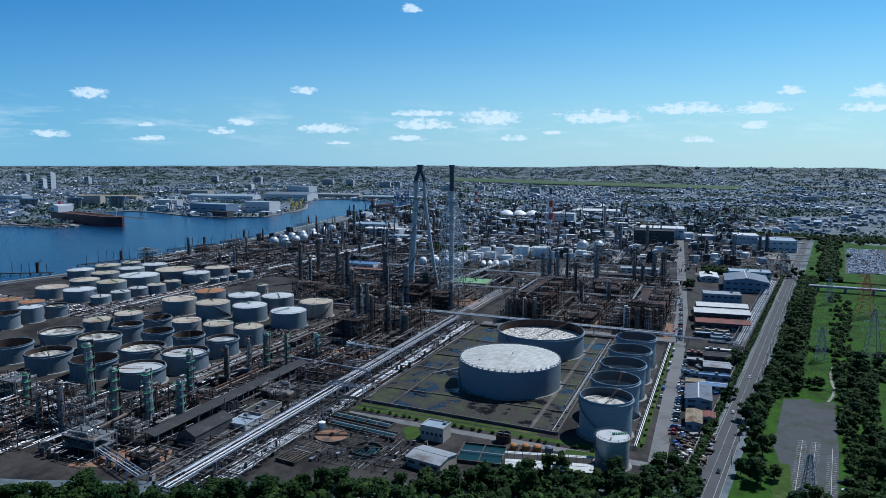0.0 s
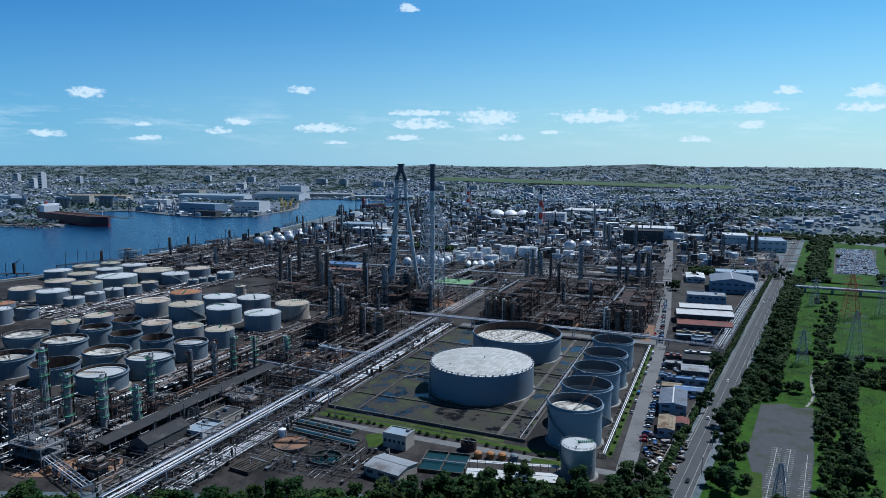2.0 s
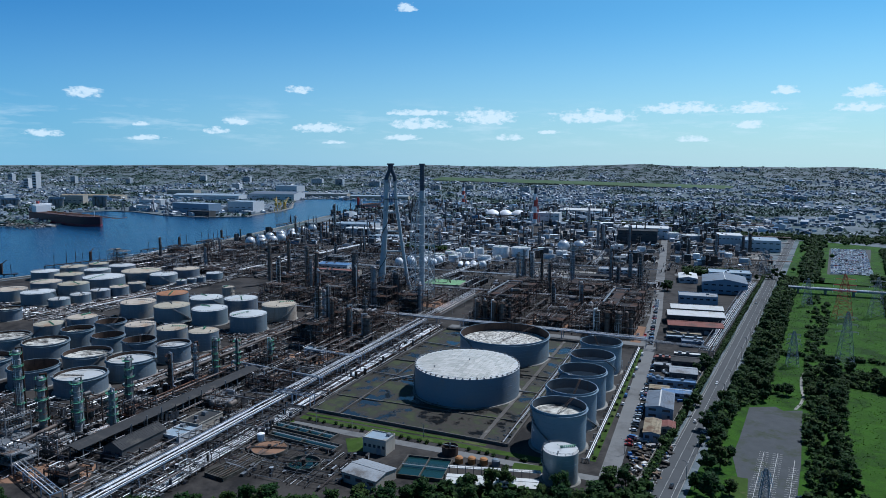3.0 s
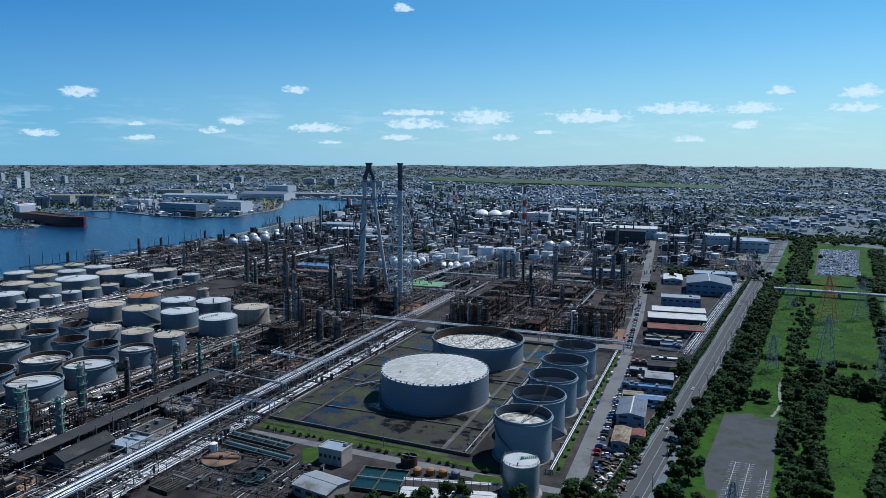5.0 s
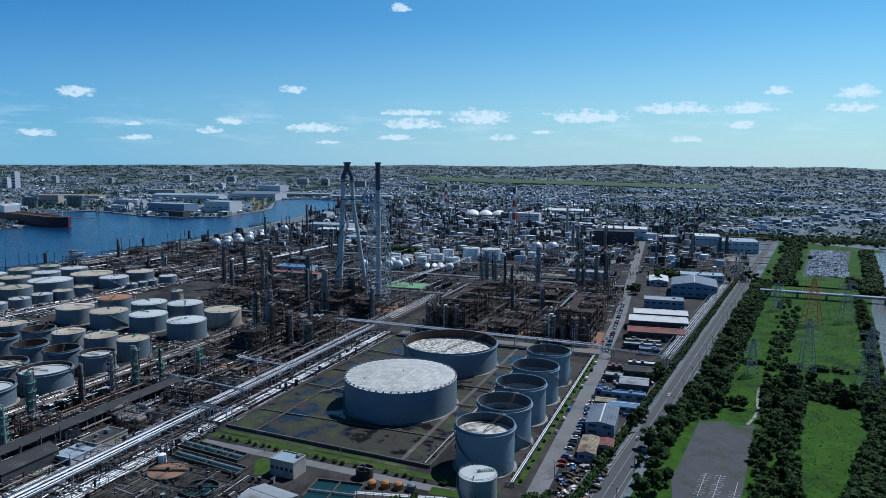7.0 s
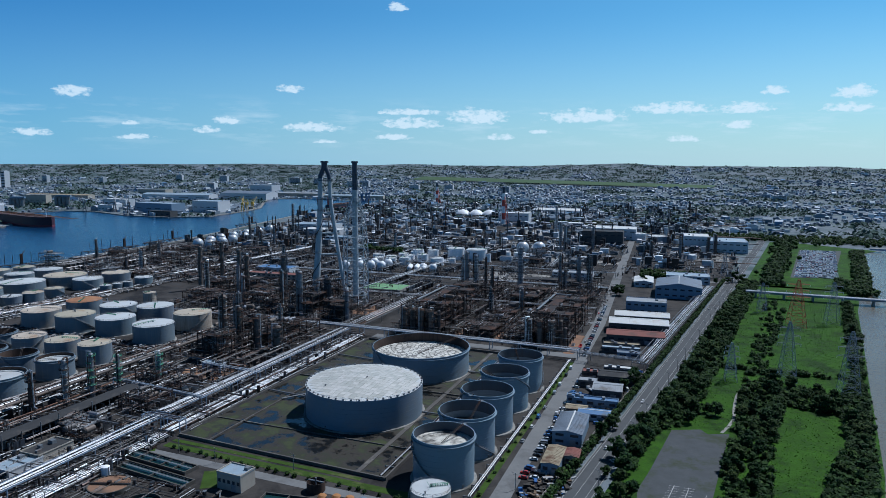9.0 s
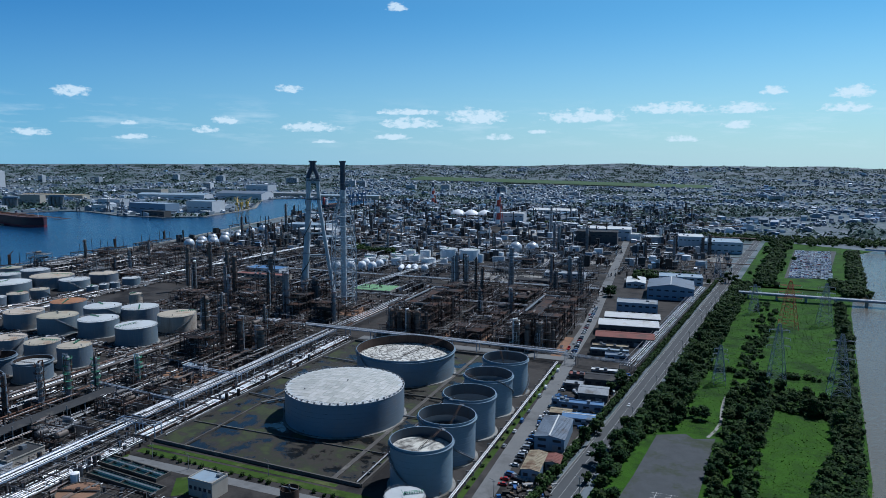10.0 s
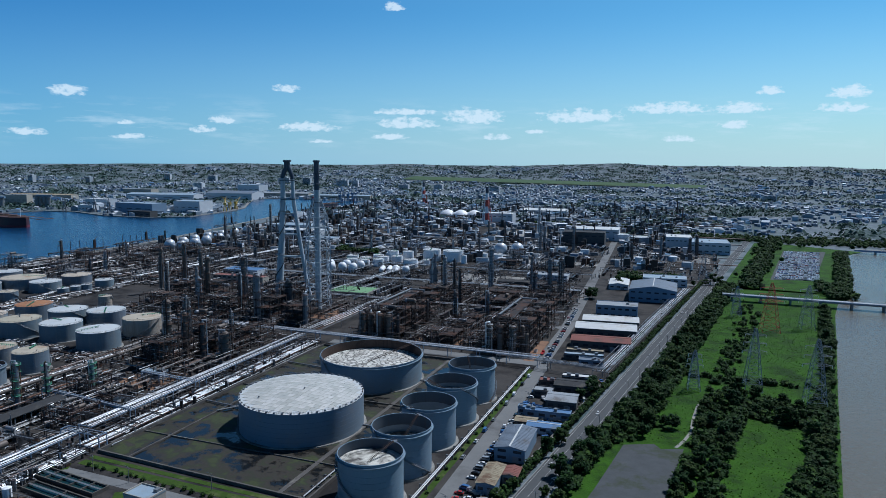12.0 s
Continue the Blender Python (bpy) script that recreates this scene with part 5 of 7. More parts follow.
def clump(mb, x, y, z, r, n, s):
    """A bough: a lumpy dark heart with sprays of leaves standing out of it."""
    k = len(mb.v)
    mb.sphere(x, y, z, r * 0.74, 6, 4, 0.8)
    mb.v[k:] = [(x + (a - x) * q, y + (b - y) * q, z + (c - z) * q) for a, b, c in mb.v[k:] for q in (leaf_rng.uniform(0.75, 1.2),)]
    for i in range(int(n * 0.55)):
        a, q = leaf_rng.uniform(0, 6.283), leaf_rng.uniform(-0.75, 1)
        d = r * leaf_rng.uniform(0.68, 1.0)
        k = math.sqrt(max(0, 1 - q * q))
        leaf(mb, x + d * k * math.cos(a), y + d * k * math.sin(a), z + 0.8 * d * q, s * leaf_rng.uniform(0.6, 1.3))


def make_tree(h, w, seed, n=15):
    r = random.Random(seed)
    trunk = Mb().tube((0, 0, 0), (0.15, 0.1, h * 0.45), h * 0.03, 7, h * 0.018)
    crown = Mb()
    for i in range(n):
        a = r.uniform(0, 6.283)
        z = r.uniform(0.32, 0.9) * h
        q = w * 0.5 * math.sqrt(max(0.1, 1 - ((z / h - 0.5) / 0.52) ** 2)) * r.uniform(0.35, 0.85)
        x, y = q * math.cos(a), q * math.sin(a)
        trunk.tube((0.12, 0.08, h * r.uniform(0.25, 0.42)), (x, y, z), h * 0.011, 5, h * 0.004)
        clump(crown, x, y, z, w * r.uniform(0.2, 0.3), 44, 0.15 * w ** 0.75 * 1.4)
    ob = thing("tree", 0, 0, -60, 0, "dark green broadleaved tree with an uneven crown", "tree", "trees")
    part("trunk", trunk, BARK, ob)
    part("crown", crown, LEAF, ob)
    return ob


TREES = [make_tree(9.5, 8.5, 1), make_tree(8, 7.5, 2), make_tree(11, 8, 3), make_tree(7, 6.5, 4), make_tree(12, 9.5, 5)]
used = set()


def plant(x, y, scale=1.0, z=0.03):
    t = leaf_rng.randrange(5)
    m = pose(x, y, z, 0, 0, leaf_rng.uniform(0, 360)) @ Matrix.Diagonal((scale, scale, scale * leaf_rng.uniform(0.85, 1.15), 1))
    if t not in used:
        used.add(t)
        TREES[t].matrix_basis = m
        return
    ob = copy_thing(TREES[t], m)
    ob.matrix_basis = m


# belt in front of the works
for i in range(105):
    s = i / 104
    x = -300 + 290 * s + leaf_rng.uniform(-4, 4)
    base = 196 + 150 * s + 4 * math.sin(s * 19)
    y = base - leaf_rng.choice((0, 7, 14, 21)) + leaf_rng.uniform(-3, 3)
    plant(x, y - 3, leaf_rng.uniform(0.7, 1.05))
# belt right of the riverside road, dense near the camera
for i in range(80):
    y = 470 + 4.2 * i + leaf_rng.uniform(-2, 2)
    x, _ = along(y, 12 + min(1, max(0, (y - 490) / 40)) * leaf_rng.choice((2, 8, 14)) + leaf_rng.uniform(-2, 2))
    plant(x, y, leaf_rng.uniform(0.7, 1.05))
# clumps round the car park
for x, y, s in ((19, 430, 1.0), (22, 418, 0.9), (16, 408, 0.8), (24, 402, 0.9), (20, 372, 1.1), (26, 380, 1.0), (30, 392, 0.8), (15, 352, 1.0), (22, 345, 1.1), (30, 352, 0.9), (28, 460, 1.0), (24, 452, 0.9),
                (44, 332, 1.0), (50, 325, 1.0), (38, 322, 1.1), (58, 330, 0.9), (66, 512, 0.8), (60, 516, 0.9), (52, 512, 0.8)):
    plant(x, y, s)
STRIP = [(128, 894), (117, 874), (100, 735), (92, 647), (83, 578), (79, 520), (73, 477), (68, 427), (64, 380), (58, 335), (84, 335), (91, 437), (93, 456), (98, 492), (105, 541), (99, 585), (113, 704), (133, 839)]
BELT = [(99, 591), (98, 540), (108, 545), (137, 537), (140, 564), (132, 585)]
BANK = [(193, 905), (199, 890), (184, 770), (160, 610), (146, 512), (138, 456), (120, 375), (110, 335), (88, 335), (117, 448), (130, 490), (140, 569), (155, 619), (174, 766)]


def inside(x, y, poly):
    odd = False
    for (x0, y0), (x1, y1) in zip(poly, poly[1:] + poly[:1]):
        if (y0 > y) != (y1 > y) and x < (x1 - x0) * (y - y0) / (y1 - y0) + x0:
            odd = not odd
    return odd


def spread(poly, n, low=0.0, high=9999.0):
    """n places scattered over a planted area."""
    xs, ys = [p[0] for p in poly], [p[1] for p in poly]
    got = []
    while len(got) < n:
        x, y = leaf_rng.uniform(min(xs), max(xs)), leaf_rng.uniform(max(low, min(ys)), min(high, max(ys)))
        if inside(x, y, poly):
            got.append((x, y))
    return got


WEST = [(22, 395), (29, 428), (38, 480), (50, 490), (56, 505), (56, 520), (36, 520), (27, 470), (21, 425)]
for x, y in spread(WEST, 30):
    plant(x, y, leaf_rng.uniform(0.55, 0.95))
for x, y in spread(STRIP, 46, 340, 585):
    plant(x, y, leaf_rng.uniform(0.55, 0.85))
for x, y in spread(BELT, 22):
    plant(x, y, leaf_rng.uniform(0.6, 0.9))
for x, y in spread(BANK, 44):
    plant(x, y, leaf_rng.uniform(0.55, 0.9))
for x, y, s in ((-31, 862, 1.3), (-36, 872, 1.2), (-15, 950, 1.0), (-10, 942, 1.0), (70, 985, 1.0), (92, 1002, 1.2), (84, 995, 1.0), (100, 990, 1.1), (12, 470, 0.8), (8, 452, 0.8), (14, 560, 0.9), (16, 548, 0.9), (-2, 395, 0.7), (2, 410, 0.7), (10, 540, 0.8)):
    plant(x, y, s)


def scrub(name, label, category, places, r, h, n=26, s=1.1):
    mb = Mb()
    for x, y in places:
        q = r * leaf_rng.uniform(0.6, 1.3)
        clump(mb, x, y, h * leaf_rng.uniform(0.35, 0.75), q, n, s)
    return stuff(name, mb, SCRUB, label, category)


scrub("tree_belt_understorey", "dense dark undergrowth below the tree belt", "undergrowth",
      [(-310 + 310 * s + leaf_rng.uniform(-3, 3), 190 + 152 * s + 4 * math.sin(s * 19) - leaf_rng.uniform(-4, 26)) for s in [leaf_rng.random() for i in range(420)]], 3.6, 4.2, 46, 1.4)
hedge = Mb()
for i in range(560):
    y = 338 + i * 1.2
    x, _ = along(y, -9.5 + leaf_rng.uniform(-0.7, 0.7))
    clump(hedge, x, y, leaf_rng.uniform(1.2, 4.4), 2.1, 26, 1.1)
stuff("hedge", hedge, SCRUB, "long clipped dark hedge between rack and road", "hedge")
scrub("woodland_strip", "dense roadside thicket of dark green trees", "woodland", [along(leaf_rng.uniform(880, 1000), leaf_rng.uniform(11, 30)) for i in range(150)] + [along(y, 10.5 + leaf_rng.random() * (3 + 16 * min(1, max(0, (y - 490) / 40)))) for y in [leaf_rng.uniform(440, 900) for i in range(560)]], 3.6, 6.5, 44, 1.5)
scrub("riverbank_scrub", "dense green scrub along the riverbank", "scrub", spread(BANK, 820), 2.9, 4.6, 40, 1.3)
scrub("meadow_scrub", "patches of bushes across the meadow", "scrub",
      spread(STRIP, 360, 335, 590) + [p for p in spread(STRIP, 260, 590, 894) if noise.noise((p[0] / 14, p[1] / 14, 4.0)) > -0.15] + spread(BELT, 150) + spread(WEST, 130) +
      [(leaf_rng.uniform(70, 160), leaf_rng.uniform(615, 622)) for i in range(46)] + [along(leaf_rng.uniform(510, 900), leaf_rng.uniform(27, 31)) for i in range(90)], 2.5, 2.8, 36, 1.2)
scrub("far_woods", "distant dark green woods by the river", "woodland",
      [(leaf_rng.uniform(205, 236), leaf_rng.uniform(955, 1050)) for i in range(110)] + [(222 + (y - 1050) * 0.15 + leaf_rng.uniform(6, 24), y) for y in [leaf_rng.uniform(1040, 1370) for i in range(190)]] + [(leaf_rng.gauss(132 + (y - 1010) * 0.13, 7), y) for y in [leaf_rng.uniform(990, 1500) for i in range(300)]] +
      [(leaf_rng.uniform(20, 480), leaf_rng.gauss(1530, 30)) for i in range(700)] + [(leaf_rng.uniform(-420, -40), leaf_rng.gauss(1700, 18)) for i in range(300)] + [(leaf_rng.uniform(-20, 55), leaf_rng.uniform(990, 1035)) for i in range(120)] +
      [(leaf_rng.uniform(-470, -400), leaf_rng.gauss(1090, 8)) for i in range(90)] + [(leaf_rng.uniform(-560, -470), leaf_rng.gauss(1120, 8)) for i in range(60)], 4.6, 6.0, 22, 2.2)
tuft = Mb()
for i in range(15000):
    y = leaf_rng.uniform(400, 930)
    x = leaf_rng.uniform(along(y, 26)[0], 141 + (y - 456) * 0.146)
    if y < 490 and x < 74:
        continue
    leaf(tuft, x, y, 0.12, leaf_rng.uniform(0.4, 1.1))
stuff("meadow_tufts", tuft, mat("tall_meadow_grass", (0.05, 0.1, 0.02), 0.9, 0, 0.5, 20.0, bump=0, islands=[(0.0, (0.02, 0.07, 0.002)), (0.4, (0.034, 0.105, 0.003)), (0.8, (0.055, 0.13, 0.006))]), "tall tufted meadow grass", "grass")


solid("ground_far_meadow", Mb().sheet([along(985, 14), (236, 985), (255, 1090), (271, 1245), (281, 1340), (325, 1420), (190, 1500), along(1490, 14)], 0.05), GRASS, "rough green land beside the river", "meadow", "structure")


# ---------------------------------------------------------------- riverside: car park, path, bridge, pylons, poles
solid("pavement_car_park", Mb().slab([(33, 330), (34, 372), (32, 400), (36, 425), (43, 480), (58, 487), (62, 481), (73, 486), (67, 430), (64, 402), (58, 358), (54, 330)], -0.2, 0.10), mat("old_pale_asphalt", (0.066, 0.072, 0.076), 0.9, 0, 0.4, 7.0, dark=(0.045, 0.055, 0.035), stain=0.4), "cracked pale asphalt car park", "car park", "structure")
bay_lines = Mb()
for k, (x, y0) in enumerate(((38.5, 345), (45, 345), (52.5, 340))):
    for i in range(26 if k < 2 else 22):
        y = y0 + i * 2.6
        bay_lines.slab([(x + (y - y0) * 0.14 - 2.4, y), (x + (y - y0) * 0.14 + 2.4, y + 0.4), (x + (y - y0) * 0.14 + 2.4, y + 0.55), (x + (y - y0) * 0.14 - 2.4, y + 0.15)], 0.10, 0.113)
    bay_lines.slab([(x - 0.1, y0), (x + 0.1, y0), (x + 9.2, y0 + 66), (x + 9, y0 + 66)], 0.10, 0.112)
solid("parking_marking", bay_lines, WHITE_LINE, "white parking bay lines", "marking", "structure")
path_pts = [(69, 486), (73, 498), (76, 511), (77, 534), (79, 555), (83, 573), (86, 577)]
path_mb = Mb()
for p, q in zip(path_pts, path_pts[1:]):
    d = Vector((q[0] - p[0], q[1] - p[1])).normalized() * 0.9
    path_mb.slab([(p[0] + d.y, p[1] - d.x), (q[0] + d.y, q[1] - d.x), (q[0] - d.y, q[1] + d.x), (p[0] - d.y, p[1] + d.x)], 0, 0.09)
solid("path", path_mb, CONCRETE, "narrow pale concrete footpath through grass", "path", "structure")
lawn = solid("ground_lawn", Mb().slab([(28, 345), (31, 374), (38.5, 374), (36.5, 330), (28, 330)], -0.1, 0.14), LAWN, "bright mown lawn beside the car park", "lawn", "structure")

bridge = thing("pipe_bridge", 95, 951, 0, 0, "long low pale bridge carrying pipes across the river", "bridge")
L = 330
part("deck", Mb().box(L / 2, 0, 5.2, L, 9, 1.0), CONCRETE, bridge)
for s in (-4.5, 4.5):
    part("parapet", Mb().box(L / 2, s, 6.2, L, 0.25, 1.0), mat("blue_grey_steelwork", (0.17, 0.23, 0.31)), bridge)
for i in range(4):
    part("pipe", Mb().tube((0, -2.6 + i * 1.7, 6.9), (L, -2.6 + i * 1.7, 6.9), 0.55, 8), ALU, bridge)
for i in range(12):
    part("pier", Mb().box(10 + i * 28, 0, 0, 1.8, 8, 5.2), CONCRETE, bridge)
bridge.matrix_world = pose(100, 911, 0, 0, 0, -1)
bridge2 = thing("road_bridge", 330, 1400, 0, -8, "far low road bridge over the river", "bridge")
part("deck", Mb().box(110, 0, 5, 260, 10, 1.4), CONCRETE, bridge2)
part("girder", Mb().box(110, -5.2, 3.6, 260, 0.5, 2.6), mat("blue_bridge_paint", (0.16, 0.27, 0.42), 0.5), bridge2)
for i in range(5):
    part("pier", Mb().box(10 + i * 50, 0, 0, 3, 9, 5), CONCRETE, bridge2)

PYLON_GREY = mat("galvanised_lattice", (0.20, 0.24, 0.28), 0.5, 0.3, 0.2, 4.0)
PYLON_RED = mat("red_lattice_paint", (0.42, 0.07, 0.05), 0.6, 0, 0.25, 4.0)


def pylon(x, y, h, w, m, turn=8, label="grey steel lattice power pylon in the meadow", arms=3):
    ob = thing("power_pylon", x, y, 0.04, turn, label, "pylon", "pylons")

    def half(z):
        return w / 2 * (1 - z / h) ** 0.8 + 0.45
    lv = [h * (1 - (1 - i / 9) ** 1.15) * 0.985 for i in range(10)]
    for sx, sy in ((-1, -1), (1, -1), (1, 1), (-1, 1)):
        part("leg", Mb().path([(sx * half(z), sy * half(z), z) for z in lv], 0.16, 4), m, ob)
    for a, b in zip(lv, lv[1:]):
        br = Mb()
        for (sx, sy), (tx, ty) in (((-1, -1), (1, -1)), ((1, -1), (1, 1)), ((1, 1), (-1, 1)), ((-1, 1), (-1, -1))):
            br.tube((sx * half(a), sy * half(a), a), (tx * half(b), ty * half(b), b), 0.09, 4)
            br.tube((tx * half(a), ty * half(a), a), (sx * half(b), sy * half(b), b), 0.09, 4)
            br.tube((sx * half(b), sy * half(b), b), (tx * half(b), ty * half(b), b), 0.09, 4)
        tagged(part("bracing", br, m, ob), kind="stuff")
    for i in range(arms):
        z = h * (0.62 + 0.13 * i)
        for s in (-1, 1):
            ln = (w * 0.75 - i * 0.6)
            part("cross_arm", Mb().path([(0, half(z), z), (s * ln, 0, z + 0.3), (0, -half(z), z)], 0.1, 4).tube((0, 0, z + 1.6), (s * ln, 0, z + 0.3), 0.1, 4), m, ob)
            part("insulator", Mb().tube((s * ln, 0, z + 0.2), (s * ln, 0, z - 1.6), 0.16, 6), WHITE, ob)
    return ob


pylon(76, 587, 27, 7, PYLON_GREY)
pylon(112, 601, 42, 10, PYLON_GREY)
pylon(145, 577, 44, 11, PYLON_GREY)
pylon(136, 777, 44, 14, PYLON_RED, label="red-painted steel lattice power pylon in the meadow")
pylon(111, 831, 30, 8, PYLON_GREY)
pylon(168, 800, 40, 11, PYLON_GREY)
pylon(44, 347, 18, 4, PYLON_GREY, label="grey steel lattice power pylon by the car park")
pylon(80, 1040, 34, 8, PYLON_GREY, label="grey steel lattice power pylon by the road")


def street_pole(x, y, h=9):
    ob = thing("utility_pole", x, y, 0.04, 8, "slim grey utility pole beside the road", "utility pole", "utility poles")
    part("pole", Mb().tube((0, 0, 0), (0, 0, h), 0.19, 8, 0.12), CONCRETE, ob)
    part("cross_arm", Mb().box(0, 0, h - 0.9, 2.0, 0.14, 0.14), GREY_STEEL, ob)
    part("lamp_arm", Mb().path([(0, 0, h - 0.3), (-1.6, 0, h + 0.3), (-2.2, 0, h + 0.25)], 0.09, 5), GREY_STEEL, ob)


for i in range(17):
    y = 362 + i * 33
    street_pole(along(y, 6.6)[0], y)
for x, y in ((-205, 330), (-165, 352), (-190, 355), (-125, 360), (-240, 300), (-176, 296), (-235, 420), (-20, 380), (-18, 520)):
    street_pole(x, y, 8)


# ---------------------------------------------------------------- buildings
GLASS = mat("dark_window_glass", (0.03, 0.04, 0.05), 0.15, 0, 0.2, 3.0, bump=0)
ROOFS = {"white": mat("white_sheet_roof", (0.50, 0.51, 0.50), 0.6, 0, 0.2, 6.0, dark=(0.4, 0.37, 0.32), stain=0.25),
         "red": mat("red_brown_sheet_roof", (0.20, 0.085, 0.07), 0.75, 0, 0.3, 6.0, dark=(0.11, 0.07, 0.06), stain=0.4),
         "grey": mat("grey_sheet_roof", (0.24, 0.26, 0.28), 0.65, 0, 0.25, 6.0, dark=(0.12, 0.115, 0.11), stain=0.4),
         "black": mat("black_slate_roof", (0.042, 0.043, 0.045), 0.8, 0, 0.4, 5.0, dark=(0.08, 0.076, 0.07), stain=0.3),
         "blue": mat("blue_sheet_roof", (0.075, 0.16, 0.30), 0.6, 0, 0.3, 5.0, dark=(0.1, 0.12, 0.14), stain=0.3),
         "pale": mat("pale_blue_roof", (0.24, 0.31, 0.37), 0.6, 0, 0.25, 5.0, dark=(0.24, 0.25, 0.26), stain=0.4),
         "slate": mat("slate_blue_roof", (0.12, 0.15, 0.19), 0.65, 0, 0.25, 5.0, dark=(0.08, 0.08, 0.085), stain=0.3),
         "tan": mat("rust_tan_roof", (0.27, 0.23, 0.16), 0.8, 0, 0.35, 4.0, dark=(0.14, 0.09, 0.06), stain=0.5)}
WALLS = {"white": mat("white_wall_cladding", (0.5, 0.52, 0.54), 0.7, 0, 0.15, 6.0, dark=(0.3, 0.28, 0.26), streaks=0.4),
         "blue": mat("blue_grey_wall_cladding", (0.17, 0.245, 0.33), 0.6, 0, 0.15, 6.0, dark=(0.16, 0.17, 0.18), streaks=0.4),
         "dark": mat("dark_wall_cladding", (0.06, 0.06, 0.062), 0.7, 0, 0.3, 5.0, dark=(0.1, 0.09, 0.08), streaks=0.4),
         "beige": mat("beige_concrete_wall", (0.36, 0.33, 0.28), 0.8, 0, 0.2, 6.0, dark=(0.2, 0.18, 0.16), streaks=0.5)}


def building(x, y, w, d, h, roof="grey", wall="white", shape="gable", turn=0.0, rows=1, label="", name="warehouse", rise=None, ribs=True, wins=None):
    ob = thing(name, x, y, 0.03, turn, label, name.replace("_", " "), "works buildings")
    part("wall", Mb().box(0, 0, 0, w, d, h), WALLS[wall], ob)
    ridge_y = d >= w
    if shape == "gable":
        rise = rise or min(w, d) * 0.085
        a, b = (w, d) if ridge_y else (d, w)
        part("roof", Mb().gable(0, 0, h, a, b, rise, rz=0 if ridge_y else math.pi / 2), ROOFS[roof], ob)
        if y < 760 and ribs and a < 60:
            seam = Mb()
            for k in range(int(b / 1.6)):
                for s in (-1, 1):
                    p, q, e = (0, -b / 2 + 0.8 + k * 1.6, h + rise + 0.27), (s * a / 2, -b / 2 + 0.8 + k * 1.6, h + 0.27), 0.07
                    if not ridge_y:
                        p, q = (-p[1], p[0], p[2]), (-q[1], q[0], q[2])
                    seam.tube(p, q, e, 4)
            tagged(part("roof_seam", seam, ROOFS[roof], ob), kind="stuff")
        for s in (-1, 1):
            gab = Mb()
            if ridge_y:
                gab.add([(-w / 2, s * d / 2, h), (w / 2, s * d / 2, h), (0, s * d / 2, h + rise), (-w / 2, s * (d / 2 - 0.3), h), (w / 2, s * (d / 2 - 0.3), h), (0, s * (d / 2 - 0.3), h + rise)], [(0, 1, 2), (3, 5, 4), (0, 2, 5, 3), (1, 4, 5, 2)])
            else:
                gab.add([(s * w / 2, -d / 2, h), (s * w / 2, d / 2, h), (s * w / 2, 0, h + rise), (s * (w / 2 - 0.3), -d / 2, h), (s * (w / 2 - 0.3), d / 2, h), (s * (w / 2 - 0.3), 0, h + rise)], [(0, 1, 2), (3, 5, 4), (0, 2, 5, 3), (1, 4, 5, 2)])
            part("gable_wall", gab, WALLS[wall], ob)
        if ribs:
            cap = Mb()
            if ridge_y:
                cap.box(0, 0, h + rise + 0.2, 0.8, d + 0.8, 0.15)
            else:
                cap.box(0, 0, h + rise + 0.2, w + 0.8, 0.8, 0.15)
            part("ridge_cap", cap, ROOFS["white"] if roof in ("slate", "blue") else ROOFS[roof], ob)
    else:
        part("roof", Mb().box(0, 0, h, w + 0.3, d + 0.3, 0.3), ROOFS[roof], ob)
        for s in (-1, 1):
            part("parapet", Mb().box(s * w / 2, 0, h + 0.3, 0.3, d + 0.3, 0.6), WALLS[wall], ob)
            part("parapet", Mb().box(0, s * d / 2, h + 0.3, w - 0.3, 0.3, 0.6), WALLS[wall], ob)
        for i in range(rnd.randint(1, 3)):
            part("roof_unit", Mb().box(rnd.uniform(-w / 3, w / 3), rnd.uniform(-d / 3, d / 3), h + 0.3, rnd.uniform(1.5, 3), rnd.uniform(1.5, 3), rnd.uniform(1, 2)), GREY_STEEL, ob)
    n = wins if wins is not None else max(2, min(6, int(w / 6)))
    for r in range(rows):
        z = h * (r + 0.45) / rows
        for i in range(n):
            part("window", Mb().box(-w / 2 + w * (i + 0.5) / n, -d / 2 - 0.04, z, w / n * 0.55, 0.12, min(1.6, h / rows * 0.4)), GLASS, ob)
    part("door", Mb().box(w * 0.2, -d / 2 - 0.05, 0, min(4, w * 0.2), 0.14, min(3.5, h * 0.6)), ROOFS["grey"], ob)
    return ob


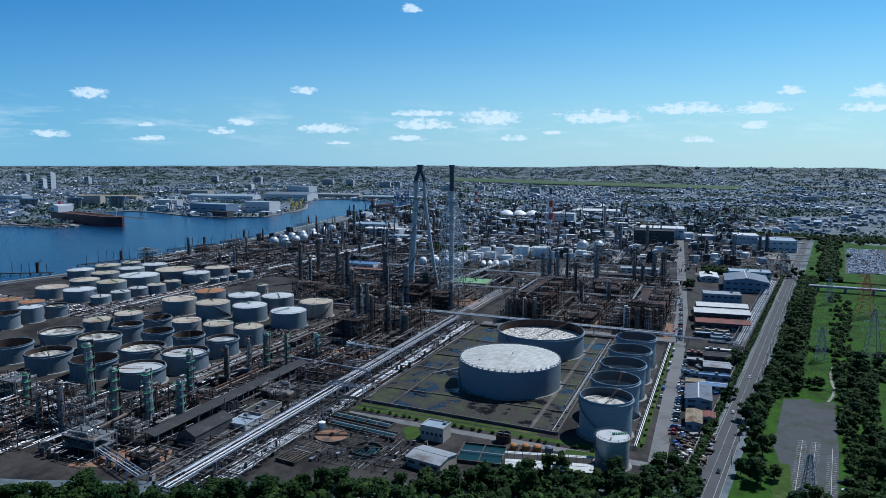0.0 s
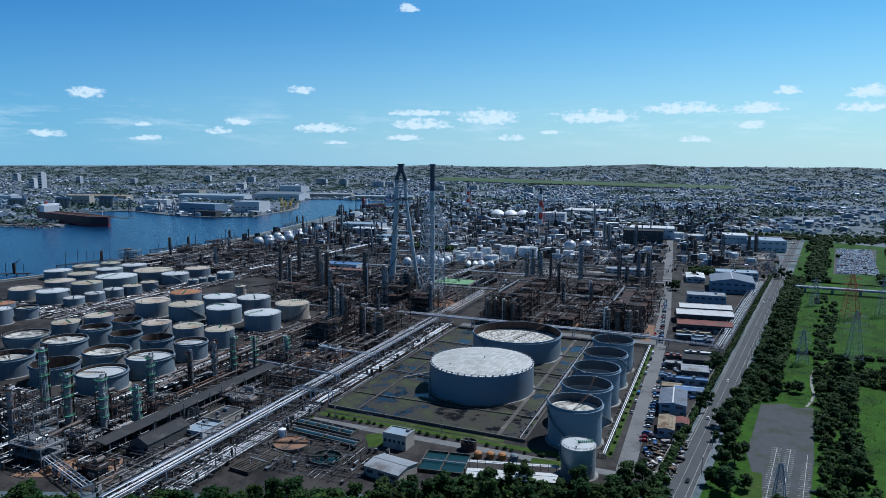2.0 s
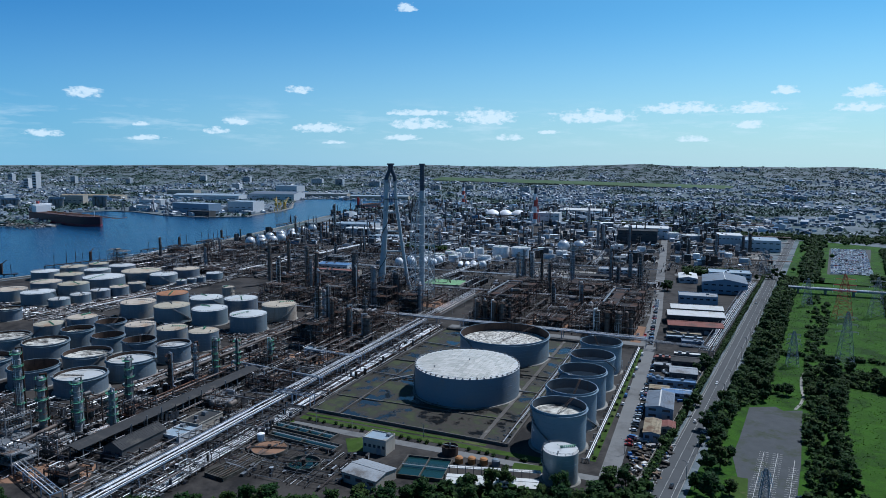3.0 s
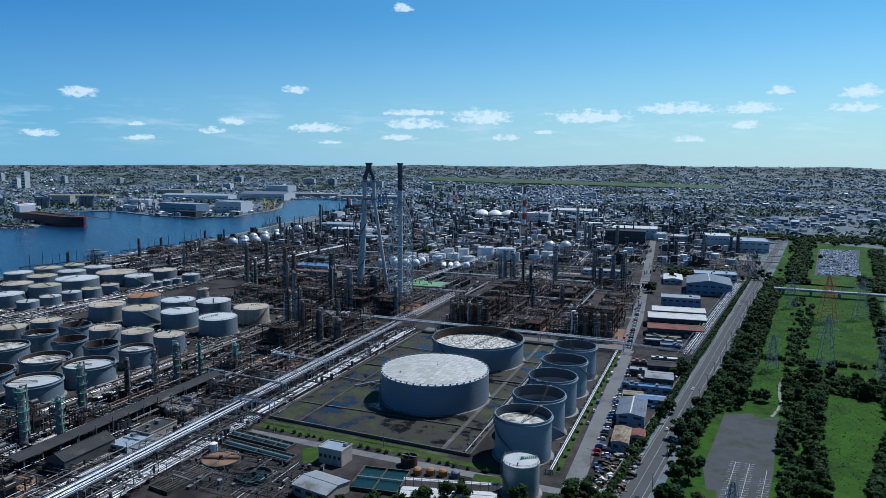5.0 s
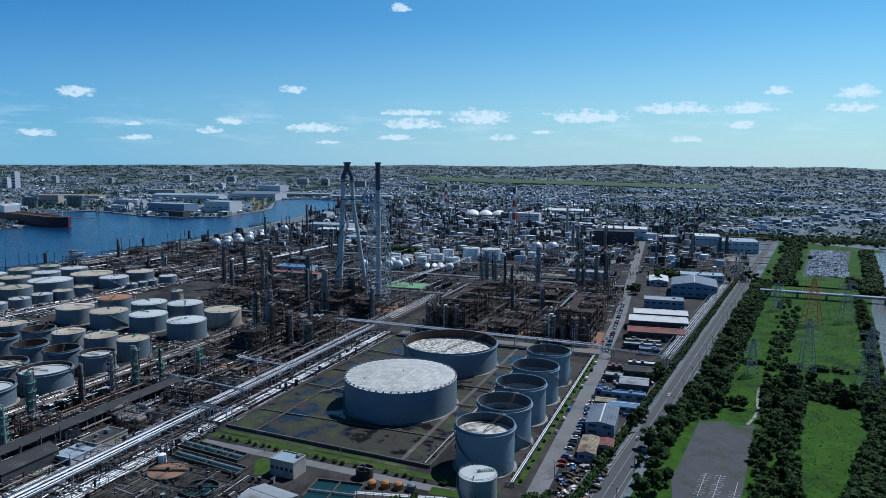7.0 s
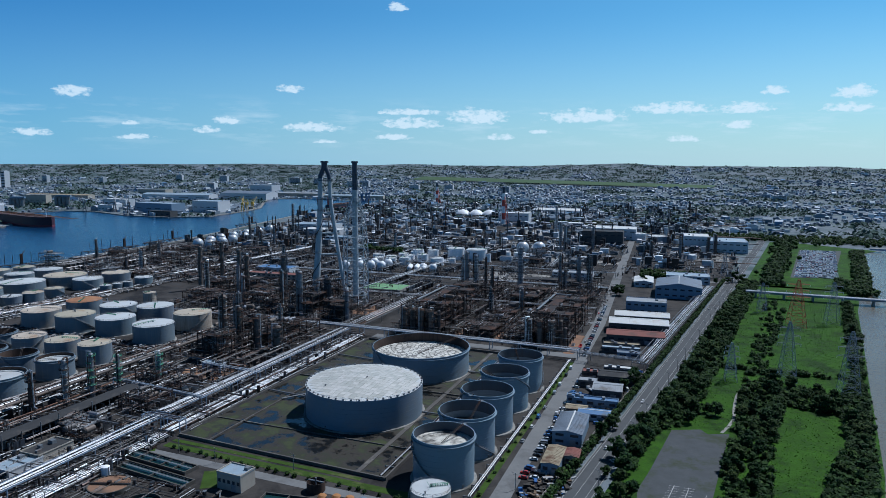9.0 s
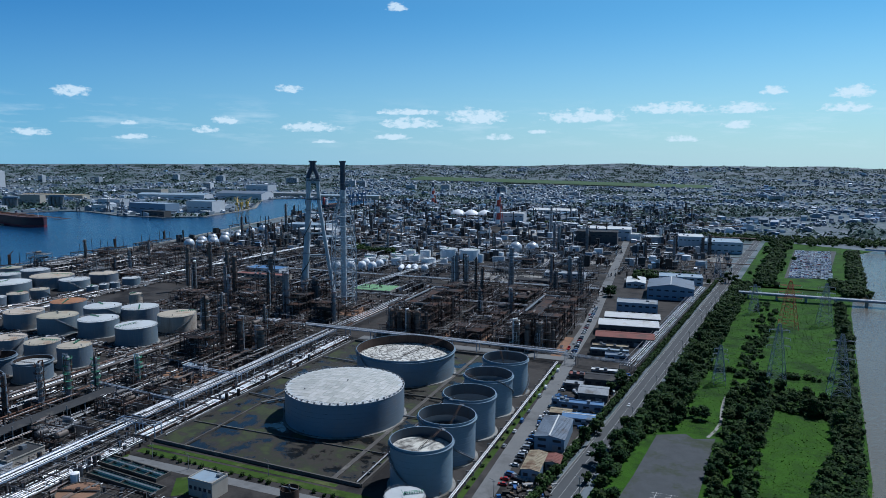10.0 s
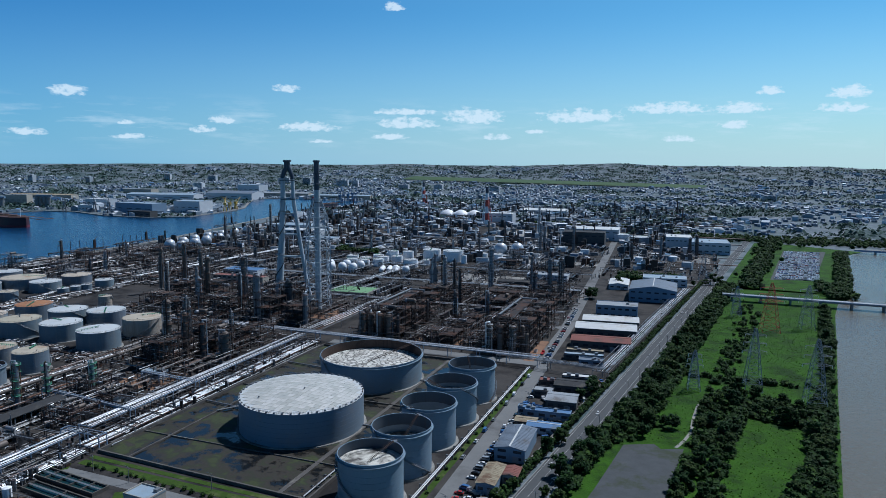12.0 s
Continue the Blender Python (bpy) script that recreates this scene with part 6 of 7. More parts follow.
for row in ((4, 737, 48, 22, 8.5, "white", "dark", "gable", 6, 1, "long warehouse with a white sheet roof"), (4, 706, 50, 24, 8.5, "white", "dark", "gable", 6, 1, "broad warehouse with a white sheet roof"),
            (5, 668, 46, 20, 7, "red", "dark", "gable", 6, 1, "dark warehouse with a red-brown roof"), (-3, 641, 28, 7, 4, "tan", "dark", "flat", 6, 1, "long low shed with a pale roof"),
            (-2, 629, 29, 7, 4, "pale", "dark", "flat", 6, 1, "long low shed with a pale roof"), (5, 617, 17, 8, 4, "slate", "blue", "flat", 6, 1, "small shed with a slate-blue roof"),
            (4, 785, 38, 22, 12, "grey", "blue", "flat", 4, 2, "blue-grey works hall with a flat roof"), (30, 893, 48, 54, 13, "slate", "blue", "gable", 2, 2, "large blue-walled warehouse with a low grey roof"),
            (-12, 946, 22, 42, 6, "white", "white", "gable", 4, 1, "white shed beside the works road"), (37, 982, 50, 28, 9, "pale", "white", "flat", 4, 2, "white flat-roofed works building"),
            (-8, 452, 15.5, 30, 7, "slate", "blue", "gable", 2, 2, "two-storey blue shed with a slate roof"), (-9, 411, 8.5, 22, 5.5, "tan", "blue", "gable", 2, 1, "small shed with a rusty ribbed roof"),
            (-1, 418, 7, 10, 5, "red", "beige", "gable", 2, 1, "small hut with a red roof"), (0, 482, 18, 9, 4, "blue", "white", "gable", 4, 1, "low shed with a bright blue roof"),
            (-11, 486, 12, 8, 4, "tan", "dark", "gable", 4, 1, "low shed with a patched roof"), (-2, 502, 26, 6, 4.5, "blue", "blue", "flat", 4, 1, "row of blue containers used as a shed"),
            (-16, 504, 8, 5, 4.5, "blue", "blue", "flat", 4, 1, "small blue container shed"), (2, 524, 18, 16, 6, "grey", "dark", "gable", 4, 1, "grey shed in the storage yard"),
            (4, 553, 24, 14, 6, "black", "dark", "gable", 4, 1, "black-roofed shed in the yard"), (4, 572, 22, 7, 5, "white", "dark", "flat", 4, 1, "shed with a bright white roof"),
            (-14, 560, 12, 8, 4, "red", "dark", "flat", 4, 1, "rusty flat shed in the yard"), (-13, 540, 12, 9, 4, "grey", "dark", "flat", 4, 1, "low grey shed in the yard")):
    x, y, w, d, h, roof, wall, shape, turn, rows, label = row
    building(x, y, w, d, h, roof, wall, shape, turn, rows, label)

# works buildings in front
building(-398, 286, 34, 11, 6.5, "black", "dark", "gable", -6, 1, "long low shed with a black roof", "shed")
building(-374, 268, 36, 9, 6, "black", "dark", "gable", -6, 1, "long low shed with a black roof", "shed")
building(-140, 336, 13.5, 10, 7.5, "pale", "beige", "flat", -3, 1, "small two-storey control house with a pale blue roof", "control_house", wins=5)
building(-129, 304, 20, 16, 5, "grey", "beige", "gable", -10, 1, "grey corrugated shed beside the basins", "shed")
building(-72, 317, 42, 9, 4, "white", "dark", "gable", 14, 1, "long low shed with a pale sheet roof", "shed", rise=0.8)
building(-258, 289, 12, 30, 6.5, "black", "dark", "gable", 0, 1, "dark gabled shed with a black roof", "shed", rise=3)
building(-248, 311, 12, 18, 3.5, "pale", "white", "flat", 0, 1, "low pale blue roofed plant house", "plant_house")
building(-249, 328, 13, 20, 4.5, "black", "beige", "flat", 0, 1, "flat dark-roofed office by the rack", "office")
building(-100, 960, 50, 20, 7, "grey", "white", "flat", 2, 2, "grey flat-roofed substation beside the road", "substation")
building(-118, 905, 60, 14, 6, "black", "dark", "gable", 2, 1, "long dark compressor house", "compressor_house")
building(-268, 478, 16, 8, 4, "pale", "white", "flat", 0, 1, "small pale plant house on red soil", "plant_house")
building(-440, 800, 70, 14, 8, "red", "beige", "flat", 3, 2, "long beige building with a red roof", "works_office", wins=10)
building(-470, 850, 50, 24, 7, "blue", "white", "flat", 3, 1, "works hall with a bright blue roof", "warehouse")
shed = thing("pipe_track_shed", -276, 338, 0, 0, "very long open shed with a dark sheet roof", "shed")
part("roof", Mb().gable(0, 0, 7.0, 10, 146, 1.2), ROOFS["black"], shed)
for i in range(15):
    for s in (-4.6, 4.6):
        part("post", Mb().box(s, -70 + i * 10, 0, 0.5, 0.5, 7.0), GREY_STEEL, shed)
for i in range(8):
    part("vent_pipe", Mb().tube((5.6, -40 + i * 11, 0), (5.6, -40 + i * 11, 8.5 + (i % 3)), 0.3, 8), GREY_STEEL, shed)
solid("ground_red_soil", Mb().slab([(-296, 232), (-250, 250), (-262, 268), (-300, 252)], -0.1, 0.1), SOIL, "bare red-brown soil", "soil", "structure")
solid("ground_soil_patch", Mb().slab([(-285, 455), (-250, 455), (-250, 492), (-285, 492)], -0.1, 0.1), SOIL, "bare red-brown soil", "soil", "structure")
for x, y, w, d in ((-140, 655, 8, 60), (-103, 655, 8, 60), (-40, 640, 8, 60), (-252, 690, 30, 40)):
    solid("ground_soil_patch", Mb().slab([(x - w / 2, y - d / 2), (x + w / 2, y - d / 2), (x + w / 2, y + d / 2), (x - w / 2, y + d / 2)], -0.1, 0.1), SOIL, "bare red-brown soil", "soil", "structure")


# ---------------------------------------------------------------- water treatment in front of the bund
BASIN_WALL = mat("stained_basin_concrete", (0.085, 0.08, 0.072), 0.85, 0, 0.5, 5.0, dark=(0.03, 0.032, 0.026), stain=0.5)


def clarifier(x, y, r, full, label):
    ob = thing("clarifier", x, y, 0.04, 20, label, "clarifier", "clarifiers")
    part("ring_wall", Mb().lathe([(r, 0), (r, 2.2), (r - 0.5, 2.2), (r - 0.5, 0.4)], 40), BASIN_WALL, ob)
    part("surface", Mb().lathe([(r - 0.5, 1.9), (0.01, 1.9)] if full else [(r - 0.5, 0.8), (0.01, 0.7)], 40), SOIL if full else BASIN, ob)
    part("bridge", Mb().box(0, 0, 2.3, r * 2, 1.0, 0.3).box(0, -0.5, 3.2, r * 2, 0.08, 0.1).box(0, 0.5, 3.2, r * 2, 0.08, 0.1), DARK_STEEL, ob)
    part("drive", Mb().tube((0, 0, 1), (0, 0, 3.6), 1.0, 12), DARK_STEEL, ob)


clarifier(-192, 313, 9.5, True, "round settling tank with a red-brown crust")
clarifier(-166, 305, 8.5, False, "round settling tank with dark water")


def basin(x, y, w, d, cells, label, turn=0.0, m=None):
    ob = thing("water_basin", x, y, 0.04, turn, label, "water basin", "water basins")
    part("water", Mb().box(0, 0, 0, w - 0.6, d - 0.6, 0.9), m or BASIN, ob)
    for s in (-1, 1):
        part("side_wall", Mb().box(s * w / 2, 0, 0, 0.6, d + 0.6, 1.8), BASIN_WALL, ob)
        part("end_wall", Mb().box(0, s * d / 2, 0, w - 0.6, 0.6, 1.8), BASIN_WALL, ob)
    for i in range(1, cells):
        part("divider", Mb().box(-w / 2 + w * i / cells, 0, 0, 0.5, d - 0.6, 1.75), BASIN_WALL, ob)
    part("gangway", Mb().box(0, 0, 1.8, w, 1.0, 0.15).tube((-w / 2, 0.5, 2.9), (w / 2, 0.5, 2.9), 0.06, 4).tube((-w / 2, -0.5, 2.9), (w / 2, -0.5, 2.9), 0.06, 4), GREY_STEEL, ob)


basin(-109, 324, 23, 22, 2, "green water basin with concrete walls", 8)
basin(-190, 342, 42, 8, 5, "row of small dark water basins", -6)
basin(-196, 290, 12, 26, 6, "drained ribbed filter basin", -8, SOIL)
basin(-182, 330, 44, 7, 2, "long dark channel basin", -6)
bridge_truss = thing("pipe_truss", -74, 326, 0, 14, "pale truss gantry above the shed", "gantry")
part("deck", Mb().box(0, 0, 5.5, 44, 2.4, 0.3), ROOFS["white"], bridge_truss)
for i in range(12):
    part("post", Mb().box(-21 + i * 3.8, -1.2, 0, 0.25, 0.25, 7), GREY_STEEL, bridge_truss)
for z in (6.3, 7.0):
    part("rail", Mb().tube((-22, -1.2, z), (22, -1.2, z), 0.1, 5), GREY_STEEL, bridge_truss)
for i, (x, y) in enumerate(((-96, 338), (-90, 340), (-84, 341), (-78, 342))):
    ob = thing("small_tank", x, y, 0.04, 0, "small rust-orange process tank" if i < 3 else "small pale process tank", "small tank", "small tanks")
    part("shell", Mb().lathe([(2.1, 0), (2.1, 2.6), (1.4, 3.3), (0.02, 3.5)], 18), mat("orange_rust_tank", (0.33, 0.15, 0.05), 0.7, 0, 0.4, 2.0) if i < 3 else SHADED_TANK_WHITE, ob)
    part("ladder", Mb().box(2.2, 0, 0, 0.1, 0.5, 3), GREY_STEEL, ob)
ob = thing("small_tank", -104, 346, 0.04, 0, "dark open vat beside the basins", "small tank", "small tanks")
part("shell", Mb().lathe([(4.2, 0), (4.2, 4.5), (4.0, 4.5), (4.0, 1)], 24), SHADED_TANK_INNER, ob)
part("agitator", Mb().box(0, 0, 4.3, 8.4, 0.6, 0.4).tube((0, 0, 2), (0, 0, 6), 0.4, 8), GREY_STEEL, ob)
ob = thing("small_tank", -204, 322, 0.04, 0, "small white upright tank beside pipes", "small tank", "small tanks")
part("shell", Mb().lathe([(2, 0), (2, 4.5), (1, 5), (0.02, 5.1)], 18), WHITE, ob)
part("ladder", Mb().box(2.1, 0, 0, 0.1, 0.5, 4.5), GREY_STEEL, ob)
stuff("process_piping", clutter(Mb(), -206, -140, 285, 325, 200, 2.5, 0.2), PIPES, "tangled pipes and pumps round the basins", "piping")
for x0, y0, x1, y1, w in ((-204, 361, -40, 356, 5), (-204, 367, -90, 363, 3), (-34, 365, -33, 590, 3), (-160, 345, -150, 330, 9), (-70, 345, -40, 348, 7), (-212, 350, -205, 355, 7)):
    d = Vector((x1 - x0, y1 - y0)).normalized() * w / 2
    solid("ground_verge", Mb().slab([(x0 + d.y, y0 - d.x), (x1 + d.y, y1 - d.x), (x1 - d.y, y1 + d.x), (x0 - d.y, y0 + d.x)], -0.1, 0.12), LAWN, "strip of mown grass along the works road", "verge", "structure")


def bush(x, y, r):
    mb = Mb()
    clump(mb, 0, 0, r * 0.6, r, 60, 0.7)
    ob = thing("bush", x, y, 0.1, 0, "small rounded clipped bush on a verge", "bush", "bushes")
    part("foliage", mb, LEAF, ob)
    part("stem", Mb().tube((0, 0, 0), (0, 0, r * 0.6), 0.1, 5), BARK, ob)


for i in range(28):
    bush(-198 + i * 5.6 + rnd.uniform(-2, 2), 358.5 - i * 0.3 + rnd.uniform(-0.8, 0.8), rnd.uniform(0.9, 1.6))
for i in range(18):
    bush(-33.5, 370 + i * 12 + rnd.uniform(-2, 2), rnd.uniform(0.7, 1.2))


# ---------------------------------------------------------------- vehicles
PAINTS = [mat("white_car_paint", (0.62, 0.63, 0.64), 0.3, 0, 0.05, 2.0, bump=0), mat("silver_car_paint", (0.42, 0.44, 0.46), 0.3, 0.5, 0.05, 2.0, bump=0), mat("black_car_paint", (0.02, 0.02, 0.023), 0.25, 0, 0.05, 2.0, bump=0),
          mat("blue_car_paint", (0.05, 0.13, 0.30), 0.3, 0, 0.05, 2.0, bump=0), mat("red_car_paint", (0.35, 0.03, 0.03), 0.3, 0, 0.05, 2.0, bump=0)]
PAINT_NAMES = ("white", "silver", "black", "blue", "red")
TYRE = mat("black_rubber", (0.02, 0.02, 0.02), 0.9, 0, 0.2, 1.0)


def extrude(prof, w0, w1=None):
    """A side profile (y along the car, z up) given width, drawn in to w1 at its top."""
    mb = Mb()
    w1 = w1 or w0
    z0, z1 = min(p[1] for p in prof), max(p[1] for p in prof)
    n = len(prof)
    vs = []
    for s in (-1, 1):
        for y, z in prof:
            k = (z - z0) / (z1 - z0)
            vs.append((s * (w0 + (w1 - w0) * k) / 2, y, z))
    fs = [tuple(range(n)), tuple(range(2 * n - 1, n - 1, -1))]
    fs += [((i + 1) % n, i, i + n, (i + 1) % n + n) for i in range(n)]
    return mb.add(vs, fs)


CAR_BASE = {}


def car(x, y, turn, colour=None, van=False):
    c = colour if colour is not None else rnd.choice((0, 0, 0, 0, 1, 1, 2, 2, 3, 4))
    key = (c, van)
    m = pose(x, y, 0.13, 0, 0, turn)
    if key in CAR_BASE:
        ob = copy_thing(CAR_BASE[key], m)
        return ob
    ob = thing("van" if van else "car", 0, 0, 0, 0, f"parked {PAINT_NAMES[c]} {'van with a tall body' if van else 'car with dark windows'} beside the road", "van" if van else "car", "vehicles")
    if van:
        part("body", extrude([(-2.3, 0.3), (2.3, 0.3), (2.35, 0.9), (1.7, 1.15), (1.2, 1.95), (-2.25, 1.98), (-2.3, 1.0)], 1.75, 1.6), PAINTS[c], ob)
        part("window_band", extrude([(1.75, 1.1), (1.25, 1.75), (-1.9, 1.78), (-2.0, 1.2)], 1.77, 1.66), GLASS, ob)
    else:
        part("body", extrude([(-2.15, 0.28), (2.15, 0.28), (2.2, 0.62), (2.0, 0.78), (0.95, 0.95), (-1.5, 0.98), (-2.15, 0.9)], 1.72, 1.6), PAINTS[c], ob)
        part("window_band", extrude([(1.15, 0.93), (0.35, 1.4), (-1.2, 1.42), (-1.95, 0.95)], 1.56, 1.3), GLASS, ob)
        part("roof", extrude([(0.4, 1.38), (0.3, 1.47), (-1.1, 1.49), (-1.3, 1.4)], 1.28, 1.2), PAINTS[c], ob)
    for sx in (-0.8, 0.8):
        for sy in (-1.35, 1.35):
            part("wheel", Mb().tube((sx - 0.1, sy, 0.31), (sx + 0.1, sy, 0.31), 0.31, 10), TYRE, ob)
    ob.matrix_basis = m
    CAR_BASE[key] = ob
    return ob


for i in range(34):
    y = 392 + i * 5.4
    if rnd.random() < 0.85 and not (500 < y < 512):
        car(-19.4 + rnd.uniform(-0.5, 0.5), y, 88 + rnd.uniform(-8, 8), van=rnd.random() < 0.3)
    if rnd.random() < 0.5 and y < 470:
        car(-13 - (y - 390) * 0.02 - 1.5, y + 2, 88 + rnd.uniform(-10, 10), van=rnd.random() < 0.3) if not 397 < y < 470 else None
for i in range(8):
    car(-30.4, 432 + i * 20 + rnd.uniform(-5, 5), 0, van=rnd.random() < 0.3)
for i in range(30):
    y = 608 + i * 6.5
    if rnd.random() < 0.8:
        car(-27.6 - (y - 608) * 0.05, y, 90 + rnd.uniform(-5, 5), van=rnd.random() < 0.2)
for x, y, t, c in ((12.5, 441, -7, 0), (5, 351, 172, 2), (60.5, 352, 80, 0), (59.5, 345, 80, 1), (60, 361, 85, 2), (18, 426, 60, 0), (24, 520, 172, 0), (62, 823, -7, 0), (-33, 650, 0, 1), (-38, 760, 0, 4), (47, 337, 80, 1)):
    car(x, y, t, c)


def truck(x, y, turn, c):
    ob = thing("truck", x, y, 0.12, turn, "small flatbed truck with a boxy cab", "truck", "trucks")
    part("cab", extrude([(1.6, 0.5), (3.4, 0.5), (3.45, 1.3), (3.1, 2.3), (1.6, 2.35)], 2.0, 1.9), c, ob)
    part("windscreen", extrude([(3.1, 1.4), (3.46, 1.4), (3.14, 2.2), (3.0, 2.2)], 1.9, 1.8), GLASS, ob)
    part("load_bed", Mb().box(0, -1, 0.8, 2.1, 5, 0.25).box(-1.0, -1, 1.05, 0.1, 5, 0.5).box(1.0, -1, 1.05, 0.1, 5, 0.5), c, ob)
    for sx in (-0.9, 0.9):
        for sy in (-2.2, 2.4):
            part("wheel", Mb().tube((sx - 0.14, sy, 0.42), (sx + 0.14, sy, 0.42), 0.42, 10), TYRE, ob)


for x, y, t, c in ((-18, 470, 85, 3), (-19, 478, 95, 0), (-12, 517, 80, 3), (-17, 518, 90, 3), (-10, 530, 40, 0), (-34, 632, 0, 4), (-14, 400, 70, 1), (-16, 376, 30, 3)):
    truck(x, y, t, PAINTS[c])
yard = Mb()
for i in range(420):
    x, y = rnd.uniform(-19, -1), rnd.choice((rnd.uniform(352, 402), rnd.uniform(470, 585)))
    x += (y - 352) * 0.09
    s = rnd.uniform(0.4, 1.8)
    yard.box(x, y, 0.05, s, s * rnd.uniform(0.5, 3), rnd.uniform(0.3, 1.8), rnd.uniform(0, 3))
stuff("yard_clutter", yard, mat("yard_clutter_mix", (0.2, 0.2, 0.2), 0.8, 0, 0.4, 2.0, islands=[(0, (0.05, 0.045, 0.04)), (0.4, (0.14, 0.10, 0.07)), (0.65, (0.3, 0.3, 0.3)), (0.82, (0.05, 0.12, 0.3)), (0.9, (0.6, 0.6, 0.58))]), "scrap, crates and loose stores on the yards", "yard clutter")
wall_mb = strip_slab(Mb(), 348, 600, -13.2, -12.9, 0, 1.8)
solid("wall_works", wall_mb, CONCRETE, "pale concrete boundary wall of the works", "boundary wall", "structure")


# ---------------------------------------------------------------- far works, opposite shore and town
far = random.Random(99)


def in_poly(x, y, poly):
    c = False
    for (x0, y0), (x1, y1) in zip(poly, poly[1:] + poly[:1]):
        if (y0 > y) != (y1 > y) and x < (x1 - x0) * (y - y0) / (y1 - y0) + x0:
            c = not c
    return c


def in_river(x, y):
    if y > 1560:
        return False
    for (x0, y0), (x1, y1) in zip(river_left, river_left[1:]):
        if y0 <= y <= y1:
            return x > x0 + (x1 - x0) * (y - y0) / (y1 - y0) - 8
    return False


def in_view(x, y):
    """Within the fan that the walk looks over."""
    a = math.degrees(math.atan2(x - 40, y - 60))
    return -62 < a < 20


# roof and wall tones pulled towards blue, painting in the haze over the town
HOUSES = mat("hazed_town_roofs_and_walls", (0.3, 0.3, 0.3), 0.75, 0, 0.2, 6.0, bump=0,
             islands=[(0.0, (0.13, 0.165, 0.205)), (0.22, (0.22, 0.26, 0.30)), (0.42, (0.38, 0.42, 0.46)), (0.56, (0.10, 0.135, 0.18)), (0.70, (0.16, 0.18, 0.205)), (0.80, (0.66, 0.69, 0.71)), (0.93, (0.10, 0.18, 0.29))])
# woods lightened and blued: far haze painted into the leaf colours
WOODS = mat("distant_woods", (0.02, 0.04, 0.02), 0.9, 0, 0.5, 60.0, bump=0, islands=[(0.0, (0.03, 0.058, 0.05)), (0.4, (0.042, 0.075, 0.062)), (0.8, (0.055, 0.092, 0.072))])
runway = [(-1500, 3620), (60, 3560), (100, 3760), (-1500, 3840)]


def house(mb, x, y, z, w, d, h, rz):
    c, s = math.cos(rz), math.sin(rz)
    rise = min(w, d) * 0.22
    pts = [(-w / 2, -d / 2, -1), (w / 2, -d / 2, -1), (w / 2, d / 2, -1), (-w / 2, d / 2, -1), (-w / 2, -d / 2, h), (w / 2, -d / 2, h), (w / 2, d / 2, h), (-w / 2, d / 2, h), (0, -d / 2, h + rise), (0, d / 2, h + rise)]
    mb.add([(x + a * c - b * s, y + a * s + b * c, z + e) for a, b, e in pts], [(0, 1, 5, 8, 4), (1, 2, 6, 5), (2, 3, 7, 9, 6), (3, 0, 4, 7), (4, 8, 9, 7), (5, 6, 9, 8)])


town = Mb()
wood = Mb()
count = 0
while count < 19000:
    r = 1350 + 3450 * far.random() ** 0.8
    a = radians(far.uniform(-62, 20))
    x, y = r * math.sin(a) + 40, r * math.cos(a) + 60
    count += 1
    if in_poly(x, y, bay_shore) or in_river(x, y) or in_poly(x, y, runway) or (-950 < x < 110 and y < 1560):
        continue
    if x > 0 and y < 1600:
        continue
    g = noise.noise((x / 260, y / 260, 1.7)) + 0.5 * noise.noise((x / 90, y / 90, 8.2))
    z = land(x, y)
    if g < -0.12 + max(0.0, (r - 3300) / 2600):
        if count % 2:
            for k in range(9):
                leaf(wood, x + far.uniform(-16, 16), y + far.uniform(-16, 16), z + far.uniform(2, 8), far.uniform(6, 10))
        continue
    big = far.random() < (0.12 if r < 2400 else 0.05)
    w, d, h = (far.uniform(14, 34), far.uniform(10, 22), far.uniform(5, 11)) if big else (far.uniform(6, 10), far.uniform(7, 12), far.uniform(4, 6.5))
    rz = radians(-12 + 90 * far.randint(0, 1)) + far.gauss(0, 0.08)
    if far.random() < 0.35:
        town.box(x, y, z - 1, w, d, h + 1, rz)
    else:
        house(town, x, y, z, w, d, h, rz)
stuff("town", town, HOUSES, "dense low town of white, grey and slate roofs tinted with haze blue", "town")
for i in range(2600):
    r, a = far.uniform(3300, 4850), radians(far.uniform(-62, 20))
    x, y = r * math.sin(a), r * math.cos(a)
    if noise.noise((x / 420, y / 420, 5.5)) > -0.05 and not in_poly(x, y, runway):
        z = land(x, y)
        for k in range(6):
            leaf(wood, x + far.uniform(-40, 40), y + far.uniform(-20, 20), z + far.uniform(0, 3), far.uniform(6, 11))
stuff("distant_woods", wood, WOODS, "dark wooded patches tinted with haze blue between the houses", "woodland")
solid("ground_airfield", Mb().add([(x, y, land(x, y) + 3.0) for x, y in runway], [(0, 1, 2, 3)]), mat("pale_airfield_grass", (0.06, 0.10, 0.05), 0.9, 0, 0.3, 60.0), "long pale green airfield on the plain", "airfield", "structure")


def tower_block(x, y, w, d, h, wall="white", label="white apartment block above the town", storeys=6):
    ob = thing("apartment_block", x, y, land(x, y) - 0.5, far.uniform(-15, 15), label, "apartment block", "apartment blocks")
    part("wall", Mb().box(0, 0, 0, w, d, h), WALLS[wall], ob)
    part("roof_house", Mb().box(w * 0.1, 0, h, w * 0.3, d * 0.6, 3), WALLS[wall], ob)
    for i in range(storeys):
        part("window_band", Mb().box(0, -d / 2 - 0.1, h * (i + 0.4) / storeys, w * 0.92, 0.25, h / storeys * 0.45), GLASS, ob)


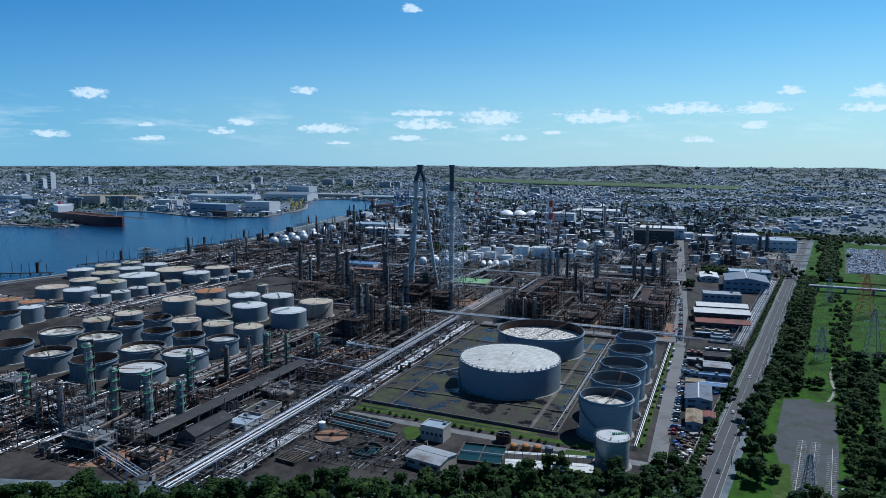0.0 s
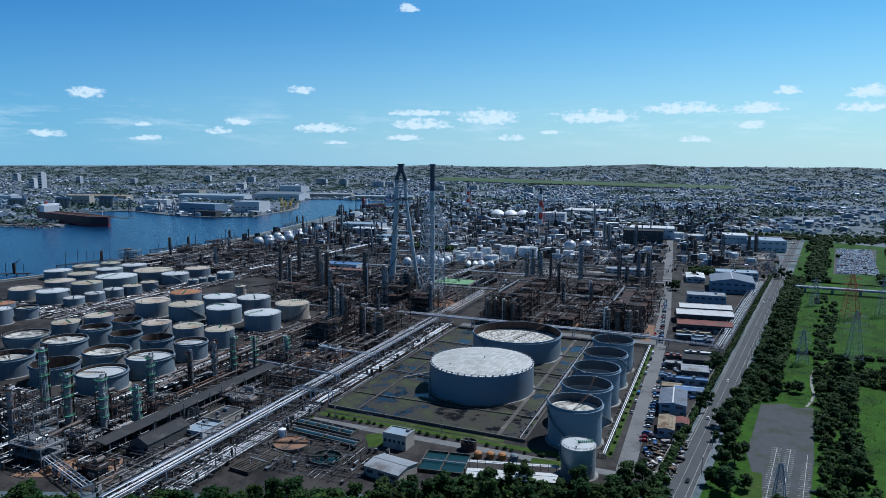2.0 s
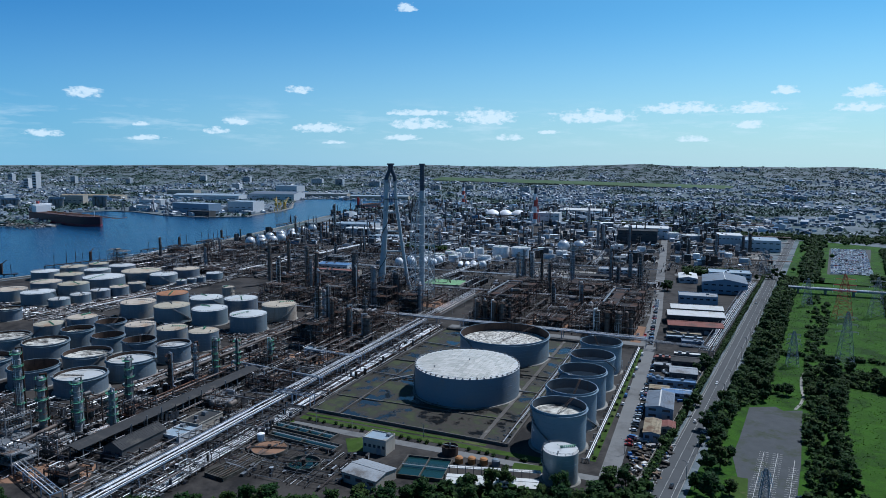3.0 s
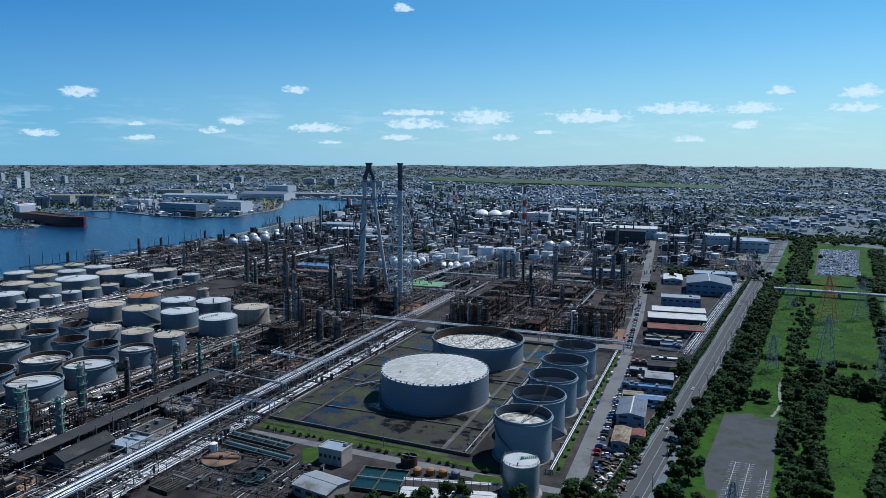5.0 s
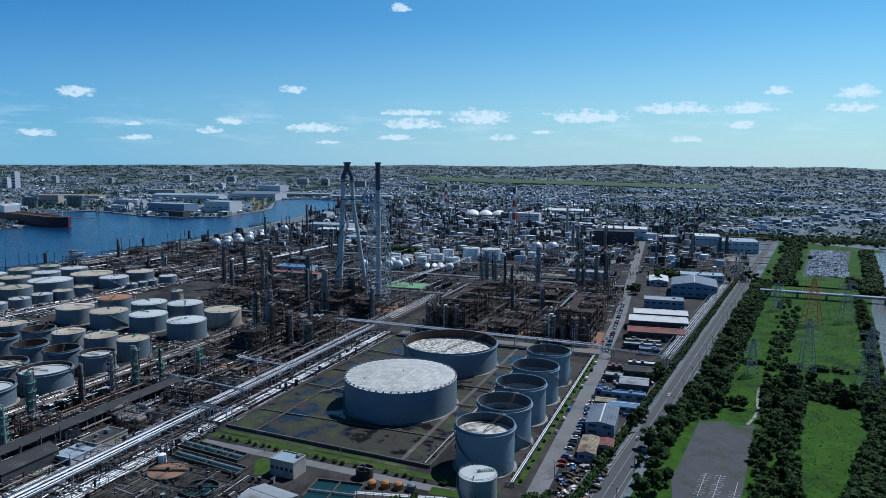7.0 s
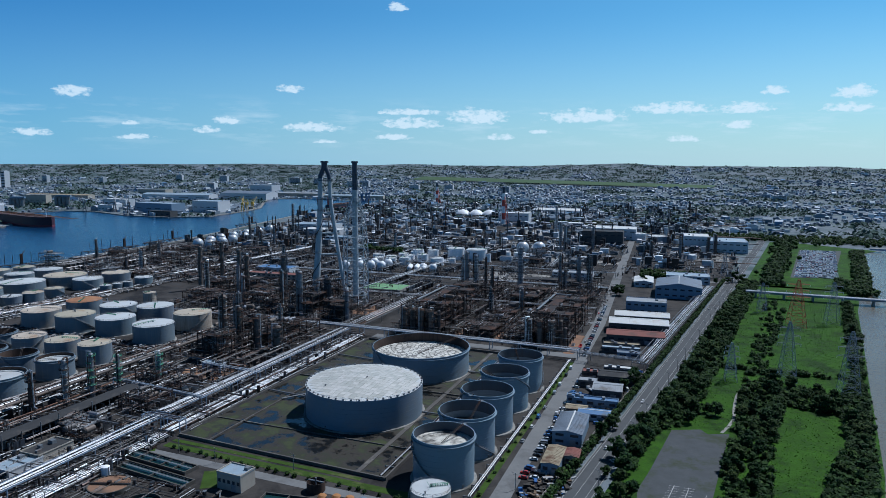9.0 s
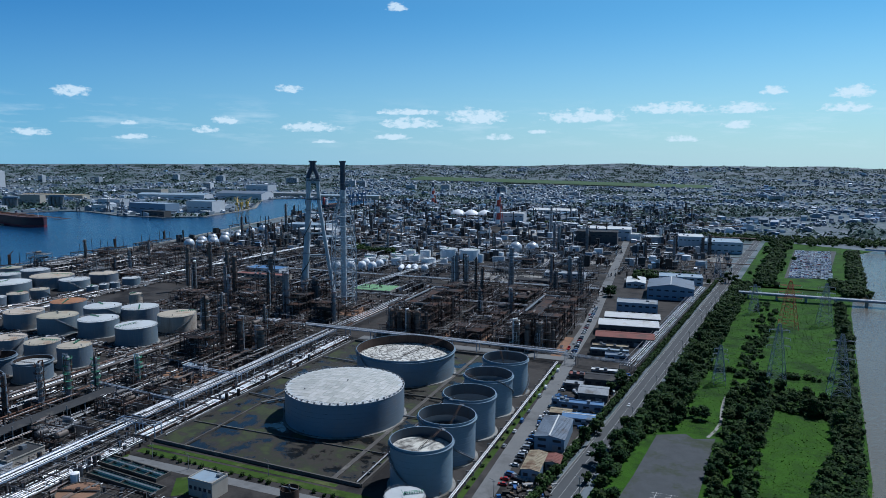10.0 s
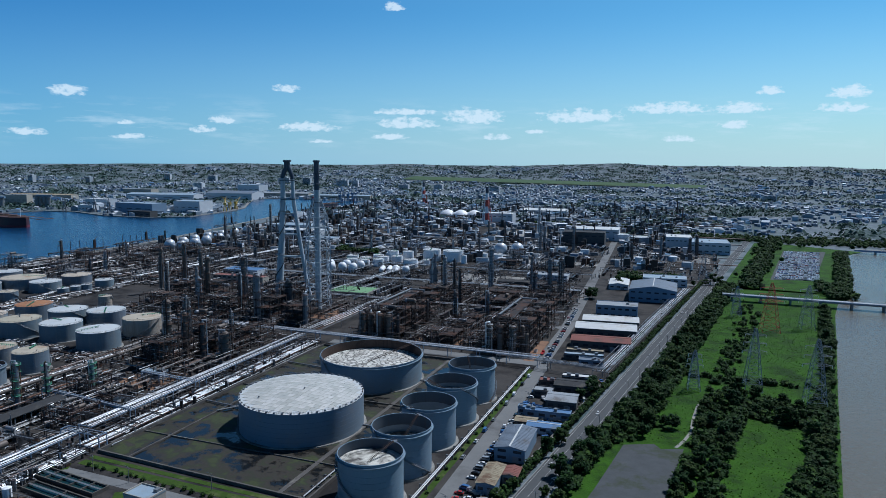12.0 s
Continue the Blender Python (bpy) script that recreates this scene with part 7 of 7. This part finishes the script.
for x, y, w, d, h in ((-2760, 2190, 26, 26, 95), (-2830, 2200, 30, 24, 55), (-2500, 2950, 40, 16, 42), (-2300, 3050, 60, 16, 38), (-1900, 3100, 80, 16, 40), (-1780, 3120, 60, 16, 42), (-1560, 3080, 70, 18, 40), (-2050, 2650, 46, 30, 34), (-1480, 3060, 40, 16, 44),
                      (-1200, 3000, 60, 16, 34), (-1050, 3050, 50, 16, 36), (-800, 3100, 60, 16, 30), (-2650, 2600, 40, 18, 40), (-2900, 2500, 40, 18, 44), (-420, 2800, 50, 16, 30), (300, 2900, 60, 18, 28), (700, 3100, 60, 18, 30), (-3200, 2400, 40, 18, 46)):
    tower_block(x, y, w * 0.8, d, h * 0.75)

# opposite shore: halls, silos, yards, cranes
for x, y, w, d, h, roof, wall, shape, label in ((-1330, 1560, 130, 50, 26, "pale", "blue", "flat", "long pale blue shipyard hall by the water"), (-1225, 1640, 80, 60, 30, "pale", "white", "flat", "tall pale shipyard hall by the water"),
                                                (-1230, 1462, 70, 26, 14, "black", "dark", "flat", "low black shed on the far quay"), (-1700, 2050, 260, 60, 18, "pale", "white", "gable", "huge low warehouse on the far shore"),
                                                (-1500, 2180, 180, 90, 22, "slate", "white", "gable", "huge shed with a slate roof"), (-2100, 1900, 240, 40, 14, "tan", "beige", "gable", "long low rusty warehouse"), (-2350, 1720, 120, 40, 16, "pale", "white", "flat", "white warehouse on the far shore"),
                                                (-2250, 1560, 160, 30, 12, "blue", "blue", "flat", "blue-roofed warehouse on the far shore"), (-1780, 1440, 60, 24, 12, "white", "white", "flat", "white shed on the far quay"), (-1500, 1545, 46, 26, 16, "grey", "white", "flat", "grey office on the far quay"),
                                                (-1640, 1720, 90, 36, 20, "white", "white", "flat", "white factory block on the far shore"), (-1900, 1650, 70, 30, 30, "grey", "beige", "flat", "tall beige factory block"), (-1440, 2380, 240, 40, 14, "grey", "beige", "gable", "long grey warehouse across the channel"),
                                                (-1150, 2330, 220, 40, 14, "pale", "beige", "gable", "long pale warehouse across the channel"), (-1700, 2560, 110, 60, 34, "pale", "white", "flat", "big white windowless hall"), (-2000, 2250, 120, 50, 22, "grey", "beige", "flat", "beige factory block on the far shore")):
    building(x, y, w, d, h, roof, wall, shape, far.uniform(-12, 12) + 8, 1, label, "factory_hall", wins=4)


def silo_bank(x, y, n, r, h):
    ob = thing("silo_bank", x, y, 0, 12, "bank of pale grain silos on the far shore", "silo", "silo banks")
    for i in range(n):
        part("silo", Mb().lathe([(r, 0), (r, h), (r * 0.5, h + 2), (0.02, h + 2.4)], 16, i * r * 2.05, 0), GREY_STEEL, ob)
    part("headhouse", Mb().box(n * r, 0, h + 1, n * r * 2, r, 5), WALLS["blue"], ob)


for x, y, n, r, h in ((-1860, 1530, 4, 6, 26), (-1760, 1600, 4, 6, 30), (-2000, 1480, 5, 6, 22)):
    silo_bank(x, y, n, r, h)


def crane(x, y, h, turn, m):
    ob = thing("harbour_crane", x, y, 0, turn, "blue luffing harbour crane on the quay", "crane", "cranes")
    for sx in (-4, 4):
        for sy in (-4, 4):
            part("leg", Mb().tube((sx, sy, 0), (sx * 0.4, sy * 0.4, h * 0.45), 0.9, 6), m, ob)
    part("cab", Mb().box(0, 0, h * 0.45, 7, 8, 6), m, ob)
    part("jib", Mb().tube((0, 2, h * 0.5), (0, 30, h), 0.9, 6, 0.5).tube((0, -3, h * 0.75), (0, 30, h), 0.4, 5).tube((0, -3, h * 0.5), (0, -3, h * 0.76), 0.8, 5), m, ob)


CRANE_BLUE = mat("blue_crane_paint", (0.06, 0.13, 0.24), 0.6, 0, 0.2, 4.0)
CRANE_YELLOW = mat("yellow_crane_paint", (0.45, 0.30, 0.05), 0.6, 0, 0.2, 4.0)
for x, y, h, t, m in ((-1000, 2050, 60, 70, CRANE_BLUE), (-1010, 2090, 60, 40, CRANE_BLUE), (-1015, 2130, 56, 100, CRANE_BLUE), (-1020, 2170, 60, 60, CRANE_BLUE), (-1030, 2210, 58, 120, CRANE_BLUE), (-1450, 1520, 50, 30, GREY_STEEL), (-1390, 1510, 52, 60, GREY_STEEL),
                      (-1160, 1690, 40, 30, CRANE_YELLOW), (-1175, 1730, 36, 80, CRANE_YELLOW), (-1185, 1770, 34, 10, CRANE_YELLOW), (-1560, 1520, 46, 150, GREY_STEEL)):
    crane(x, y, h, t, m)


def ship(x, y, turn, length, beam, h, hull, label, name="cargo_ship"):
    ob = thing(name, x, y, 0, turn, label, "ship", "ships")
    hl, hb = length / 2, beam / 2
    plan = [(-hl, -hb * 0.7), (-hl * 0.9, -hb), (hl * 0.72, -hb), (hl * 0.9, -hb * 0.62), (hl, 0), (hl * 0.9, hb * 0.62), (hl * 0.72, hb), (-hl * 0.9, hb), (-hl, hb * 0.7)]
    part("hull", Mb().slab(plan, -0.5, h), hull, ob)
    part("boot_stripe", Mb().slab([(a * 1.002, b * 1.004) for a, b in plan], -0.4, h * 0.22), mat("red_boot_top", (0.14, 0.012, 0.022), 0.5, 0, 0.3, 12.0), ob, "red lower hull")
    part("deck", Mb().slab([(a * 0.985, b * 0.96) for a, b in plan], h, h + 0.4), mat("red_brown_deck", (0.07, 0.04, 0.036), 0.7, 0, 0.3, 8.0), ob)
    part("bridge", Mb().box(-hl * 0.78, 0, h, length * 0.07, beam * 0.8, 16).box(-hl * 0.78, 0, h + 16, length * 0.05, beam, 3), WHITE, ob)
    part("funnel", Mb().tube((-hl * 0.9, 0, h), (-hl * 0.9, 0, h + 24), 3.5, 10), mat("red_funnel", (0.45, 0.05, 0.04), 0.5), ob)
    for i in range(9):
        part("deck_pipe", Mb().tube((-hl * 0.55 + i * length * 0.13, -hb * 0.8, h + 1.5), (-hl * 0.55 + i * length * 0.13, hb * 0.8, h + 1.5), 0.7, 6), RUST, ob)
    part("deck_pipe", Mb().tube((-hl * 0.6, 1, h + 2), (hl * 0.75, 1, h + 2), 1.0, 6), RUST, ob)
    part("foremast", Mb().tube((hl * 0.85, 0, h), (hl * 0.85, 0, h + 14), 0.6, 6), WHITE, ob)


ship(-1385, 1188, -13, 290, 44, 21, mat("maroon_hull_paint", (0.05, 0.010, 0.018), 0.5, 0, 0.3, 20.0, dark=(0.04, 0.01, 0.015), stain=0.3), "large maroon tanker moored at the far quay", "tanker_ship")
ship(-1002, 1960, 80, 120, 20, 9, mat("dark_hull_paint", (0.03, 0.035, 0.05), 0.5, 0, 0.2, 10.0), "small dark freighter moored by the cranes", "freighter_ship")
pier = Mb()
for p, q in (((-1560, 1062), (-1330, 1110)), ((-1600, 1095), (-1390, 1130))):
    d = Vector((q[0] - p[0], q[1] - p[1]))
    pier.box((p[0] + q[0]) / 2, (p[1] + q[1]) / 2, 0, d.length, 14, 2.5, math.atan2(d.y, d.x))
solid("pavement_far_pier", pier, CONCRETE, "low concrete pier in front of the tanker", "pier", "structure")
stuff("pier_piping", clutter(Mb(), -1600, -1330, 1050, 1120, 240, 8, 0.9), PIPES, "pipes and loading gear on the far pier", "piping")


def jetty(x0, y0, x1, y1):
    ob = thing("jetty", x0, y0, 0, math.degrees(math.atan2(y1 - y0, x1 - x0)), "dark loading jetty with slim masts", "jetty", "jetties")
    ln = math.hypot(x1 - x0, y1 - y0)
    part("deck", Mb().box(ln / 2, 0, 1.6, ln, 4, 0.8), DARK_STEEL, ob)
    for i in range(int(ln / 12) + 1):
        part("pile", Mb().tube((i * 12, 0, -0.3), (i * 12, 0, 1.7), 0.8, 6), DARK_STEEL, ob)
    for k in (0.15, 0.35, 0.5, 0.62, 0.9):
        part("mast", Mb().tube((ln * k, 0, 2.2), (ln * k, 0, 2.2 + far.uniform(9, 18)), 0.4, 5), DARK_STEEL, ob)
    part("arm_tower", Mb().box(ln * 0.75, 0, 2, 3, 3, 14).tube((ln * 0.75, 0, 14), (ln * 0.75 + 6, 3, 20), 0.5, 5), DARK_STEEL, ob)


for a in ((-880, 600, -815, 640), (-842, 700, -818, 780), (-850, 880, -835, 980), (-850, 1010, -850, 1100), (-905, 1330, -915, 1420)):
    jetty(*a)
quay = Mb()
for (x0, y0), (x1, y1) in zip(bay_shore[:9], bay_shore[1:10]):
    d = Vector((x1 - x0, y1 - y0))
    quay.box((x0 + x1) / 2 + 3, (y0 + y1) / 2, 0, d.length, 5, 1.8, math.atan2(d.y, d.x))
for (x0, y0), (x1, y1) in zip(bay_shore[10:22], bay_shore[11:23]):
    d = Vector((x1 - x0, y1 - y0))
    quay.box((x0 + x1) / 2, (y0 + y1) / 2, 0, d.length, 6, 2.0, math.atan2(d.y, d.x))
solid("wall_quay", quay, CONCRETE, "low concrete quay edge along the bay", "quay", "structure")


# ---------------------------------------------------------------- the far half of the works
works = Mb()
fpipes = Mb()
for i in range(2600):
    x, y = far.uniform(-960, 90), far.uniform(1060, 2250)
    if in_poly(x, y, bay_shore) or x > 70 - (y - 1060) * 0.02 or abs(x + 52 + (y - 1060) * 0.06) < 14:
        continue
    if x < -820 and y < 1600:
        continue
    k = far.random()
    if k < 0.5:
        works.box(x, y, 0, far.uniform(4, 18), far.uniform(4, 15), far.uniform(2.5, 8), radians(2))
    elif k < 0.65:
        r, q = far.uniform(2, 7), far.uniform(4, 10)
        works.lathe([(r, 0), (r, q), (0.05, q + 0.8)], 14, x, y)
    elif k < 0.85:
        fpipes.tube((x, y, 0), (x, y, far.uniform(8, 34)), far.uniform(0.5, 1.6), 6)
        for q in range(4):
            fpipes.box(x + far.uniform(-8, 8), y + far.uniform(-8, 8), 0, far.uniform(2, 9), far.uniform(2, 9), far.uniform(3, 16))
    else:
        l = far.uniform(30, 140)
        if far.random() < 0.5:
            fpipes.tube((x, y, 6), (x + l, y, 6), far.uniform(0.5, 1.2), 5)
        elif y + l < 2240:
            fpipes.tube((x, y, 6), (x, y + l, 6), far.uniform(0.5, 1.2), 5)
stuff("far_works_sheds", works, mat("far_works_mix", (0.3, 0.3, 0.3), 0.7, 0, 0.25, 8.0, bump=0, islands=[(0, (0.11, 0.125, 0.14)), (0.24, (0.24, 0.26, 0.28)), (0.46, (0.44, 0.47, 0.50)), (0.64, (0.12, 0.125, 0.13)), (0.74, (0.68, 0.70, 0.72)), (0.93, (0.1, 0.2, 0.32))]), "distant sheds and tanks of the works", "works sheds")
stuff("far_works_plant", fpipes, PIPES, "distant columns, frames and pipes of the works", "process plant")
for x, y, w, d, h, roof, wall, shape, label in ((-110, 1440, 84, 60, 20, "white", "white", "flat", "large white hall in the far works"), (-115, 1330, 70, 40, 24, "black", "dark", "flat", "dark process hall with stacks"), (88, 1320, 60, 60, 18, "pale", "white", "flat", "white office block with rows of windows"),
                                                (40, 1340, 40, 50, 22, "white", "white", "flat", "tall white plant block"), (-360, 1640, 70, 40, 26, "white", "white", "flat", "tall white powerhouse beside a chimney"), (-700, 1330, 90, 50, 14, "pale", "white", "flat", "pale works hall by the quay"),
                                                (-640, 1260, 80, 40, 12, "white", "white", "flat", "white warehouse near the spheres"), (-560, 1190, 60, 30, 8, "pale", "white", "flat", "low pale warehouse near the spheres"), (-330, 2000, 120, 50, 10, "white", "white", "gable", "bright white-roofed hall at the town's edge")):
    building(x, y, w, d, h, roof, wall, shape, 4, 2, label, "works_hall", wins=6)
tank(-24, 1370, 17, 15, "cone", TANK_BLUE, ROOF_PALE, 0, "pale blue dome tank in the far works")
tank(-62, 1420, 14, 13, "cone", WHITE, ROOF_PALE, 0, "white dome tank in the far works")
dome = thing("storage_dome", -540, 1790, 0, 0, "bright white fabric storage domes", "storage dome")
for i in range(3):
    part("shell", Mb().lathe([(24, 0), (20, 9), (10, 16), (0.05, 19)], 20, i * 34, i * 6), WHITE, dome)


def striped_chimney(x, y, h, r):
    ob = thing("striped_chimney", x, y, 0, 0, "red and white banded chimney in a lattice", "chimney", "striped chimneys")
    n = 6
    for i in range(n):
        part("band", Mb().tube((0, 0, h * i / n), (0, 0, h * (i + 1) / n), r * (1.5 - 0.5 * i / n), 12, r * (1.5 - 0.5 * (i + 1) / n)), (WHITE, PYLON_RED)[i % 2] if i < n - 1 else STACK_DARK, ob)
    for sx, sy in ((-1, -1), (1, -1), (1, 1), (-1, 1)):
        part("lattice_leg", Mb().tube((sx * 10, sy * 10, 0), (sx * 2.6, sy * 2.6, h * 0.75), 0.7, 5), PYLON_RED if sx > 0 else WHITE, ob)


striped_chimney(-372, 1585, 88, 3.2)
striped_chimney(-755, 2150, 72, 3.5)
for x, y, h in ((-700, 1240, 60), (-640, 1090, 34), (-720, 1130, 44), (-230, 1480, 56), (-560, 1330, 38), (-120, 1250, 40), (20, 1200, 34), (60, 1240, 30), (70, 1230, 36), (-20, 1170, 28), (-160, 1210, 42), (-170, 1225, 46)):
    column(x, y, 2.2, h, None, 3)

# far car park by the river
solid("pavement_far_car_park", Mb().slab([(160, 1070), (212, 1082), (268, 1395), (204, 1385)], -0.2, 0.1), ASPHALT, "far asphalt car park full of cars", "car park", "structure")
lot = Mb()
for r in range(11):
    for c in range(62):
        if far.random() < 0.2:
            continue
        y = 1078 + c * 4.9
        x = 166 + (y - 1070) * 0.135 + r * 4.7
        lot.box(x, y, 0.35, 4.3, 1.75, 0.65, 0.13).box(x - 0.2, y, 1.0, 2.3, 1.5, 0.5, 0.13)
stuff("parked_cars", lot, mat("parked_car_mix", (0.5, 0.5, 0.5), 0.3, 0, 0.1, 3.0, bump=0, islands=[(0, (0.7, 0.71, 0.72)), (0.45, (0.4, 0.42, 0.44)), (0.65, (0.03, 0.03, 0.035)), (0.85, (0.06, 0.12, 0.28)), (0.94, (0.3, 0.04, 0.04))]), "rows of small parked cars", "cars")
street("road_crossing", [(180, 1540), (420, 1600)], 12, 0.1)
street("road_crossing", [(-90, 1560), (180, 1530)], 12, 0.1)

# panels of the big roof
panel_mat = mat("white_roof_panel", (0.44, 0.435, 0.40), 0.5, 0.05, 0.25, 3.0, objects=0.16, dark=(0.30, 0.27, 0.22), stain=0.3)
big_tank = [o for o in scene.objects if o.get("label", "").startswith("very large pale blue tank with a panelled")][0]
big_roof = [o for o in big_tank.children if o.name.startswith("roof") and "vent" not in o.name and "walk" not in o.name][0]
pmesh = Mb().box(0, 0, 0, 3.28, 3.5, 0.14).mesh("roof_panel", panel_mat)
for i in range(-10, 11):
    for j in range(-10, 11):
        x, y = i * 3.4, j * 3.62
        q = math.hypot(x, y)
        if q > 31.6:
            continue
        zt = 18.3 + 2.4 * (1 - (q / 34.3) ** 1.35) + 0.02
        a = math.atan2(y, x)
        tilt = math.degrees(math.atan(2.4 * 1.35 / 34.3 * (q / 34.3) ** 0.35))
        m = Matrix.Translation((x, y, zt)) @ Matrix.Rotation(radians(tilt), 4, Vector((-math.sin(a), math.cos(a), 0)))
        part("roof_panel", pmesh, panel_mat, big_roof, at=m)
for i in range(48):
    t = 2 * math.pi * i / 48
    part("rim_vent", Mb().box(33.9 * math.cos(t), 33.9 * math.sin(t), 18.2, 0.8, 0.9, 0.9, t), GREY_STEEL, big_tank)
